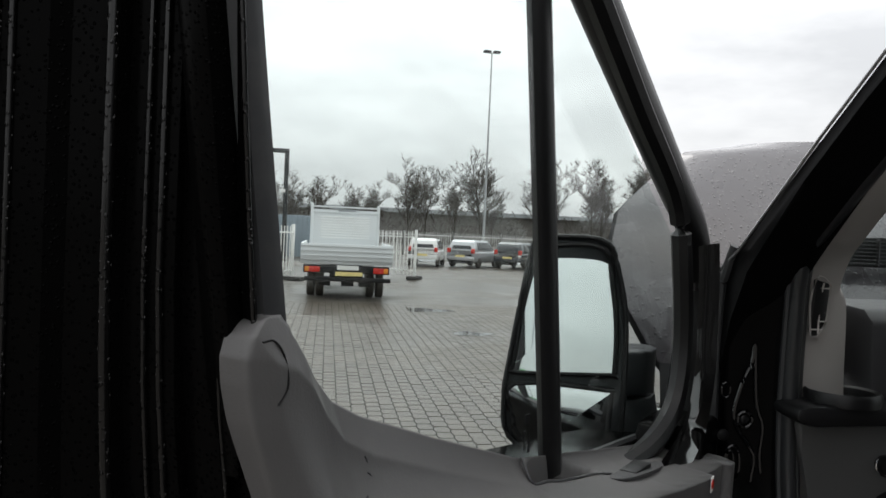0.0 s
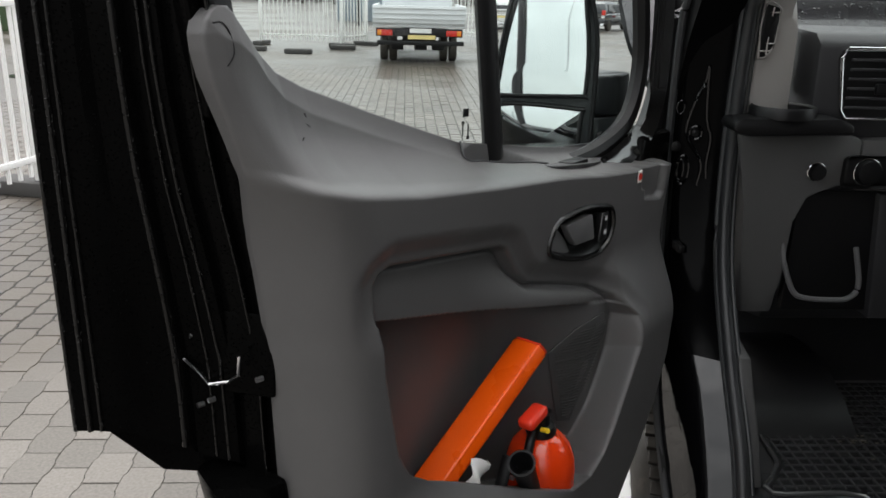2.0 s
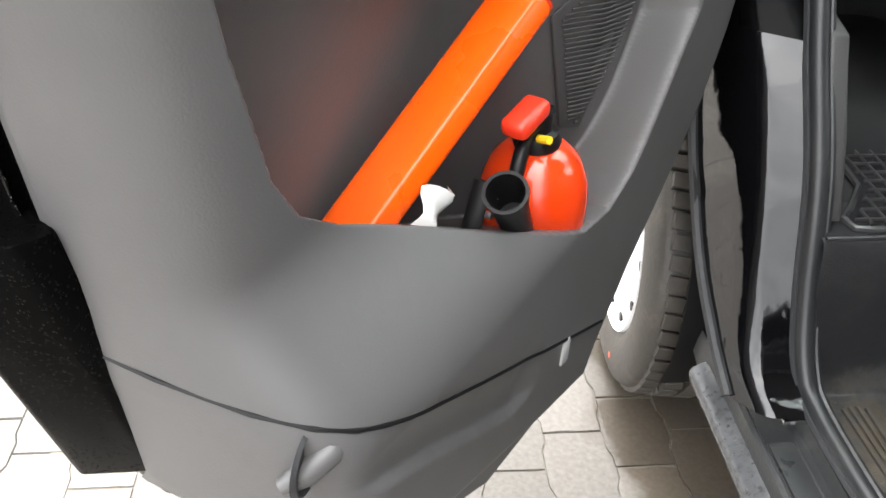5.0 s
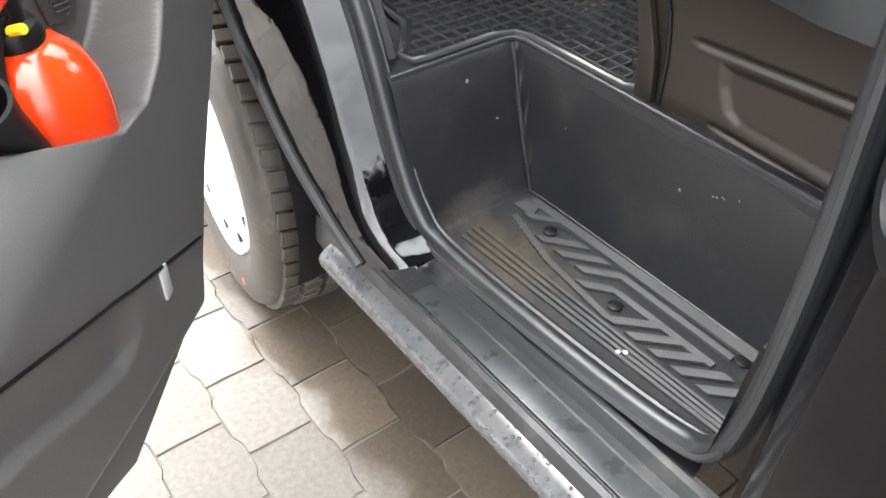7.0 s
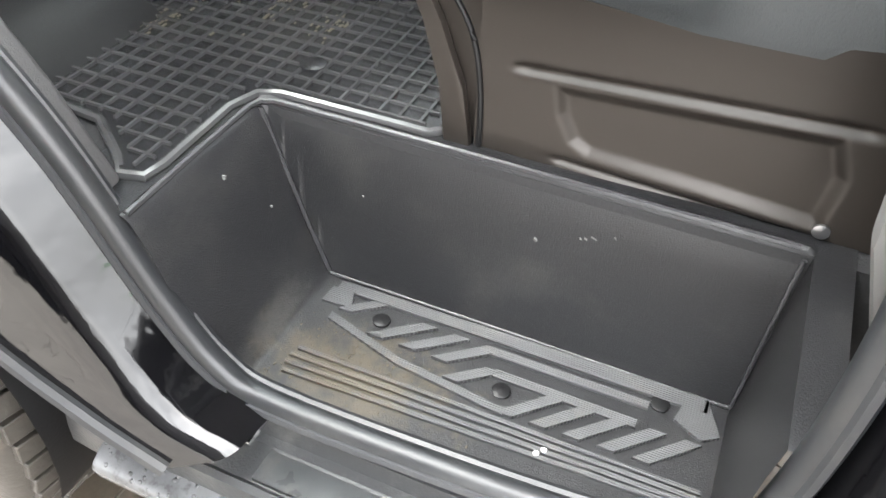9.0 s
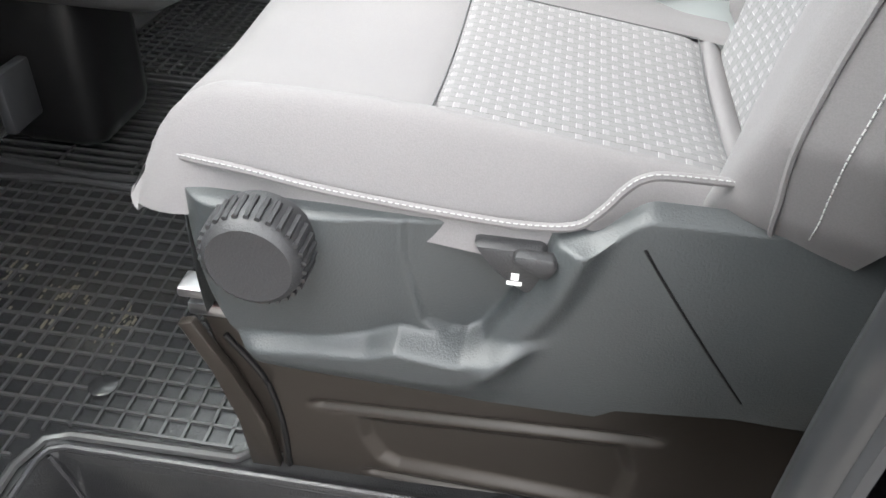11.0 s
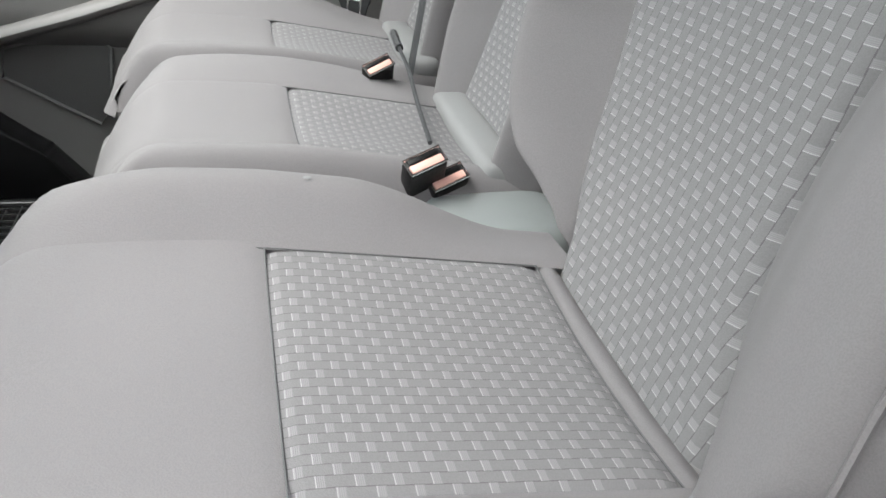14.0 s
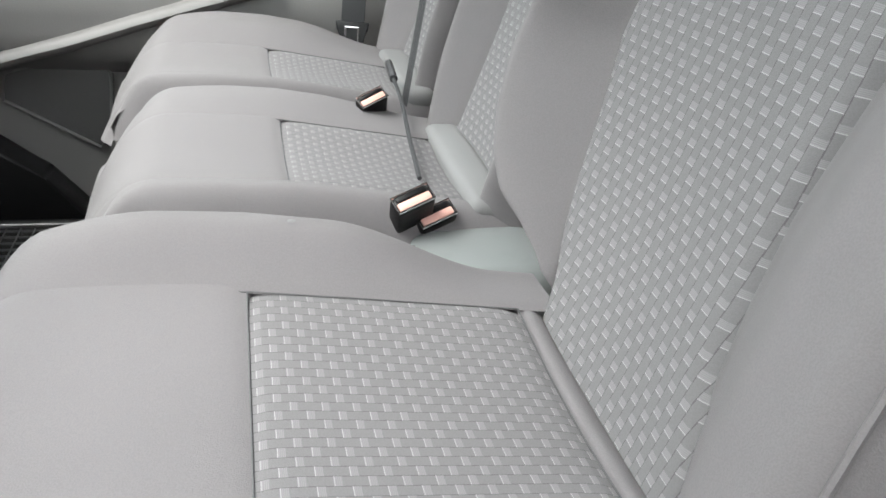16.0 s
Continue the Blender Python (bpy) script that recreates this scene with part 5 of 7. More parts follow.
def rubber_mat(name, label, outline, x0, x1, y0, y1, pitch, cross=0.0, wet=None):
    mat = thing(name, label, "floor mat")
    part("mat_base", slab(outline, 0.7235, 0.7285), wet or MAT, mat, smooth=False)
    edge = [Vector((x, y, 0.729)) for x, y in outline]
    part("mat_rim", tube(edge, 0.0065, 8, closed=True), RIB, mat)
    bm = bmesh.new()
    n = int((x1 - x0) / pitch)
    for i in range(n + 1):
        x = x0 + pitch * i
        ys = [y0 + (y1 - y0) * k / 120 for k in range(121) if inside(outline, x, y0 + (y1 - y0) * k / 120) > 0.012]
        if ys:
            box((x - 0.0018, ys[0], 0.728), (x + 0.0018, ys[-1], 0.7325), bm=bm)
    cross = cross or pitch
    n = int((y1 - y0) / cross)
    for i in range(n + 1):
        y = y0 + cross * i
        xs = [x0 + (x1 - x0) * k / 120 for k in range(121) if inside(outline, x0 + (x1 - x0) * k / 120, y) > 0.012]
        if xs:
            box((xs[0], y - 0.0018, 0.728), (xs[-1], y + 0.0018, 0.7325), bm=bm)
    part("mat_ribs", bm, RIB, mat, kind="stuff", smooth=False)
    return mat


driver_mat = rubber_mat("rubber_floor_mat", "muddy black rubber mat with a raised square grid", [(0.208, -0.292), (0.215, -0.318), (0.24, -0.322), (0.37, -0.318), (0.412, -0.332), (0.424, -0.36), (0.428, -0.56), (0.44, -0.575), (0.52, -0.575), (0.90, -0.55), (0.93, -0.1), (0.90, 0.20),
                                      (0.36, 0.20), (0.30, 0.05), (0.28, -0.20), (0.23, -0.27)], 0.22, 0.92, -0.57, 0.20, 0.0275)
for x, y, s in ((0.62, -0.22, 0.05), (0.60, -0.33, 0.03), (0.66, -0.12, 0.04), (0.50, -0.10, 0.03)):
    bm = bmesh.new()
    for k in range(46):
        px, py = x + random.gauss(0, s * 0.8), y + random.gauss(0, s * 0.45)
        q = random.uniform(0.0015, 0.005)
        box((px, py, 0.728), (px + q * 2.2, py + q * 0.7, 0.7292 + q * 0.25), bm=bm)
    part("mud_patch", bm, MUD, driver_mat, smooth=False, kind="stuff")
part("mat_button", lathe([(0.018, 0.729), (0.018, 0.734), (0.012, 0.736), (0, 0.736)], 20, Matrix.Translation((0.50, -0.36, 0))), MAT, driver_mat)
WET_MAT = material("wet_mat_rubber", (0.016, 0.016, 0.017), 0.16, spec=1.0, coat=0.6, vary=0.3, bump=0.4, bump_scale=40)
rubber_mat("rubber_floor_mat", "wet black rubber mat with long raised bars in the passenger footwell", [(0.97, -0.42), (0.95, -0.10), (0.97, 0.12), (1.29, 0.12), (1.312, 0.09), (1.312, -0.42), (1.29, -0.45), (1.0, -0.45)], 0.955, 1.31, -0.45, 0.12, 0.0235, 0.14, WET_MAT)
rubber_mat("rubber_floor_mat", "black rubber mat with a raised square grid beside the far door", [(1.335, 0.10), (1.80, 0.10), (1.80, -0.45), (1.335, -0.45)], 1.335, 1.80, -0.45, 0.10, 0.0275)
pedal = thing("pedal", "dark ribbed rubber pedal", "pedal")
part("pedal_pad", box((0.86, -0.06, 0.85), (0.94, -0.04, 0.95), 0.006), RUBBER, pedal)
part("pedal_arm", tube([(0.90, -0.045, 0.90), (0.90, 0.10, 1.05), (0.90, 0.2, 1.2)], 0.010, 8), BLACK_PLASTIC, pedal)

# ---- passenger side: door card with its speaker ----
far_door = thing("door_2", "closed grey passenger door card with an armrest and speaker", "door", kind="structure")
PANEL = material("far_door_plastic", (0.16, 0.155, 0.15), 0.55, vary=0.06, bump=0.2)
part("door_card", sheet(40, 30, lambda s, t: Vector((1.93 - 0.07 * step01(0.42, 0.5, t) * step01(0.75, 0.6, t), 0.15 - 1.25 * s, 0.62 + 0.95 * t))), PANEL, far_door, "grey moulded door card")
part("outer_panel", box((1.98, -1.40, 0.45), (2.06, 0.45, 1.52), 0.02), BLACK_PAINT, far_door)
part("armrest", tube(curve([(1.875, -0.10, 1.00), (1.865, -0.33, 1.075), (1.86, -0.45, 1.112), (1.86, -0.60, 1.163), (1.87, -0.85, 1.24)], 6), 0.030, 12, flat=0.55), PANEL, far_door)
SPEAKER = [(-0.295, 1.026), (-0.335, 1.039), (-0.474, 1.062), (-0.504, 1.032), (-0.493, 0.903), (-0.466, 0.863), (-0.287, 0.967)]
part("far_speaker", prism(SPEAKER, lambda p, k: (1.928 - 0.008 * k, p[0], p[1]), bevel=0.003), material("far_speaker_cloth", (0.10, 0.098, 0.096), 0.6, vary=0.1, bump=0.3), far_door, "grey speaker panel")
part("speaker_rim", tube([(1.918, y, z) for y, z in SPEAKER], 0.004, 6, closed=True), PANEL, far_door)
part("pull_cup", prism([(-0.395 + 0.105 * math.cos(a), 1.162 + 0.028 * math.sin(a)) for a in [2 * math.pi * k / 24 for k in range(24)]], lambda p, k: (1.915 - 0.030 * k, p[0], p[1] - 0.1 * (p[0] + 0.395)), bevel=0.008), BLACK_PLASTIC, far_door, "dark door pull cup")
# black panel for the door pocket and the darkness of the footwell before it
part("far_pocket", prism([(0.10, 1.03), (-0.10, 0.985), (-0.254, 0.905), (-0.36, 0.82), (-0.448, 0.722), (0.10, 0.722)], lambda p, k: (1.84 + 0.085 * k, p[0], p[1]), bevel=0.01), BLACK_PLASTIC, far_door, "dark door pocket and footwell darkness as one black panel")
fw = part("far_window", box((1.975, -1.0, 1.52), (1.98, -0.05, 2.2)), GLASS, far_door, smooth=False)
fw.visible_shadow = False
part("far_pillar", box((1.93, -1.45, 0.6), (2.06, -1.02, 2.40), 0.02), GREY_TRIM, van)


# ---- seats ----
def cloth_material(name, color, upright=False, pattern=True, lift=1.5):
    """Grey woven cloth; the inserts carry staggered rows of small light dashes."""
    m = bpy.data.materials.new(name)
    m.use_nodes = True
    n, l = m.node_tree.nodes, m.node_tree.links
    b = n["Principled BSDF"]
    co = n.new("ShaderNodeTexCoord")
    mp = n.new("ShaderNodeMapping")
    if upright:
        mp.inputs["Rotation"].default_value = (0, radians(90), 0)
    else:
        mp.inputs["Rotation"].default_value = (0, 0, radians(90))
    l.new(co.outputs["Object"], mp.inputs["Vector"])
    noise_t = n.new("ShaderNodeTexNoise")
    noise_t.inputs["Scale"].default_value, noise_t.inputs["Detail"].default_value = 5.0, 4.0
    l.new(co.outputs["Object"], noise_t.inputs["Vector"])
    mix = n.new("ShaderNodeMix")
    mix.data_type = "RGBA"
    mix.inputs[6].default_value = (*[c * 0.93 for c in color], 1)
    mix.inputs[7].default_value = (*[c * 1.07 for c in color], 1)
    l.new(noise_t.outputs[0], mix.inputs[0])
    col = mix.outputs[2]
    weave_noise, weave = n.new("ShaderNodeTexNoise"), n.new("ShaderNodeMapRange")
    weave_noise.inputs["Scale"].default_value, weave_noise.inputs["Detail"].default_value = 850.0, 2.0
    weave.inputs["From Min"].default_value, weave.inputs["From Max"].default_value = 0.36, 0.64
    weave.inputs["To Min"].default_value, weave.inputs["To Max"].default_value = 0.55, 1.2
    l.new(mp.outputs[0], weave_noise.inputs["Vector"])
    l.new(weave_noise.outputs[0], weave.inputs["Value"])
    wm = n.new("ShaderNodeMix")
    wm.data_type, wm.blend_type = "RGBA", "MULTIPLY"
    wm.inputs[0].default_value = 0.13
    l.new(col, wm.inputs[6])
    l.new(weave.outputs[0], wm.inputs[7])
    col = wm.outputs[2]
    height = weave.outputs[0]
    if pattern:
        # basket weave: staggered dashes with thin cuts at their ends and bright threads beside them
        def calc(op, a, b=None, c=None):
            k = n.new("ShaderNodeMath")
            k.operation = op
            for i, v in enumerate((a, b, c)):
                if isinstance(v, (int, float)):
                    k.inputs[i].default_value = v
                elif v is not None:
                    l.new(v, k.inputs[i])
            return k.outputs[0]
        cut = n.new("ShaderNodeSeparateXYZ")
        l.new(mp.outputs[0], cut.inputs[0])
        # rows lie side by side across the seat; the dashes run along it
        rows = calc("DIVIDE", cut.outputs[2] if upright else cut.outputs[1], 0.0100 if upright else 0.0095)
        row = calc("FLOOR", rows)
        along = calc("FRACT", calc("MULTIPLY_ADD", calc("MODULO", calc("ABSOLUTE", row), 2.0), 0.5, calc("DIVIDE", cut.outputs[0], 0.0228 if upright else 0.0222)))
        across = calc("ABSOLUTE", calc("SUBTRACT", calc("FRACT", rows), 0.5))
        off = calc("ABSOLUTE", calc("SUBTRACT", along, 0.5))
        dash = calc("MULTIPLY", calc("LESS_THAN", off, 0.120), calc("LESS_THAN", across, 0.47))
        line = calc("MULTIPLY", calc("GREATER_THAN", across, 0.455), calc("GREATER_THAN", off, 0.14))
        ends = calc("MULTIPLY", calc("LESS_THAN", calc("ABSOLUTE", calc("SUBTRACT", along, 0.39)), 0.017), calc("LESS_THAN", across, 0.48))
        threads = n.new("ShaderNodeTexWave")
        threads.inputs["Scale"].default_value = 270.0
        threads.bands_direction = "X"
        l.new(mp.outputs[0], threads.inputs["Vector"])
        tr = n.new("ShaderNodeMapRange")
        tr.inputs["To Min"].default_value, tr.inputs["To Max"].default_value = 0.45, 1.0
        l.new(threads.outputs["Fac"], tr.inputs["Value"])
        mul = n.new("ShaderNodeMath")
        mul.operation = "MULTIPLY"
        l.new(dash, mul.inputs[0])
        l.new(tr.outputs[0], mul.inputs[1])
        pm = n.new("ShaderNodeMix")
        pm.data_type = "RGBA"
        l.new(mul.outputs[0], pm.inputs[0])
        l.new(col, pm.inputs[6])
        pm.inputs[7].default_value = (*[min(1, c * lift) for c in color], 1)
        col = pm.outputs[2]
        shade = calc("ADD", calc("MULTIPLY_ADD", ends, 0.55, 1.0), calc("MULTIPLY", line, -0.36))
        wv = n.new("ShaderNodeMix")
        wv.data_type, wv.blend_type = "RGBA", "MULTIPLY"
        wv.inputs[0].default_value = 1.0
        l.new(col, wv.inputs[6])
        l.new(shade, wv.inputs[7])
        col = wv.outputs[2]
        add = n.new("ShaderNodeMath")
        add.operation = "MULTIPLY_ADD"
        add.inputs[1].default_value = 3.0
        l.new(mul.outputs[0], add.inputs[0])
        l.new(weave.outputs[0], add.inputs[2])
        height = add.outputs[0]
    l.new(col, b.inputs["Base Color"])
    b.inputs["Roughness"].default_value = 0.85
    b.inputs["Specular IOR Level"].default_value = 0.25
    b.inputs["Sheen Weight"].default_value = 0.04
    bp = n.new("ShaderNodeBump")
    bp.inputs["Strength"].default_value, bp.inputs["Distance"].default_value = 0.2, 0.0008
    l.new(height, bp.inputs["Height"])
    l.new(bp.outputs[0], b.inputs["Normal"])
    return m


CLOTH = cloth_material("seat_cloth", (0.156, 0.148, 0.150), pattern=False)
INSERT = cloth_material("seat_insert_cloth", (0.148, 0.143, 0.145), lift=1.32)
INSERT_BACK = cloth_material("backrest_insert_cloth", (0.152, 0.148, 0.150), upright=True, lift=1.36)
SHIELD = material("seat_shield_plastic", (0.038, 0.042, 0.044), 0.45, vary=0.06, bump=0.25, bump_scale=500, dirt=0.06)
BRONZE = material("bronze_grey_metal", (0.032, 0.0268, 0.0228), 0.38, metal=0.35, vary=0.12, bump=0.1, bump_scale=60)
BELT = material("belt_webbing", (0.03, 0.031, 0.033), 0.75, bump=0.5, bump_scale=700)
THREAD = material("pale_thread", (0.34, 0.34, 0.335), 0.8)
PALE = material("pale_foam_cloth", (0.17, 0.17, 0.17), 0.8)


SEAM = material("seam_thread", (0.075, 0.075, 0.077), 0.8)


def cushion_parts(seat, x0, x1, i0, i1, y_front, y_seam, y_back, top, near_rise, far_rise, group_fine=1.0):
    """Seat cushion: x0..x1 wide with the patterned insert i0..i1, front edge, seam and back in y."""
    mid = (i0 + i1) / 2

    def z_at(x, y):
        z = top - 0.030 * (y_seam - y) / max(0.05, y_seam - y_back) if y < y_seam else top + 0.004 * math.sin(math.pi * (y - y_seam) / (y_front - y_seam))
        if i0 <= x <= i1:
            z += -0.010 * (1 - ((x - mid) / (i1 - mid)) ** 2)
        lf = step01(i1 - 0.005, (i1 + x1) / 2, x) * far_rise
        nf = step01(i0 + 0.005, (i0 + x0) / 2, x) * near_rise
        z += (lf + nf) * step01(y_front, y_front - 0.20, y) * (-0.1 + 1.1 * step01(y_back, y_back + 0.17, y))
        drop = 0.0
        for d, w, h in ((x - x0, 0.055, 0.10), (x1 - x, 0.055, 0.10), (y_front - 0.025 * abs((x - mid) / (x1 - mid)) ** 3 - y, 0.11, 0.11)):
            if d < w:
                drop = max(drop, h * (1 - max(0, d) / w) ** 2.2)
        return z - drop

    def patch(name, xa, xb, ya, yb, mat, nx, ny, label="", dips="", bulge=0.0, dive=0.0, deep=1.0):
        def at(s, t):
            x, y = xa + (xb - xa) * s, ya + (yb - ya) * t
            z = z_at(x, y)
            for k, d in (("x0", s * abs(xb - xa)), ("x1", (1 - s) * abs(xb - xa)), ("y0", t * abs(yb - ya)), ("y1", (1 - t) * abs(yb - ya))):
                if k in dips:
                    z -= deep * (0.0055 * math.exp(-(d / 0.006) ** 2) + 0.004 * math.exp(-(d / 0.02) ** 2))
            z += bulge * math.sin(math.pi * s) * math.sin(math.pi * t) - dive * t ** 2.2
            # the front corners are rounded in plan
            dx, dy = max(0.0, x0 + 0.075 - x, x - x1 + 0.075), max(0.0, y - y_front + 0.075)
            if dx > 0 and dy > 0:
                pull = max(dx, dy) / math.hypot(dx, dy) - 1
                x, y = x + (dx * pull if x > mid else -dx * pull), y + dy * pull
            return Vector((x, y, z))
        return part(name, sheet(nx, ny, at), mat, seat, label)

    def base(s, t):
        x, y = x0 + 0.02 + (x1 - x0 - 0.04) * s, y_front - 0.02 + (y_back - y_front) * t
        return Vector((x, y, z_at(x, y) - 0.012))
    part("cushion_pad", sheet(30, 30, base), CLOTH, seat)
    seam_at = [[(i0 + (i1 - i0) * k / 16, y_seam) for k in range(17)], [(i0 + (i1 - i0) * k / 16, y_back) for k in range(17)]]
    for line in seam_at:
        part("seam", tube([(x, y, z_at(x, y) - 0.0038) for x, y in line], 0.0008, 5), SEAM, seat)
    for x in (i0, i1 + 0.001):
        line = [(x, y_front - 0.075 + (y_back - y_front + 0.075) * k / 40) for k in range(41)]
        part("seam", tube([(x, y, z_at(x, y) - 0.0044) for x, y in line], 0.0008, 5), SEAM, seat)
    patch("cushion_front", i0, i1 + 0.012, y_front, y_seam, CLOTH, 40, 36, "plain grey cloth", "x0 x1 y1", deep=0.45)
    patch("cushion_insert", i0, i1, y_seam, y_back, INSERT, 60, 60, "grey cloth woven with small light dashes", "x0 x1 y0 y1", deep=0.5)
    patch("far_bolster", i1, x1, y_front, y_back - 0.04, CLOTH, 28, 60, "plain grey cloth", "x0", deep=0.55)
    patch("near_bolster", x0, i0, y_front, y_back - 0.04, CLOTH, 28, 60, "plain grey cloth", "x1", deep=0.35)
    patch("rear_roll", i0 - 0.02, i1 + 0.02, y_back, y_back - 0.075, CLOTH, 30, 16, "plain grey cloth", "y0", 0.004, 0.13)
    skirt = [(x0 + 0.030, y_back), (x0 + 0.030, y_front - 0.10), (x0 + 0.05, y_front - 0.06), (mid, y_front - 0.004), (x1 - 0.03, y_front - 0.055), (x1 - 0.004, y_front - 0.10), (x1 - 0.004, y_back)]
    part("skirt", prism(skirt, lambda p, k: (p[0] + 0.012 * (1 if p[0] < mid else -1) * k, p[1] - 0.01 * k, top - 0.105 - 0.12 * k), bevel=0.012), CLOTH, seat, "plain grey cloth side")
    return z_at


def backrest_parts(seat, edges, y_base, z0, z1, wing, near_wing):
    """A leaning back; edges are tables over height of the near side, the insert's two seams and the far side."""
    def point(zone, s, z):
        x0, i0, i1, x1 = [lerp_at(z, e) for e in edges]
        t = (z - z0) / (z1 - z0)
        y = y_base - 0.26 * (z - z0) - 0.015 * math.sin(math.pi * t)
        if zone == 1:
            x = i0 + (i1 - i0) * s
            y -= 0.010 * (1 - (2 * s - 1) ** 2)
            d = min(s, 1 - s) * (i1 - i0)
        else:
            a, b = (i1, x1) if zone == 2 else (i0, x0)
            x = a + (b - a) * s
            d = s * abs(b - a)
            swell = (wing if zone == 2 else near_wing) * (0.55 + 0.45 * math.sin(math.pi * min(1, t * 1.2)))
            y += swell * step01(0.0, 0.55, s)
            rim = abs(b - a) * (1 - s)
            if rim < 0.055:
                y -= 0.11 * (1 - rim / 0.055) ** 2.2
        y -= 0.009 * math.exp(-(d / 0.006) ** 2) + 0.004 * math.exp(-(d / 0.02) ** 2)
        if t > 0.85:
            y -= 0.12 * ((t - 0.85) / 0.15) ** 2
        return Vector((x, y, z))

    for zone, name, mat, nx, label in ((1, "back_insert", INSERT_BACK, 44, "grey cloth woven with small light dashes"), (2, "back_bolster", CLOTH, 32, "plain grey cloth"), (0, "back_bolster", CLOTH, 32, "plain grey cloth")):
        part(name, sheet(nx, 80, lambda s, t: point(zone, s, z0 + (z1 - z0) * t)), mat, seat, label)
    xa, xb = [lerp_at(z1, edges[k]) for k in (0, 3)]
    la, lb = [lerp_at(z0, edges[k]) for k in (0, 3)]
    part("back_shell", prism([(la + 0.02, z0), (lb - 0.02, z0), (xb - 0.03, z0 + 0.3), (xb - 0.03, z1), (xa + 0.03, z1), (xa + 0.03, z0 + 0.2)], lambda p, k: (p[0], y_base - 0.26 * (p[1] - z0) - 0.10 - 0.05 * k, p[1]), bevel=0.015), DARK, seat)
    return point


driver = thing("driver_seat", "grey cloth van seat with patterned insert and plastic side shield", "seat")
cz = cushion_parts(driver, 0.384, 0.842, 0.447, 0.722, -0.500, -0.770, -1.012, 1.202, 0.012, 0.037)
BACK_EDGES = ([(1.10, 0.40), (1.18, 0.350), (1.25, 0.325), (1.8, 0.335)],
              [(1.10, 0.455), (1.19, 0.478), (1.25, 0.512), (1.30, 0.522), (1.36, 0.528), (1.44, 0.522), (1.60, 0.49), (1.8, 0.50)],
              [(1.10, 0.715), (1.19, 0.745), (1.23, 0.772), (1.27, 0.789), (1.334, 0.806), (1.40, 0.828), (1.8, 0.80)],
              [(1.10, 0.735), (1.17, 0.760), (1.20, 0.785), (1.225, 0.815), (1.25, 0.850), (1.28, 0.880), (1.32, 0.905), (1.37, 0.920), (1.8, 0.89)])
back_at = backrest_parts(driver, BACK_EDGES, -1.015, 1.10, 1.80, 0.075, 0.07)
# welt and stitching down the near side of the back
part("back_welt", tube([back_at(0, 0.83, 1.16 + 0.02 * k) + Vector((-0.001, 0.001, 0)) for k in range(31)], 0.0026, 6), CLOTH, driver)
bm = bmesh.new()
for k in range(96):
    tube([back_at(0, 0.90, 1.17 + 0.006 * k + q) + Vector((-0.0006, 0.0006, 0)) for q in (0.0, 0.0040)], 0.0007, 5, bm)
part("back_stitches", bm, THREAD, driver, "pale stitching", kind="stuff")
# stitched hem along the cushion's outer side
hem = [(0.46, -0.528, 1.130), (0.42, -0.548, 1.146), (0.397, -0.585, 1.156), (0.388, -0.634, 1.157), (0.385, -0.687, 1.151), (0.384, -0.744, 1.146), (0.384, -0.800, 1.142), (0.384, -0.850, 1.140), (0.385, -0.891, 1.144), (0.386, -0.9095, 1.160), (0.387, -0.923, 1.180), (0.388, -0.935, 1.191), (0.389, -0.956, 1.195), (0.390, -1.03, 1.195)]
hem_line = curve(hem, 10)
part("hem", tube(hem_line, 0.0038, 8), CLOTH, driver)
bm = bmesh.new()
run, at_len = [0.0], 0.0
for a, b in zip(hem_line, hem_line[1:]):
    at_len += (b - a).length
    run.append(at_len)


def along(d):
    k = max(i for i, v in enumerate(run) if v <= d)
    k = min(k, len(run) - 2)
    return hem_line[k].lerp(hem_line[k + 1], (d - run[k]) / (run[k + 1] - run[k]))


for k in range(int(at_len / 0.0054) - 1):
    off = Vector((-0.0030, 0.001, 0.0030))
    tube([along(k * 0.0054) + off, along(k * 0.0054 + 0.0034) + off], 0.00045, 5, bm)
part("hem_stitches", bm, THREAD, driver, "pale stitching", kind="stuff")
part("lint", lathe([(0.0, 0.0), (0.004, 0.0005), (0.003, 0.001), (0, 0.0015)], 8, Matrix.Translation((0.781, -0.810, cz(0.781, -0.810) + 0.0002))), PALE, driver)

# plastic side shield with tilt knob and lever pocket
SHIELD_OUT = [(-0.560, 1.165), (-0.568, 1.14), (-0.590, 1.06), (-0.610, 1.004), (-0.636, 0.974), (-0.709, 0.957), (-0.837, 0.941), (-0.938, 0.942), (-0.954, 0.957), (-1.052, 0.970), (-1.10, 0.968), (-1.20, 0.97), (-1.20, 1.15), (-1.05, 1.165), (-0.93, 1.19)]
POUCH = [(-0.757, 1.185), (-0.760, 1.098), (-0.778, 1.032), (-0.800, 1.018), (-0.818, 1.014), (-0.833, 1.022), (-0.851, 1.053), (-0.861, 1.077), (-0.884, 1.140), (-0.896, 1.185)]
CREASE = [(-0.90, 1.045), (-0.84, 1.022), (-0.815, 1.014), (-0.76, 1.022), (-0.733, 1.010), (-0.63, 0.998), (-0.56, 0.99)]


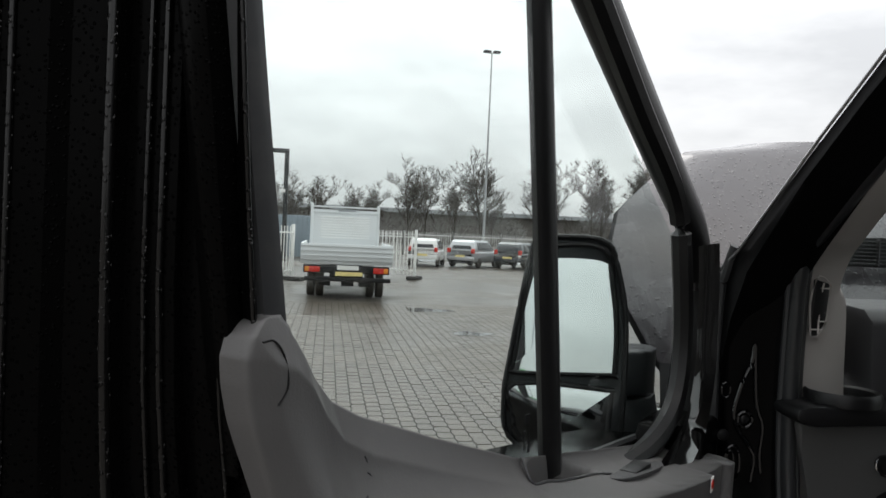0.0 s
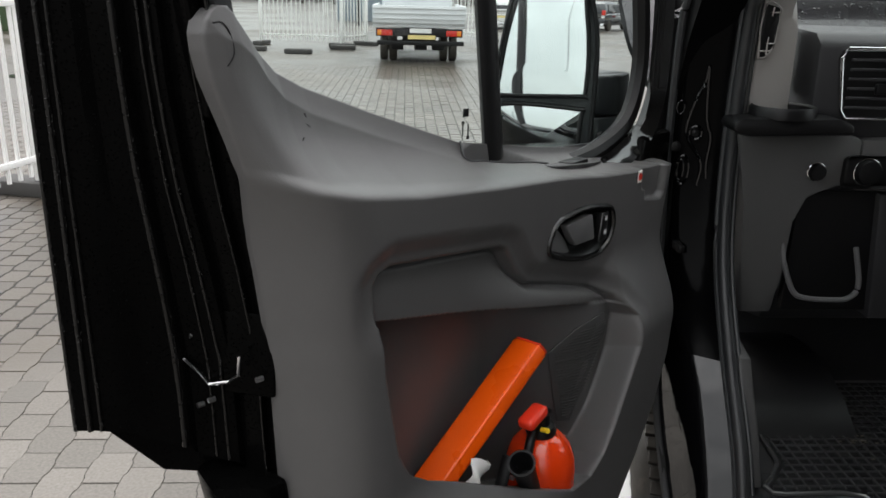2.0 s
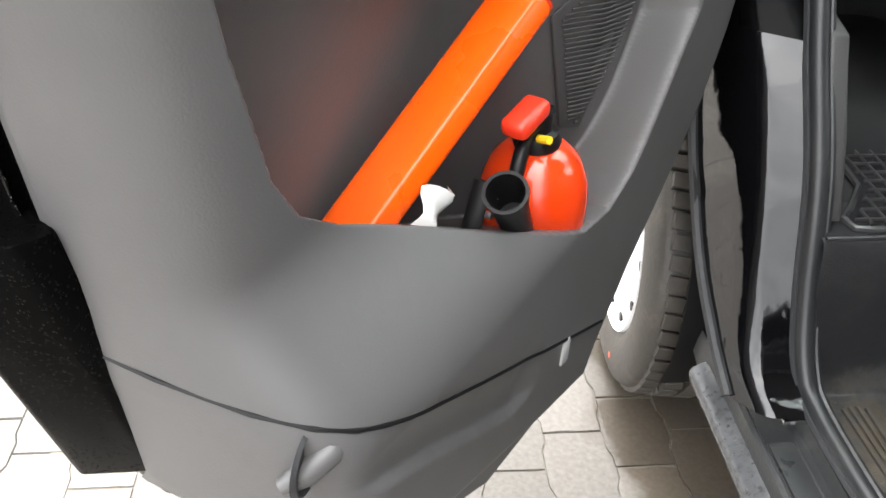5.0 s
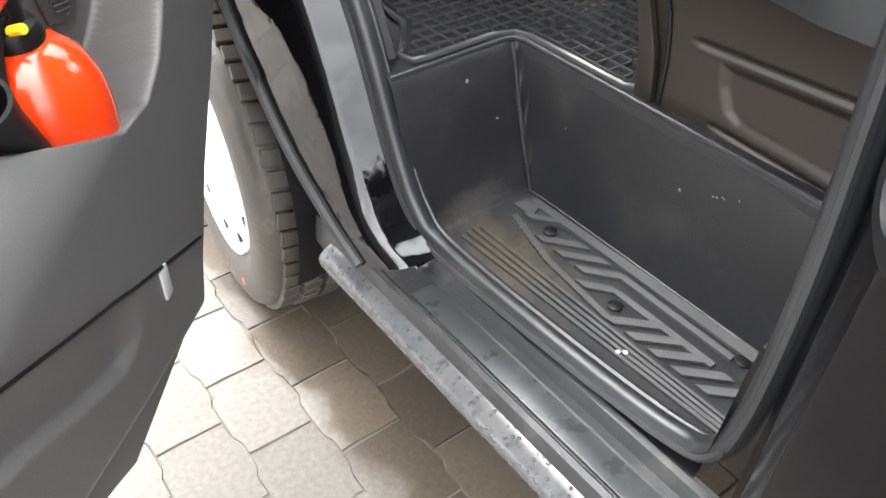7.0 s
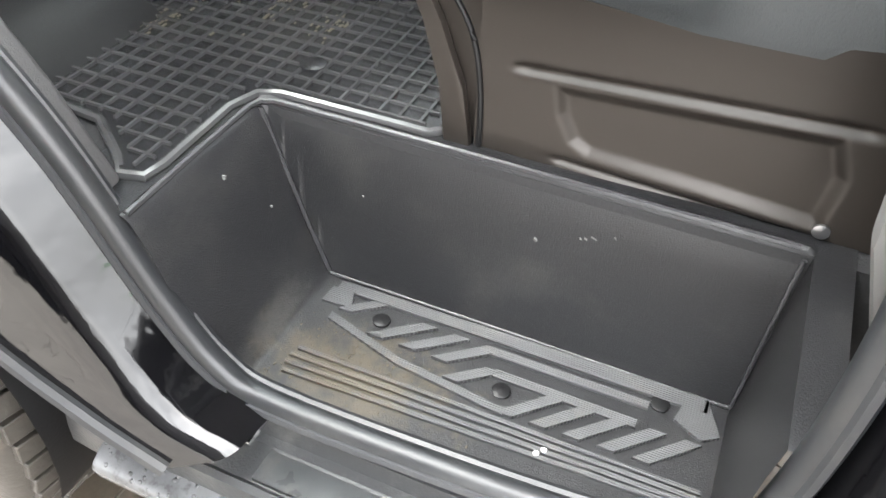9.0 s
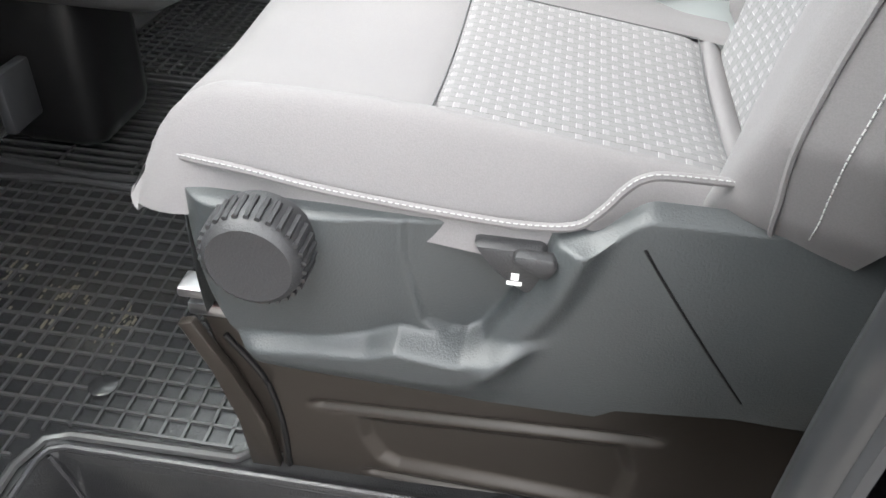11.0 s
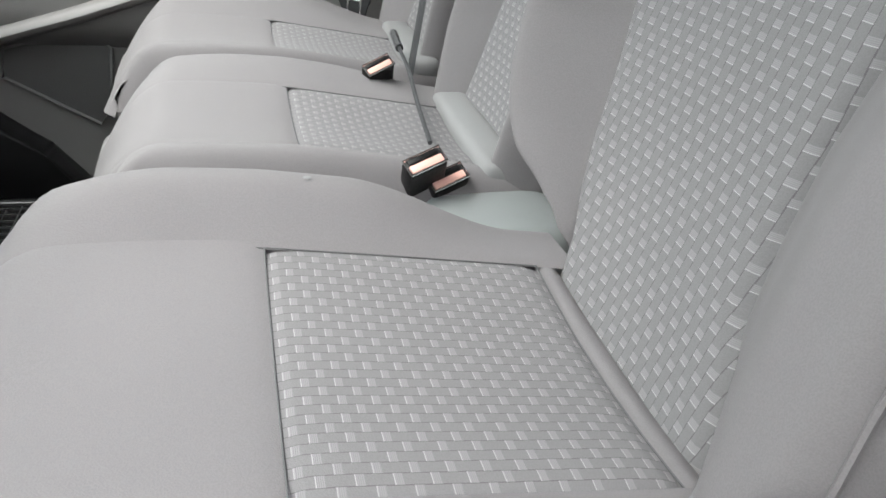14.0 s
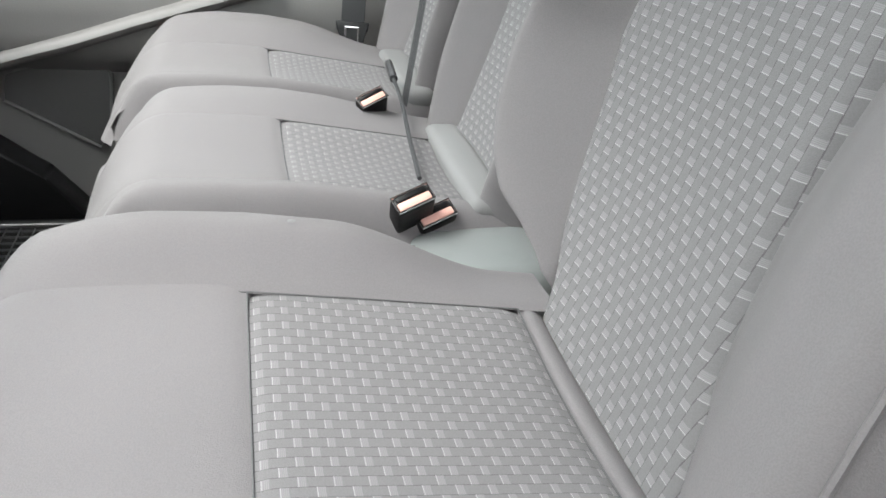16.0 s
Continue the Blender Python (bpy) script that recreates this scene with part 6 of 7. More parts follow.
def shield_x(y, z):
    x = 0.380 - 0.014 * math.sin(math.pi * min(1, max(0, (z - 0.94) / 0.24))) ** 0.8
    x += 0.055 * max(0, 1 - (y + 1.20) / 0.06) ** 2 if y < -1.14 else 0
    x += 0.05 * max(0, 1 - (-0.56 - y) / 0.05) ** 2
    # the face turns in towards the lever pouch, above a rounded ledge
    crease = lerp_at(y, CREASE)
    above = step01(crease - 0.010, crease + 0.006, z)
    if y > -0.90:
        x += 0.010 * step01(-0.69, -0.755, y) * above * step01(-0.90, -0.86, y)
        x -= 0.017 * (1 - above) * step01(-0.60, -0.64, y) * step01(-0.885, -0.80, y) * step01(0.94, 0.985, z)
    x += (0.004 + 0.018 * step01(-0.765, -0.85, y)) * step01(-0.001, 0.006, inside(POUCH, y, z))
    if y < -0.815:
        x -= 0.010 * math.exp(-((inside(POUCH, y, z) + 0.018) / 0.013) ** 2) * step01(-0.815, -0.84, y)
    return x


def shield(s, t):
    y = -0.56 - 0.64 * s
    zs = [z for (ya, za), (yb, zb) in zip(SHIELD_OUT[1:12], SHIELD_OUT[2:12]) if yb <= y <= ya for z in [za + (zb - za) * (y - ya) / (yb - ya) if yb != ya else za]]
    lo = zs[0] if zs else (1.15 if y > -0.565 else 0.97)
    hi = 1.132 + 0.030 * step01(-0.90, -0.95, y)
    z = lo + (hi - lo) * min(1, max(0, (t - 0.06) / 0.86))
    x = shield_x(y, z)
    if t < 0.06:
        x += 0.035
    if t > 0.92:
        x, z = x + (0.06 - 0.045 * step01(-0.86, -0.92, y)) * (t - 0.92) / 0.08, z + 0.010 * (t - 0.92) / 0.08
    return Vector((x, y, z))


part("side_shield", sheet(220, 90, shield), SHIELD, driver, "blue-grey plastic side shield", angle=55)
part("shield_seam", tube([(shield_x(-0.945 - 0.107 * k / 8, 1.14 - 0.144 * k / 8) + 0.0002, -0.945 - 0.107 * k / 8, 1.14 - 0.144 * k / 8) for k in range(9)], 0.0014, 6), BLACK_PLASTIC, driver)
KNOB_AT = Matrix.Translation((0.352, -0.652, 1.110)) @ Matrix.Rotation(radians(-90), 4, "Y")
knob = part("tilt_knob", lathe([(0.041, -0.02), (0.042, 0.010), (0.039, 0.020), (0.034, 0.024), (0.0, 0.022)], 40, KNOB_AT), DARK, driver, "ribbed black tilt knob")
for k in range(30):
    a = 2 * math.pi * k / 30
    part("knob_rib", tube([KNOB_AT @ Vector((0.0425 * math.cos(a), 0.0425 * math.sin(a), -0.01)), KNOB_AT @ Vector((0.0415 * math.cos(a), 0.0415 * math.sin(a), 0.017))], 0.0024, 5), DARK, knob)
lever = part("height_lever", prism([(-0.815, 1.124), (-0.836, 1.098), (-0.864, 1.078), (-0.878, 1.104), (-0.874, 1.124)], lambda p, k: (0.372 + 0.022 * k, p[0], p[1]), bevel=0.006), DARK, driver, "dark height lever")
part("lever_blade", prism([(-0.848, 1.118), (-0.876, 1.104), (-0.884, 1.116), (-0.880, 1.126), (-0.850, 1.126)], lambda p, k: (0.362 + 0.014 * k, p[0], p[1]), bevel=0.004), DARK, driver)
part("lever_mark", box((0.3706, -0.858, 1.091), (0.3718, -0.846, 1.094)), LABEL_INK, driver, smooth=False)
part("lever_mark", box((0.3706, -0.855, 1.096), (0.3718, -0.849, 1.102)), LABEL_INK, driver, smooth=False)

# seat box
seat_box = thing("seat_box", "bronze-black pressed metal seat box standing on the cab floor", "seat base")
BOX_SIDE = [(-0.590, 0.722), (-0.585, 0.80), (-0.565, 0.87), (-0.535, 0.93), (-0.60, 0.985), (-1.30, 0.985), (-1.30, 0.722)]
part("box_body", prism(BOX_SIDE, lambda p, k: (0.448 + 0.348 * k, p[0], p[1]), bevel=0.008), BRONZE, seat_box)
part("box_flange", prism([(-0.578, 0.724), (-0.573, 0.80), (-0.553, 0.872), (-0.522, 0.935), (-0.538, 0.94), (-0.572, 0.872), (-0.600, 0.80), (-0.612, 0.724)], lambda p, k: (0.428 + 0.012 * k, p[0], p[1]), bevel=0.002), BRONZE, seat_box)
PRESS = [(-0.703, 0.826), (-0.987, 0.843), (-1.004, 0.800), (-0.998, 0.734), (-0.885, 0.742), (-0.748, 0.748), (-0.726, 0.760), (-0.709, 0.792)]


def pressed_side(s, t):
    y, z = -0.615 - 0.685 * s, 0.724 + 0.262 * t
    x = 0.4345 + 0.008 * step01(-0.004, 0.014, inside(PRESS, y, z))
    ends = step01(-0.645, -0.67, y) * step01(-1.03, -1.0, y)
    x += 0.007 * math.exp(-((z - 0.836 - 0.055 * (-0.653 - y)) / 0.006) ** 2) * ends
    x += 0.006 * math.exp(-((z - 0.734 + 0.045 * (-0.716 - y)) / 0.005) ** 2) * step01(-0.70, -0.725, y) * step01(-1.02, -0.99, y)
    return Vector((x, y, z))


part("pressed_side", sheet(260, 130, pressed_side), BRONZE, seat_box, "bronze-black pressed steel side", angle=60)
# black tube laid beside the flange as the shade in its groove
part("side_groove", tube(curve([(0.4335, -0.570, 0.925), (0.4335, -0.605, 0.868), (0.4335, -0.619, 0.804), (0.4335, -0.622, 0.726)], 6), 0.0035, 8), BLACK_PLASTIC, seat_box)
part("box_bolt", lathe([(0.009, 0), (0.009, 0.003), (0.005, 0.004), (0, 0.004)], 14, Matrix.Translation((0.4335, -1.000, 0.737)) @ Matrix.Rotation(radians(-90), 4, "Y")), STEEL, seat_box)
part("rail", box((0.440, -0.57, 0.961), (0.47, -0.522, 0.973), 0.003), STEEL, seat_box, "bright steel seat rail end")
part("rail", box((0.445, -0.57, 0.935), (0.48, -0.528, 0.950), 0.002), STEEL, seat_box)

# belt buckles beside the driver's seat
def buckle(name, label, at, wide, up, size=1.0):
    """A belt buckle whose slotted end looks along up, its long side along wide."""
    z = Vector(up).normalized()
    x = (Vector(wide) - z * Vector(wide).dot(z)).normalized()
    y = z.cross(x)
    m = Matrix(((x.x, y.x, z.x, at[0]), (x.y, y.y, z.y, at[1]), (x.z, y.z, z.z, at[2]), (0, 0, 0, 1))) @ Matrix.Scale(size, 4)
    b = thing(name, label, "seat belt", m)
    part("buckle_body", box((-0.025, -0.012, -0.080), (0.025, 0.012, -0.001), 0.005), BLACK_PLASTIC, b)
    part("release_button", box((-0.021, -0.009, -0.004), (0.021, 0.001, 0.0022), 0.002), BUTTON, b, "faded red release button")
    part("end_frame", tube([(-0.0235, -0.0105, 0.0005), (0.0235, -0.0105, 0.0005), (0.0235, 0.0105, 0.0005), (-0.0235, 0.0105, 0.0005)], 0.0017, 6, closed=True), CHROME, b)
    part("slot", box((-0.019, 0.003, -0.002), (0.019, 0.0085, 0.0012), 0.001), BLACK_PLASTIC, b)
    part("stalk", tube([(0, 0, -0.078), (0.0, 0.004, -0.16)], 0.012, 8), BELT, b)
    return b


BUTTON = material("worn_red_button", (0.70, 0.40, 0.34), 0.45)
buckle("belt_buckle", "black seat belt buckle with faded red button beside the seat", (0.945, -0.957, 1.178), (0.15, -0.85, 0.42), (-0.55, 0.10, 0.80))
buckle("belt_buckle", "black seat belt buckle with faded red button beside the seat", (0.962, -0.990, 1.150), (0.15, -0.85, 0.42), (-0.55, 0.10, 0.80))

# ---- double passenger bench ----
bench = thing("passenger_bench", "grey cloth double passenger bench with patterned inserts", "bench seat")
cushion_parts(bench, 0.935, 1.368, 1.008, 1.222, -0.566, -0.822, -1.045, 1.178, 0.004, 0.012)
cushion_parts(bench, 1.378, 1.815, 1.430, 1.612, -0.548, -0.820, -1.045, 1.176, 0.012, 0.024)
for near, i_near, i_far, far in ((0.925, 1.03, 1.25, 1.352), (1.400, 1.48, 1.69, 1.83)):
    backrest_parts(bench, ([(1.10, near + 0.03), (1.25, near), (1.8, near)], [(1.10, i_near), (1.8, i_near - 0.01)], [(1.10, i_far), (1.8, i_far + 0.01)], [(1.10, far - 0.03), (1.25, far), (1.8, far)]), -1.062, 1.10, 1.80, 0.050, 0.050)
part("bench_hem", tube(curve([(0.940, -1.02, 1.118), (0.938, -0.80, 1.114), (0.940, -0.68, 1.112), (0.952, -0.625, 1.110), (0.99, -0.592, 1.106)], 6), 0.003, 6), DARK, bench)
for x in (1.12, 1.56):
    part("fold_tray", box((x - 0.145, -1.095, 1.120), (x + 0.145, -1.038, 1.158), 0.014, 3), PALE, bench, "pale grey cloth roll")
part("bench_base", box((0.96, -1.30, 0.722), (1.82, -0.70, 1.04), 0.03), DARK, bench)
buckle("belt_buckle", "black seat belt buckle with a faded red button on the bench", (1.292, -0.962, 1.186), (0.2, -0.8, 0.45), (-0.60, 0.10, 0.78), 0.95)
tongue = thing("belt_tongue", "steel seat belt tongue hanging by the far pillar", "seat belt", Matrix.Translation((1.80, -1.0, 1.185)) @ Matrix.Rotation(radians(75), 4, "Z") @ Matrix.Rotation(radians(12), 4, "X"))
part("tongue_cover", prism([(-0.035, 0.0), (0.035, 0.0), (0.032, -0.018), (0.022, -0.030), (0.022, -0.085), (-0.022, -0.085), (-0.022, -0.030), (-0.032, -0.018)], lambda p, k: (p[0], -0.008 + 0.016 * k, p[1]), bevel=0.003), BLACK_PLASTIC, tongue)
part("tongue_plate", tube([(-0.013, 0.011, -0.012), (0.013, 0.011, -0.012), (0.013, 0.011, -0.050), (-0.013, 0.011, -0.050)], 0.0035, 6, closed=True), CHROME, tongue, "bright steel tongue")
part("belt_strap", box((-0.024, -0.002, 0.0), (0.024, 0.002, 0.75), 0.001), BELT, tongue)
belt = thing("seat_belt", "dark grey seat belt running down the bench backrest", "seat belt")
part("webbing", tube([(1.40, -1.17, 1.80), (1.385, -1.055, 1.35), (1.375, -1.030, 1.15)], 0.022, 8, flat=0.08, up=(0, 1, 0)), BELT, belt)
cord = thing("pull_cord", "thin black pull cord lying on the middle seat", "cord")
part("cord", tube(curve([(1.40, -1.015, 1.183), (1.29, -1.008, 1.180), (1.17, -0.996, 1.172), (1.03, -0.983, 1.166)], 6), 0.0032, 6), BELT, cord)
part("cord_grip", tube([(1.40, -1.015, 1.183), (1.47, -1.018, 1.190)], 0.007, 8), DARK, cord)
GAP = material("pale_gap_plastic", (0.20, 0.212, 0.212), 0.42, vary=0.08, dirt=0.2, dirt_color=(0.12, 0.12, 0.115), dirt_scale=20)
part("side_gap_trim", box((0.846, -1.13, 1.03), (0.990, -0.955, 1.128), 0.026, 4), GAP, driver, "pale grey plastic between the seats")


# ---- the yard: ground, paving ----
def paving_material(name, far):
    m = bpy.data.materials.new(name)
    m.use_nodes = True
    n, l = m.node_tree.nodes, m.node_tree.links
    b = n["Principled BSDF"]
    co = n.new("ShaderNodeTexCoord")
    info = n.new("ShaderNodeNewGeometry")
    big, fine = n.new("ShaderNodeTexNoise"), n.new("ShaderNodeTexNoise")
    big.inputs["Scale"].default_value, big.inputs["Detail"].default_value = 0.22, 6.0
    fine.inputs["Scale"].default_value, fine.inputs["Detail"].default_value = 85.0, 8.0
    for t in (big, fine):
        l.new(info.outputs["Position"], t.inputs["Vector"])
    grain = n.new("ShaderNodeMix")
    grain.data_type = "RGBA"
    grain.inputs[6].default_value, grain.inputs[7].default_value = (0.100, 0.092, 0.082, 1), (0.232, 0.213, 0.190, 1)
    l.new(fine.outputs[0], grain.inputs[0])
    col = grain.outputs[2]
    if far:
        br = n.new("ShaderNodeTexBrick")
        br.offset = 0.5
        br.inputs["Scale"].default_value = 1.0
        br.inputs["Brick Width"].default_value, br.inputs["Row Height"].default_value = 0.2, 0.155
        br.inputs["Mortar Size"].default_value = 0.011
        br.inputs["Color1"].default_value, br.inputs["Color2"].default_value = (1, 1, 1, 1), (0.8, 0.8, 0.8, 1)
        br.inputs["Mortar"].default_value = (0.16, 0.15, 0.14, 1)
        mp = n.new("ShaderNodeMapping")
        mp.inputs["Rotation"].default_value = (0, 0, radians(90))
        l.new(info.outputs["Position"], mp.inputs["Vector"])
        l.new(mp.outputs[0], br.inputs["Vector"])
        mul = n.new("ShaderNodeMix")
        mul.data_type, mul.blend_type = "RGBA", "MULTIPLY"
        mul.inputs[0].default_value = 1.0
        l.new(col, mul.inputs[6])
        l.new(br.outputs[0], mul.inputs[7])
        col = mul.outputs[2]
    else:
        rnd = n.new("ShaderNodeObjectInfo")
        isl = n.new("ShaderNodeMath")
        isl.operation = "ADD"
        l.new(info.outputs["Random Per Island"], isl.inputs[0])
        l.new(rnd.outputs["Random"], isl.inputs[1])
        fr = n.new("ShaderNodeMath")
        fr.operation = "FRACT"
        l.new(isl.outputs[0], fr.inputs[0])
        rm = n.new("ShaderNodeMapRange")
        rm.inputs["To Min"].default_value, rm.inputs["To Max"].default_value = 0.74, 1.10
        l.new(fr.outputs[0], rm.inputs["Value"])
        mul = n.new("ShaderNodeMix")
        mul.data_type, mul.blend_type = "RGBA", "MULTIPLY"
        mul.inputs[0].default_value = 1.0
        l.new(col, mul.inputs[6])
        l.new(rm.outputs[0], mul.inputs[7])
        col = mul.outputs[2]
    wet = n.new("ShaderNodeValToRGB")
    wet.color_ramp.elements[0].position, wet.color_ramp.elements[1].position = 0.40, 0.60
    # the wet mask is lowered up to y 0.6 and raised slightly beyond 2.4
    where, near_cut, less = n.new("ShaderNodeSeparateXYZ"), n.new("ShaderNodeMapRange"), n.new("ShaderNodeMath")
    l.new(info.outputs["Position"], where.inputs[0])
    l.new(where.outputs[1], near_cut.inputs["Value"])
    near_cut.inputs["From Min"].default_value, near_cut.inputs["From Max"].default_value = 0.6, 2.4
    near_cut.inputs["To Min"].default_value, near_cut.inputs["To Max"].default_value = 0.22, -0.09
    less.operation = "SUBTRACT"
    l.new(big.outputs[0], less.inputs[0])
    l.new(near_cut.outputs[0], less.inputs[1])
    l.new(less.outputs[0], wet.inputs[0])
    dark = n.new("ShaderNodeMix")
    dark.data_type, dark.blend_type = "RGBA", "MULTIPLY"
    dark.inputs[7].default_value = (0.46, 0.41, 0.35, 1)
    # a darker, browner and smoother strip along the van's side
    sep, side_strip = n.new("ShaderNodeSeparateXYZ"), n.new("ShaderNodeMapRange")
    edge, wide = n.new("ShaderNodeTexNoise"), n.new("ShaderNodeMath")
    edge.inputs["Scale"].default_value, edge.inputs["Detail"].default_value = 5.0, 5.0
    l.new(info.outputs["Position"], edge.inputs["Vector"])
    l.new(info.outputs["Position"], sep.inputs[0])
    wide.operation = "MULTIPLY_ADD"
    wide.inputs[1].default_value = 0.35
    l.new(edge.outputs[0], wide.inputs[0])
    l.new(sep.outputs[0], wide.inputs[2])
    side_strip.inputs["From Min"].default_value, side_strip.inputs["From Max"].default_value = 0.12, 0.20
    l.new(wide.outputs[0], side_strip.inputs["Value"])
    wet_or_strip, near_van = n.new("ShaderNodeMath"), n.new("ShaderNodeMath")
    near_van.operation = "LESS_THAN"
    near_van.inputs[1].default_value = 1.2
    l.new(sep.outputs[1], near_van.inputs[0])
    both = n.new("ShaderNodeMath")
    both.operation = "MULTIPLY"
    l.new(side_strip.outputs[0], both.inputs[0])
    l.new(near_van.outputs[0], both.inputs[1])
    wet_or_strip.operation = "MAXIMUM"
    l.new(wet.outputs[0], wet_or_strip.inputs[0])
    l.new(both.outputs[0], wet_or_strip.inputs[1])
    wet = wet_or_strip
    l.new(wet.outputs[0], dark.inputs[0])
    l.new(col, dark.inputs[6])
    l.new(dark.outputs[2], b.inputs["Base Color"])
    rr = n.new("ShaderNodeMapRange")
    rr.inputs["To Min"].default_value, rr.inputs["To Max"].default_value = 0.82, 0.30
    l.new(wet.outputs[0], rr.inputs["Value"])
    l.new(rr.outputs[0], b.inputs["Roughness"])
    bp = n.new("ShaderNodeBump")
    bp.inputs["Strength"].default_value, bp.inputs["Distance"].default_value = 0.5, 0.0025
    l.new(fine.outputs[0], bp.inputs["Height"])
    l.new(bp.outputs[0], b.inputs["Normal"])
    return m


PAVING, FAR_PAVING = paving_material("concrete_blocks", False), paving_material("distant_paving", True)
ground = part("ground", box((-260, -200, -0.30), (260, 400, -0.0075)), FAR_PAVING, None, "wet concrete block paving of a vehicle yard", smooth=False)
tagged(ground, category="ground", kind="structure")

# interlocking blocks, waisted in the middle so that the rows zigzag
BW, BL = 0.1465, 0.20
SHAPE = [(-0.0672, 0.002), (-0.0672, 0.030), (-0.0775, 0.055), (-0.0775, 0.145), (-0.0672, 0.170), (-0.0672, 0.198), (0.0685, 0.198), (0.0685, 0.155), (0.0788, 0.130), (0.0788, 0.070), (0.0685, 0.045), (0.0685, 0.002)]


def block_verts(x, y, z, gap=0.030, deep=0.008):
    cx, cy = -0.005, 0.1
    top = [(x + cx + (p - cx) * (1 - gap), y + cy + (q - cy) * (1 - 0.72 * gap), z) for p, q in SHAPE]
    low = [(x + cx + (p - cx) * 0.996, y + cy + (q - cy) * 0.997, z - deep) for p, q in SHAPE]
    foot = [(a, b, z - 0.02) for a, b, _ in low]
    return top + low + foot


def block_faces(o):
    fs = [tuple(range(o, o + 12))]
    for r in (0, 12):
        for k in range(12):
            fs.append((o + r + k, o + r + 12 + k, o + r + 12 + (k + 1) % 12, o + r + (k + 1) % 12))
    return fs


paving = thing("block_paving", "wet grey interlocking concrete paving blocks", "paving", kind="structure")
verts, faces, near = [], [], []
for i in range(-46, 30):
    for j in range(-18, 90):
        x = i * BW + 0.055
        y = j * BL + (0.1 if i % 2 else 0.0)
        if not (-0.075 * y - 6.0 < x < 2.0 + 0.14 * max(0, y)):
            continue
        rnd = random.Random(i * 1000 + j)
        if -1.05 < x < 0.25 and -0.75 < y < 0.62:
            near.append((x, y, rnd.uniform(-0.0008, 0.0008)))
        else:
            o = len(verts)
            verts += block_verts(x, y, rnd.uniform(-0.003, 0.001), *((0.024, 0.006) if y < 2 else (0.105, 0.014)))
            faces += block_faces(o)
me = bpy.data.meshes.new("paving_rest")
me.from_pydata(verts, [], faces)
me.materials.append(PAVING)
rest = new("paving_rest", me)
rest.parent = paving
tagged(rest, kind="stuff")


def worn_block(name, seed):
    """One block with crumbled, wavering edges and a slightly dished top."""
    r = random.Random(seed)
    ring = []
    for k in range(12):
        a, b = SHAPE[k], SHAPE[(k + 1) % 12]
        steps = 3 if abs(a[0] - b[0]) + abs(a[1] - b[1]) > 0.06 else 1
        ring += [(a[0] + (b[0] - a[0]) * s / steps, a[1] + (b[1] - a[1]) * s / steps) for s in range(steps)]
    n = len(ring)
    wear = [r.uniform(0.986, 0.997) if r.random() < 0.8 else r.uniform(0.945, 0.985) for _ in ring]
    cx, cy = -0.005, 0.1
    top = [(cx + (p - cx) * w * 0.992, cy + (q - cy) * w * 0.994, r.uniform(-0.001, 0.0)) for (p, q), w in zip(ring, wear)]
    low = [(cx + (p - cx) * (w + 1) / 2 * 0.999, cy + (q - cy) * (w + 1) / 2 * 0.999, -0.0042 - r.uniform(0, 0.002)) for (p, q), w in zip(ring, wear)]
    foot = [(p, q, -0.022) for p, q in ring]
    fs = [tuple(range(n))]
    for o in (0, n):
        fs += [(o + k, o + n + k, o + n + (k + 1) % n, o + (k + 1) % n) for k in range(n)]
    mesh = bpy.data.meshes.new(name)
    mesh.from_pydata(top + low + foot, [], fs)
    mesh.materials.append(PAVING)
    return mesh


SAND = material("joint_sand", (0.155, 0.140, 0.118), 0.9, vary=0.4, bump=0.8, bump_scale=160)
part("joint_sand", box((-1.25, -0.95, -0.05), (0.45, 0.85, -0.0050)), SAND, paving, smooth=False)
BED = material("wet_joint_grit", (0.022, 0.021, 0.019), 0.8, vary=0.4, bump=0.5, bump_scale=120)
part("joint_bed", slab([(-5.7, -3.3), (1.8, -3.3), (1.8, 0.0), (4.2, 17.5), (-7.0, 17.5)], -0.06, -0.0056), BED, paving, smooth=False)
BLOCKS = [worn_block("paving_block", 40 + k) for k in range(9)]
for k, (x, y, z) in enumerate(near):
    ob = new("paving_block", BLOCKS[(k * 7 + k // 5) % 9])
    ob.rotation_euler = (math.sin(k * 2.3) * 0.004, math.cos(k * 1.7) * 0.005, math.sin(k * 3.1) * 0.008)
    ob.parent = paving
    ob.location = (x, y, z)

WATER = material("puddle_water", (0.04, 0.04, 0.04), 0.04, vary=0.1, rough_vary=0.02)
for x, y, a, b in ((1.55, 16.6, 0.55, 0.42), (1.85, 12.6, 0.36, 0.30), (-6.5, 14.0, 1.6, 1.0)):
    bm = bmesh.new()
    ring = [bm.verts.new((x + a * (1 + 0.25 * math.sin(3 * t + x)) * math.cos(t), y + b * (1 + 0.2 * math.sin(5 * t)) * math.sin(t), 0.004)) for t in [2 * math.pi * k / 28 for k in range(28)]]
    bm.faces.new(ring)
    tagged(part("puddle", bm, WATER, None, "shallow rain puddle on the paving", smooth=False), category="puddle", kind="structure")

# ---- white steel fences on rubber feet ----
FOOT = material("fence_foot", (0.05, 0.048, 0.046), 0.8, vary=0.2, bump=0.4, bump_scale=80)


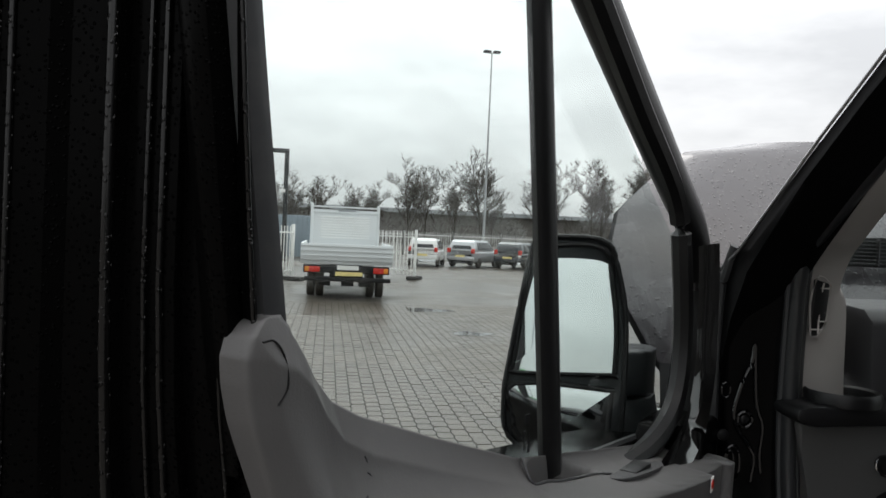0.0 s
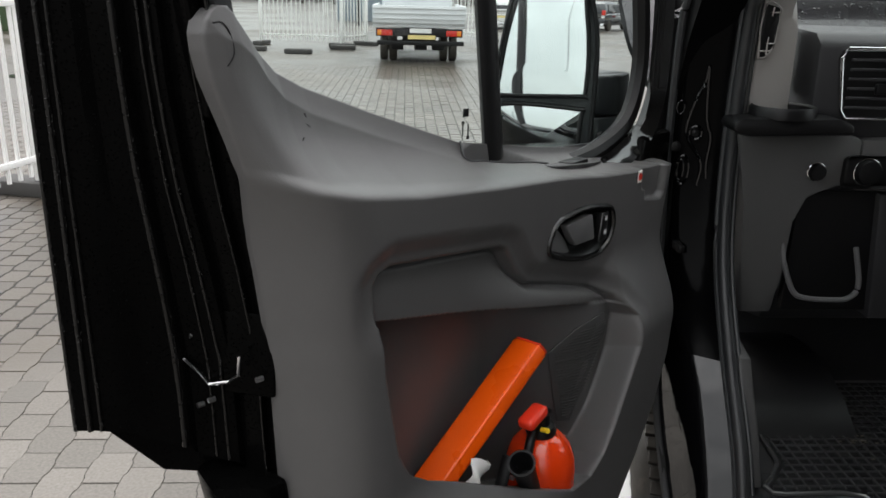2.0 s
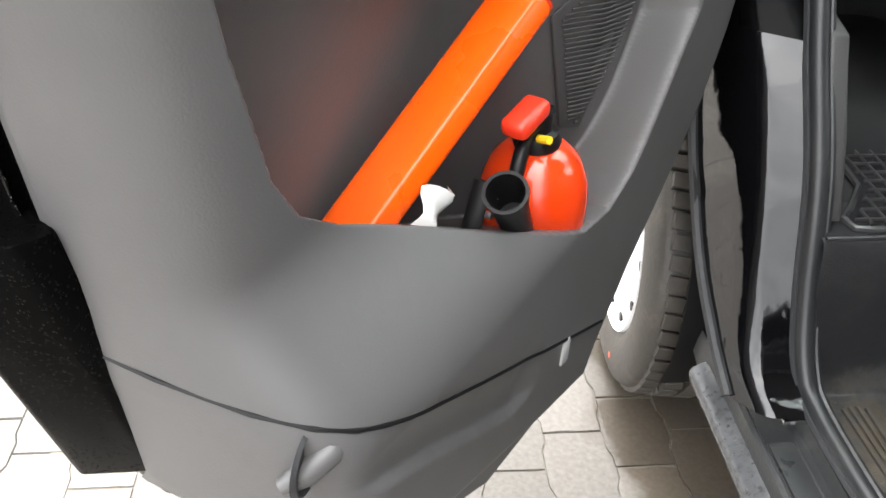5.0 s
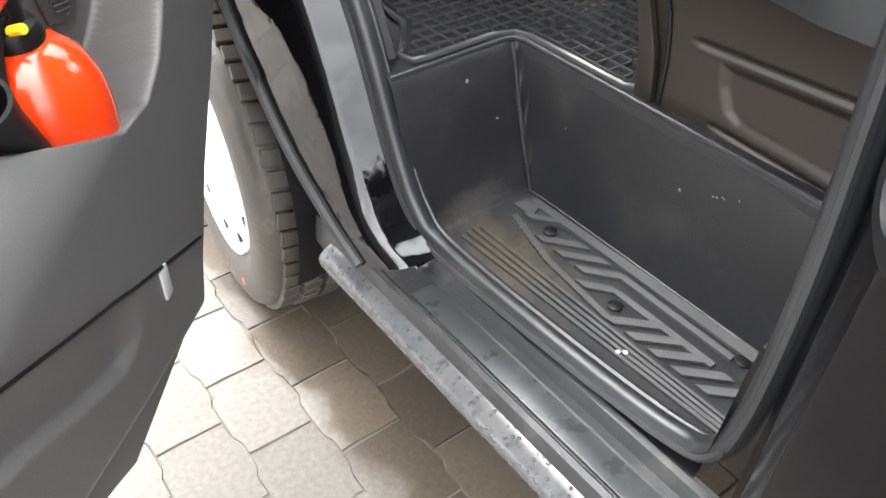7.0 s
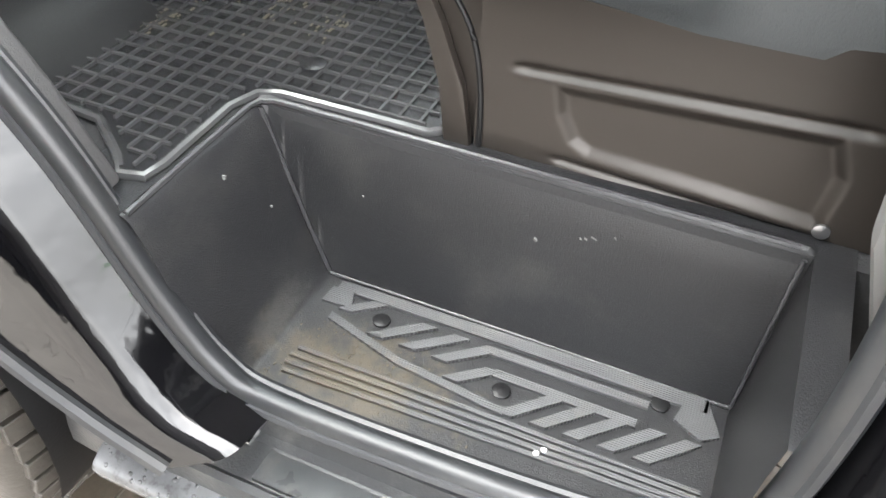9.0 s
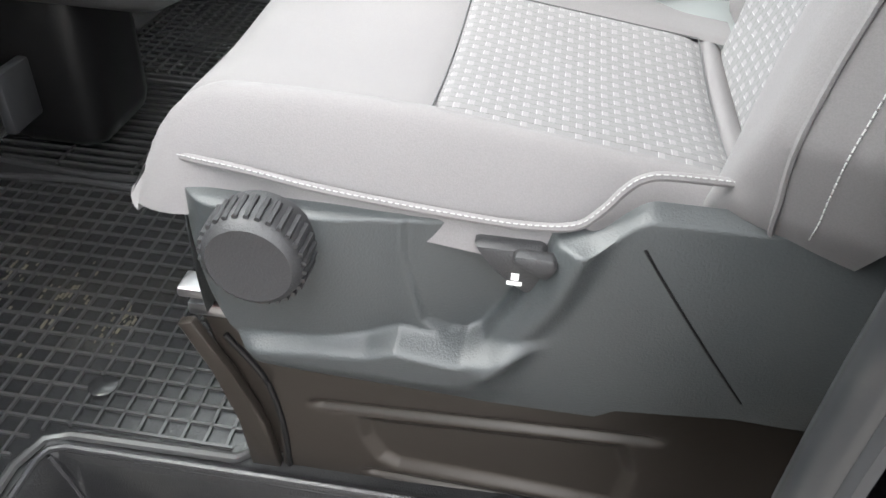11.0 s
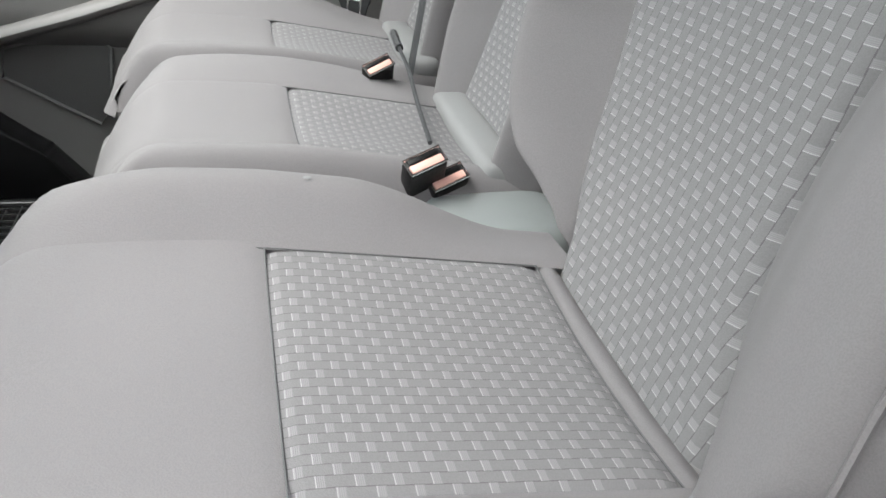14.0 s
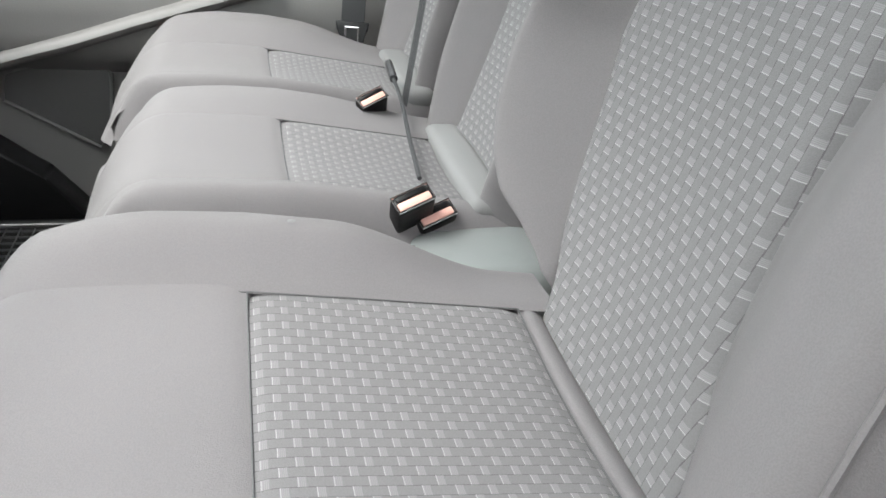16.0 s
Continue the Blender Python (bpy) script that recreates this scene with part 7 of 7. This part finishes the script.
def fence(label, a, b, n_bars, height=1.80, foot=True, post=0.09):
    a, b = Vector((*a, 0)), Vector((*b, 0))
    d = (b - a).normalized()
    f = thing("fence_panel", label, "fence", Matrix.Translation(a) @ Matrix.Rotation(math.atan2(d.y, d.x), 4, "Z"), group="white yard fences")
    length = (b - a).length
    for x in (0.0, length):
        part("post", box((x - post / 2, -post / 2, 0.10), (x + post / 2, post / 2, height + 0.06), 0.006), WHITE, f)
        if foot:
            blk = part("foot_block", box((x - 0.14, -0.42, 0.0), (x + 0.14, 0.42, 0.13), 0.02), FOOT, f, "dark rubber foot block")
    for z in (0.30, height - 0.24):
        part("rail", box((0.0, -0.02, z), (length, 0.02, z + 0.05), 0.004), WHITE, f)
    for k in range(1, n_bars):
        x = length * k / n_bars
        part("bar", box((x - 0.014, -0.012, 0.18), (x + 0.014, 0.012, height), 0.0), WHITE, f, smooth=False)
    return f


fence("white steel fence panel on dark rubber feet, close beside the van", (-3.70, 5.05), (-4.55, 1.75), 26)
fence("white steel fence panel standing near a green container", (-13.7, 28.1), (-11.1, 25.9), 20)
fence("white steel fence panel receding behind the yard", (-11.1, 25.9), (-12.9, 36.2), 60)
fence("white steel fence panel receding behind the yard", (-12.9, 36.2), (-14.7, 47.0), 60)
fence("open white yard gate behind the tipper truck", (2.5, 28.0), (0.1, 29.5), 18)
fence("open white yard gate behind the tipper truck", (-2.6, 24.0), (-1.9, 25.2), 8)
fence("open white yard gate behind the tipper truck", (-2.6, 24.0), (-5.2, 24.6), 18)
for k in range(11):
    fence("white steel boundary fence behind parked cars", (-6 + 3.5 * k, 54.0), (-2.5 + 3.5 * k, 54.0), 22, foot=False)
sign = thing("yard_sign", "small blue arrow sign fixed to the white fence", "sign", Matrix.Translation((-11.2, 25.75, 1.28)))
part("plate", box((-0.13, -0.01, -0.22), (0.13, 0.0, 0.22)), material("sign_blue", (0.03, 0.12, 0.42), 0.4), sign, smooth=False)
part("arrow", prism([(-0.07, -0.03), (0.01, -0.03), (0.01, -0.07), (0.08, 0.0), (0.01, 0.07), (0.01, 0.03), (-0.07, 0.03)], lambda p, k: (p[0], -0.014 - 0.002 * k, p[1])), WHITE, sign, smooth=False)
for x, y in ((-3.6, 21.2), (-2.5, 23.1), (-5.0, 22.0)):
    ft = thing("spare_foot_block", "dark rubber fence foot lying on the paving", "fence foot", Matrix.Translation((x, y, 0)), group="spare fence feet")
    part("block", box((-0.38, -0.14, 0), (0.38, 0.14, 0.13), 0.02), FOOT, ft)

# ---- tipper truck seen from behind ----
TRUCK_GREY = material("white_alloy", (0.62, 0.64, 0.65), 0.4, vary=0.08, dirt=0.25, dirt_color=(0.35, 0.34, 0.32))
LAMP_RED = material("lamp_red", (0.55, 0.03, 0.02), 0.25)
LAMP_AMBER = material("lamp_amber", (0.7, 0.25, 0.03), 0.25)
truck = thing("tipper_truck", "white drop-side tipper truck with rear lights, seen from behind", "truck", Matrix.Translation((-0.26, 19.0, 0)))
part("bed_floor", box((-1.16, -0.35, 0.88), (1.16, 3.4, 1.0), 0.01), TRUCK_GREY, truck)
tail = part("tailgate", box((-1.16, -0.42, 0.98), (1.16, -0.36, 1.40), 0.01), TRUCK_GREY, truck, "ribbed alloy tailgate")
for z in (1.08, 1.20, 1.32):
    part("tailgate_rib", box((-1.14, -0.44, z), (1.14, -0.42, z + 0.035), 0.006), TRUCK_GREY, tail)
for x in (-1.14, 1.12):
    part("side_board", box((x - 0.02, -0.36, 1.0), (x + 0.04, 3.4, 1.40), 0.008), TRUCK_GREY, truck)
    part("headboard_post", box((x * 0.87 - 0.04, 3.38, 1.0), (x * 0.87 + 0.04, 3.46, 2.52), 0.008), TRUCK_GREY, truck)
head = part("headboard", box((-0.98, 3.40, 1.0), (0.98, 3.44, 2.34), 0.008), TRUCK_GREY, truck, "white headboard with rungs")
for k in range(9):
    part("headboard_slot", box((-0.72, 3.385, 1.50 + 0.075 * k), (0.72, 3.40, 1.535 + 0.075 * k), 0.004), WHITE, head)
for z in (2.24, 2.40):
    part("headboard_rail", box((-0.98, 3.37, z), (0.98, 3.41, z + 0.045), 0.006), TRUCK_GREY, head)
part("name_bar", box((-0.22, 3.365, 2.29), (0.30, 3.372, 2.37)), material("faded_letters", (0.25, 0.26, 0.27), 0.6), head, smooth=False)
part("cab", box((-0.95, 3.55, 0.55), (0.95, 5.6, 2.25), 0.12, 3), WHITE, truck)
part("chassis", box((-0.42, -0.2, 0.55), (0.42, 5.0, 0.86), 0.02), BLACK_PLASTIC, truck)
part("bumper", box((-1.05, -0.36, 0.45), (1.12, -0.26, 0.56), 0.01), BLACK_PLASTIC, truck)
part("light_beam", box((-1.08, -0.34, 0.66), (1.08, -0.28, 0.86), 0.01), BLACK_PLASTIC, truck)
for x in (-0.86, 0.86):
    lamp = part("tail_light", box((x - 0.19, -0.37, 0.68), (x + 0.19, -0.33, 0.82), 0.012), LAMP_RED, truck, "red tail light")
    part("indicator", box((x - 0.18 if x < 0 else x + 0.08, -0.375, 0.69), (x - 0.08 if x < 0 else x + 0.18, -0.365, 0.81), 0.004), LAMP_AMBER, lamp)
plate = material("number_plate", (0.75, 0.62, 0.25), 0.5)
part("number_plate", box((-0.28, -0.385, 0.60), (0.40, -0.372, 0.70)), plate, truck, smooth=False)
part("plate_panel", box((-0.24, -0.38, 0.75), (0.30, -0.365, 0.86)), WHITE, truck, smooth=False)


def truck_wheel(parent, x, y, r, w):
    t = part("wheel", lathe([(r * 0.55, -w / 2), (r * 0.9, -w / 2), (r, -w * 0.35), (r, w * 0.35), (r * 0.9, w / 2), (r * 0.55, w / 2)], 28, Matrix.Translation((x, y, r)) @ Matrix.Rotation(radians(90), 4, "Y")), TYRE, parent)
    part("rim", lathe([(r * 0.56, -w * 0.4), (r * 0.5, -w * 0.2), (r * 0.15, -w * 0.1), (r * 0.15, w * 0.1), (r * 0.5, w * 0.2), (r * 0.56, w * 0.4)], 20, Matrix.Translation((x, y, r)) @ Matrix.Rotation(radians(90), 4, "Y")), STEEL, t)


for x in (-0.90, -0.66, 0.66, 0.90):
    truck_wheel(truck, x, 0.75, 0.34, 0.2)
for x in (-0.80, 0.80):
    truck_wheel(truck, x, 4.6, 0.34, 0.22)
for x in (-0.55, 0.5, 0.05):
    part("underbody_box", box((x - 0.16, 0.2, 0.30), (x + 0.16, 0.8, 0.52), 0.02), BLACK_PLASTIC, truck)


# ---- parked cars ----
CAR_GLASS = material("car_glass", (0.02, 0.022, 0.024), 0.08, vary=0.1)


def car(label, at, turn, paint, length=3.9, width=1.72, height=1.48):
    c = thing("parked_car", label, "car", Matrix.Translation((*at, 0)) @ Matrix.Rotation(radians(turn), 4, "Z"), group="cars parked by the fence")

    def hull(s, t):
        a = 2 * math.pi * s
        y = -length / 2 + length * t
        k = t
        top = 0.92 + 0.0 * k
        if 0.05 < k < 0.74:
            top = 0.92
        hw = width / 2 * (1 - 0.10 * (2 * abs(k - 0.5)) ** 4)
        ca, sa = math.cos(a), math.sin(a)
        px = hw * math.copysign(abs(ca) ** 0.35, ca)
        pz = 0.58 + (0.36 - 0.10 * step01(0.72, 1.0, k)) * math.copysign(abs(sa) ** 0.5, sa)
        return Vector((px, y, pz))
    body = part("body", sheet(24, 14, hull, wrap=True), paint, c)
    cabin = [(-length / 2 + 0.06, 0.86), (-length / 2 + 0.26, height - 0.10), (-length / 2 + 0.55, height), (length * 0.06, height - 0.02), (length * 0.26, 0.92)]
    part("roof", prism(cabin, lambda p, k: ((-1 if k else 1) * (width / 2 - 0.06 - 0.16 * (p[1] - 0.86) / (height - 0.86)), p[0], p[1]), bevel=0.05), paint, c)
    part("rear_window", prism([(-0.56, 0.98), (0.56, 0.98), (0.47, height - 0.16), (-0.47, height - 0.16)], lambda p, k: (p[0], -length / 2 + 0.075 + 0.30 * (p[1] - 0.86) / (height - 0.96) * 0.75 - 0.03 * k, p[1]), bevel=0.01), CAR_GLASS, c)
    for x in (-1, 1):
        part("side_window", prism([(-length / 2 + 0.5, 0.97), (-length / 2 + 0.62, height - 0.12), (length * 0.05, height - 0.13), (length * 0.20, 0.97)], lambda p, k: (x * (width / 2 - 0.035 - 0.16 * (p[1] - 0.86) / (height - 0.86) + 0.012 * k), p[0], p[1])), CAR_GLASS, c)
        part("tail_light", box((x * (width / 2 - 0.17) - 0.09, -length / 2 - 0.01, 0.78), (x * (width / 2 - 0.17) + 0.09, -length / 2 + 0.12, 1.02), 0.02), LAMP_RED, c)
        for y in (-length * 0.32, length * 0.31):
            truck_wheel(c, x * (width / 2 - 0.12), y, 0.31, 0.2)
    part("bumper", box((-width / 2 + 0.08, -length / 2 - 0.06, 0.38), (width / 2 - 0.08, -length / 2 + 0.10, 0.62), 0.04), paint, c)
    part("number_plate", box((-0.26, -length / 2 - 0.068, 0.56), (0.26, -length / 2 - 0.055, 0.67)), plate, c, smooth=False)
    return c


SILVER = material("silver_paint", (0.45, 0.46, 0.47), 0.25, metal=0.4, coat=0.6, vary=0.05)
CAR_WHITE = material("car_white", (0.72, 0.72, 0.71), 0.25, coat=0.6, vary=0.04)
CAR_DARK = material("car_dark", (0.03, 0.033, 0.038), 0.2, coat=0.8, vary=0.1)
car("white hatchback parked with its tail to the yard", (4.6, 41.2), -14, CAR_WHITE)
car("silver hatchback parked with its tail to the yard", (7.3, 41.6), -32, SILVER, 4.1)
car("dark hatchback parked with its tail to the yard", (9.9, 41.8), -32, CAR_DARK, 4.1, height=1.45)
car("white van-like car parked by the fence", (13.0, 43.0), -32, CAR_WHITE, 4.2, height=1.7)
car("silver car parked by the fence", (15.9, 43.4), -32, SILVER, 4.1)

# ---- lamp posts, camera gantry ----
POLE = material("galvanised_pole", (0.40, 0.41, 0.42), 0.5, metal=0.5, vary=0.1)


def lamp_post(label, x, y, h, r=0.13):
    p = thing("lamp_post", label, "street lamp", Matrix.Translation((x, y, 0)), group="yard lamp posts")
    part("mast", rod((0, 0, 0), (0, 0, h), r, 0.45 * r, 12), POLE, p)
    part("bracket", tube([(-0.45, 0, h - 0.02), (0.45, 0, h - 0.02)], 0.04, 8), POLE, p)
    for dx in (-0.38, 0.38):
        part("lamp_head", box((dx - 0.30, -0.22, h), (dx + 0.30, 0.25, h + 0.16), 0.04), BLACK_PLASTIC, p)


lamp_post("tall galvanised yard lamp with two dark heads", 11.4, 60.0, 16.1, 0.11)
lamp_post("tall galvanised yard lamp with two dark heads", -22.0, 60.0, 10.4, 0.07)
lamp_post("tall galvanised yard lamp with two dark heads", -3.5, -22.0, 11.5, 0.05)
gantry = thing("height_gantry", "dark steel height barrier at the yard gate", "gantry", Matrix.Translation((-3.0, 40.0, 0)))
GANTRY = material("gantry_steel", (0.02, 0.022, 0.022), 0.5)
part("post", box((-0.11, -0.11, 0), (0.11, 0.11, 5.7), 0.01), GANTRY, gantry)
part("beam", box((-9.0, -0.09, 5.52), (0.11, 0.09, 5.74), 0.01), GANTRY, gantry)
part("post", box((-9.0, -0.11, 0), (-8.78, 0.11, 5.7), 0.01), GANTRY, gantry)
part("spotlight", box((-0.26, -0.2, 3.5), (-0.02, 0.05, 3.66), 0.02), WHITE, gantry)
for x in (-3.3, -3.9):
    part("camera_box", box((x, -0.1, 5.74), (x + 0.12, 0.2, 5.95), 0.02), GANTRY, gantry)

# ---- red lorry, container, far building ----
lorry = thing("red_lorry", "red lorry cab with a roof spoiler behind the fence", "lorry", Matrix.Translation((-16.3, 36.8, 0)) @ Matrix.Rotation(radians(11), 4, "Z"))
LORRY = material("lorry_red", (0.32, 0.014, 0.022), 0.3, coat=0.5, vary=0.08)
part("cab", box((-1.25, 0, 0.9), (1.25, 2.3, 3.6), 0.16, 3), LORRY, lorry)
part("spoiler", prism([(0.1, 3.55), (0.5, 4.0), (1.3, 4.12), (2.2, 4.15), (2.2, 3.55)], lambda p, k: (-1.0 + 2.0 * k, p[0], p[1]), bevel=0.08), LORRY, lorry)
part("windscreen", box((-1.08, -0.04, 2.05), (1.08, 0.05, 2.98), 0.05), CAR_GLASS, lorry)
part("grille", box((-0.95, -0.05, 1.0), (0.95, 0.04, 1.75), 0.03), BLACK_PLASTIC, lorry)
part("bumper", box((-1.25, -0.12, 0.45), (1.25, 0.3, 1.0), 0.08), LORRY, lorry)
for x in (-1.32, 1.32):
    part("mirror", box((x - 0.1, -0.1, 2.2), (x + 0.1, 0.1, 2.9), 0.04), BLACK_PLASTIC, lorry)
    truck_wheel(lorry, x * 0.8, 1.2, 0.5, 0.3)
part("side_window", box((1.24, 0.5, 2.2), (1.27, 1.5, 2.95), 0.02), CAR_GLASS, lorry)
copy_thing(lorry, Matrix.Translation((-24.6, 44.0, 0)) @ Matrix.Rotation(radians(14), 4, "Z"))
container = thing("green_container", "weathered green steel container", "container", Matrix.Translation((-15.8, 29.0, 0)) @ Matrix.Rotation(radians(15), 4, "Z"))
GREEN = material("container_green", (0.06, 0.10, 0.045), 0.5, vary=0.15, dirt=0.3, dirt_color=(0.12, 0.10, 0.06))
part("shell", box((-1.6, 0, -0.01), (1.6, 6, 2.55), 0.03), GREEN, container)
for k in range(14):
    part("rib", box((-1.58 + 0.235 * k, -0.03, 0.3), (-1.48 + 0.235 * k, 0.0, 2.35), 0.01), GREEN, container)
part("top_rail", box((-1.64, -0.05, 2.5), (1.64, 6, 2.64), 0.02), GREEN, container)
shed = thing("far_shed", "long low grey industrial shed beyond the trees", "building", Matrix.Translation((0, 0, 0)))
part("wall", box((-60, 118, 0), (70, 130, 4.6)), material("shed_wall", (0.17, 0.16, 0.15), 0.8, vary=0.15, scale=0.3), shed, smooth=False)
part("roof", box((-61, 117, 4.6), (71, 131, 5.2)), material("shed_roof", (0.34, 0.36, 0.37), 0.7, vary=0.1), shed, smooth=False)
hut = thing("gate_cabin", "small blue-grey portable cabin by the gate", "cabin", Matrix.Translation((-3.0, 46, 0)))
part("cabin_wall", box((-1.6, 0, -0.01), (1.8, 2.4, 2.45), 0.03), material("cabin_blue", (0.22, 0.27, 0.31), 0.5), hut)
for k in range(12):
    part("cabin_rib", box((-1.55 + 0.28 * k, -0.03, 0.2), (-1.47 + 0.28 * k, 0, 2.4)), hut.children[0].data.materials[0], hut, smooth=False)

# ---- bare trees ----
BARK = material("bark", (0.080, 0.071, 0.060), 0.9, vary=0.3, scale=2.0)


def tree_mesh(seed, height, spread):
    rng = random.Random(seed)
    wood, twigs = bmesh.new(), bmesh.new()

    def grow(p, d, length, r, level):
        bm = wood if level < 2 else twigs
        pts, rr = [p], [r]
        q, dd = Vector(p), Vector(d)
        n = 4 if level < 2 else 3
        for k in range(n):
            dd = (dd + Vector((rng.uniform(-1, 1), rng.uniform(-1, 1), rng.uniform(-0.3, 0.6))) * 0.16).normalized()
            q = q + dd * (length / n)
            pts.append(Vector(q))
            rr.append(r * (1 - 0.75 * (k + 1) / n))
        tube(pts, rr, 6 if level < 1 else (4 if level < 2 else 3), bm)
        if level >= 4:
            return
        kids = (10, 7, 6, 5)[level]
        for k in range(kids):
            f = rng.uniform(0.28 if level == 0 else 0.2, 1.0)
            i = min(n - 1, int(f * n))
            base = pts[i].lerp(pts[i + 1], f * n - i)
            side = Vector((rng.uniform(-1, 1), rng.uniform(-1, 1), rng.uniform(0.0, 0.9) if level else rng.uniform(0.4, 1.0))).normalized()
            grow(base, (dd * 0.45 + side * spread).normalized(), length * rng.uniform(0.42, 0.62), max(0.020, rr[i] * rng.uniform(0.4, 0.6)), level + 1)

    grow(Vector((0, 0, 0)), Vector((0, 0, 1)), height * 0.62, height * 0.022, 0)
    return wood, twigs


models = []
for k, (h, s) in enumerate(((9.8, 1.0), (10.8, 1.05), (9.2, 1.15))):
    t = thing("tree", "bare winter tree with a fine twiggy crown", "tree", Matrix.Translation((0, 0, 0)), group="bare trees round the yard")
    wood, twigs = tree_mesh(11 + k, h, s)
    part("trunk", wood, BARK, t)
    part("crown", twigs, BARK, t, kind="stuff")
    models.append(t)
spots = [(-9, 96, 1.0), (-5.5, 92, 0.8), (-2, 100, 0.9), (2, 95, 0.75), (8.5, 90, 1.0), (11, 95, 1.05), (13.5, 88, 0.9), (17.0, 90, 1.15), (20, 98, 0.8), (23.5, 86, 1.1), (26, 92, 1.0), (28.5, 84, 1.15), (31, 88, 0.95),
         (34, 82, 1.2), (37, 86, 1.1), (41, 84, 1.2), (45, 86, 1.0), (-27, 78, 0.95), (-30, 82, 1.02), (-25, 84, 0.92), (-33, 80, 1.0), (-22.5, 82, 0.75), (-28.5, 79, 0.92), (-31.5, 81, 0.98), (-35, 82, 1.0), (-26, 80, 0.86), (-29.4, 85, 1.0), (-13, 98, 0.8), (5, 102, 0.8)]
for k, (x, y, s) in enumerate(spots):
    m = Matrix.Translation((x, y, 0)) @ Matrix.Rotation(k * 1.7, 4, "Z") @ Matrix.Scale(s, 4)
    if k < 3:
        models[k].matrix_basis = m
    else:
        t = copy_thing(models[k % 3], m)
        t.scale = (s, s, s)
hedge = bmesh.new()
rng = random.Random(5)
for k in range(2600):
    x, y, z = rng.uniform(-40, 60), rng.uniform(100, 108), rng.uniform(0, 1) ** 1.4 * 4.2
    d = Vector((rng.uniform(-1, 1), rng.uniform(-1, 1), rng.uniform(0, 1.5))).normalized() * rng.uniform(0.5, 1.3)
    tube([(x, y, z), (x + d.x, y + d.y, z + d.z)], 0.05, 3, hedge)
tagged(part("scrub", hedge, BARK, None, "brown leafless scrub along the far boundary", kind="stuff"), category="hedge")

# ---- behind the van: what the mirror shows ----
green = thing("green_lorry", "green lorry chassis parked behind the van", "lorry", Matrix.Translation((-5.2, -30, 0)) @ Matrix.Rotation(radians(-60), 4, "Z"))
MACH = material("machine_green", (0.05, 0.22, 0.06), 0.4, vary=0.1)
part("cab", box((-1.2, -1.2, 0.8), (1.2, 0.8, 2.9), 0.12, 3), MACH, green)
part("windscreen", box((-1.0, 0.76, 1.75), (1.0, 0.84, 2.6), 0.04), CAR_GLASS, green)
part("chassis", box((-0.5, -6, 0.6), (0.5, -1.2, 0.95), 0.03), BLACK_PLASTIC, green)
for y in (-0.2, -3.6, -4.8):
    for x in (-1.0, 1.0):
        truck_wheel(green, x, y, 0.5, 0.32)
digger = thing("yellow_machine", "yellow construction machine parked in the yard", "digger", Matrix.Translation((-9.5, -48, 0)))
YEL = material("machine_yellow", (0.62, 0.36, 0.03), 0.45, vary=0.1)
part("body", box((-1.2, -1.5, 0.7), (1.2, 1.5, 1.6), 0.1), YEL, digger)
part("cabin", box((-0.8, -0.8, 1.6), (0.5, 0.8, 2.9), 0.1), CAR_GLASS, digger)
for y in (-1.1, 1.1):
    for x in (-1.1, 1.1):
        truck_wheel(digger, x, y, 0.55, 0.4)
back_hall = thing("back_hall", "grey industrial hall behind the yard", "building", Matrix.Translation((0, -70, 0)))
part("wall", box((-50, -32, 0), (50, -20, 4)), material("hall_wall", (0.25, 0.25, 0.26), 0.7, vary=0.1, scale=0.4), back_hall, smooth=False)
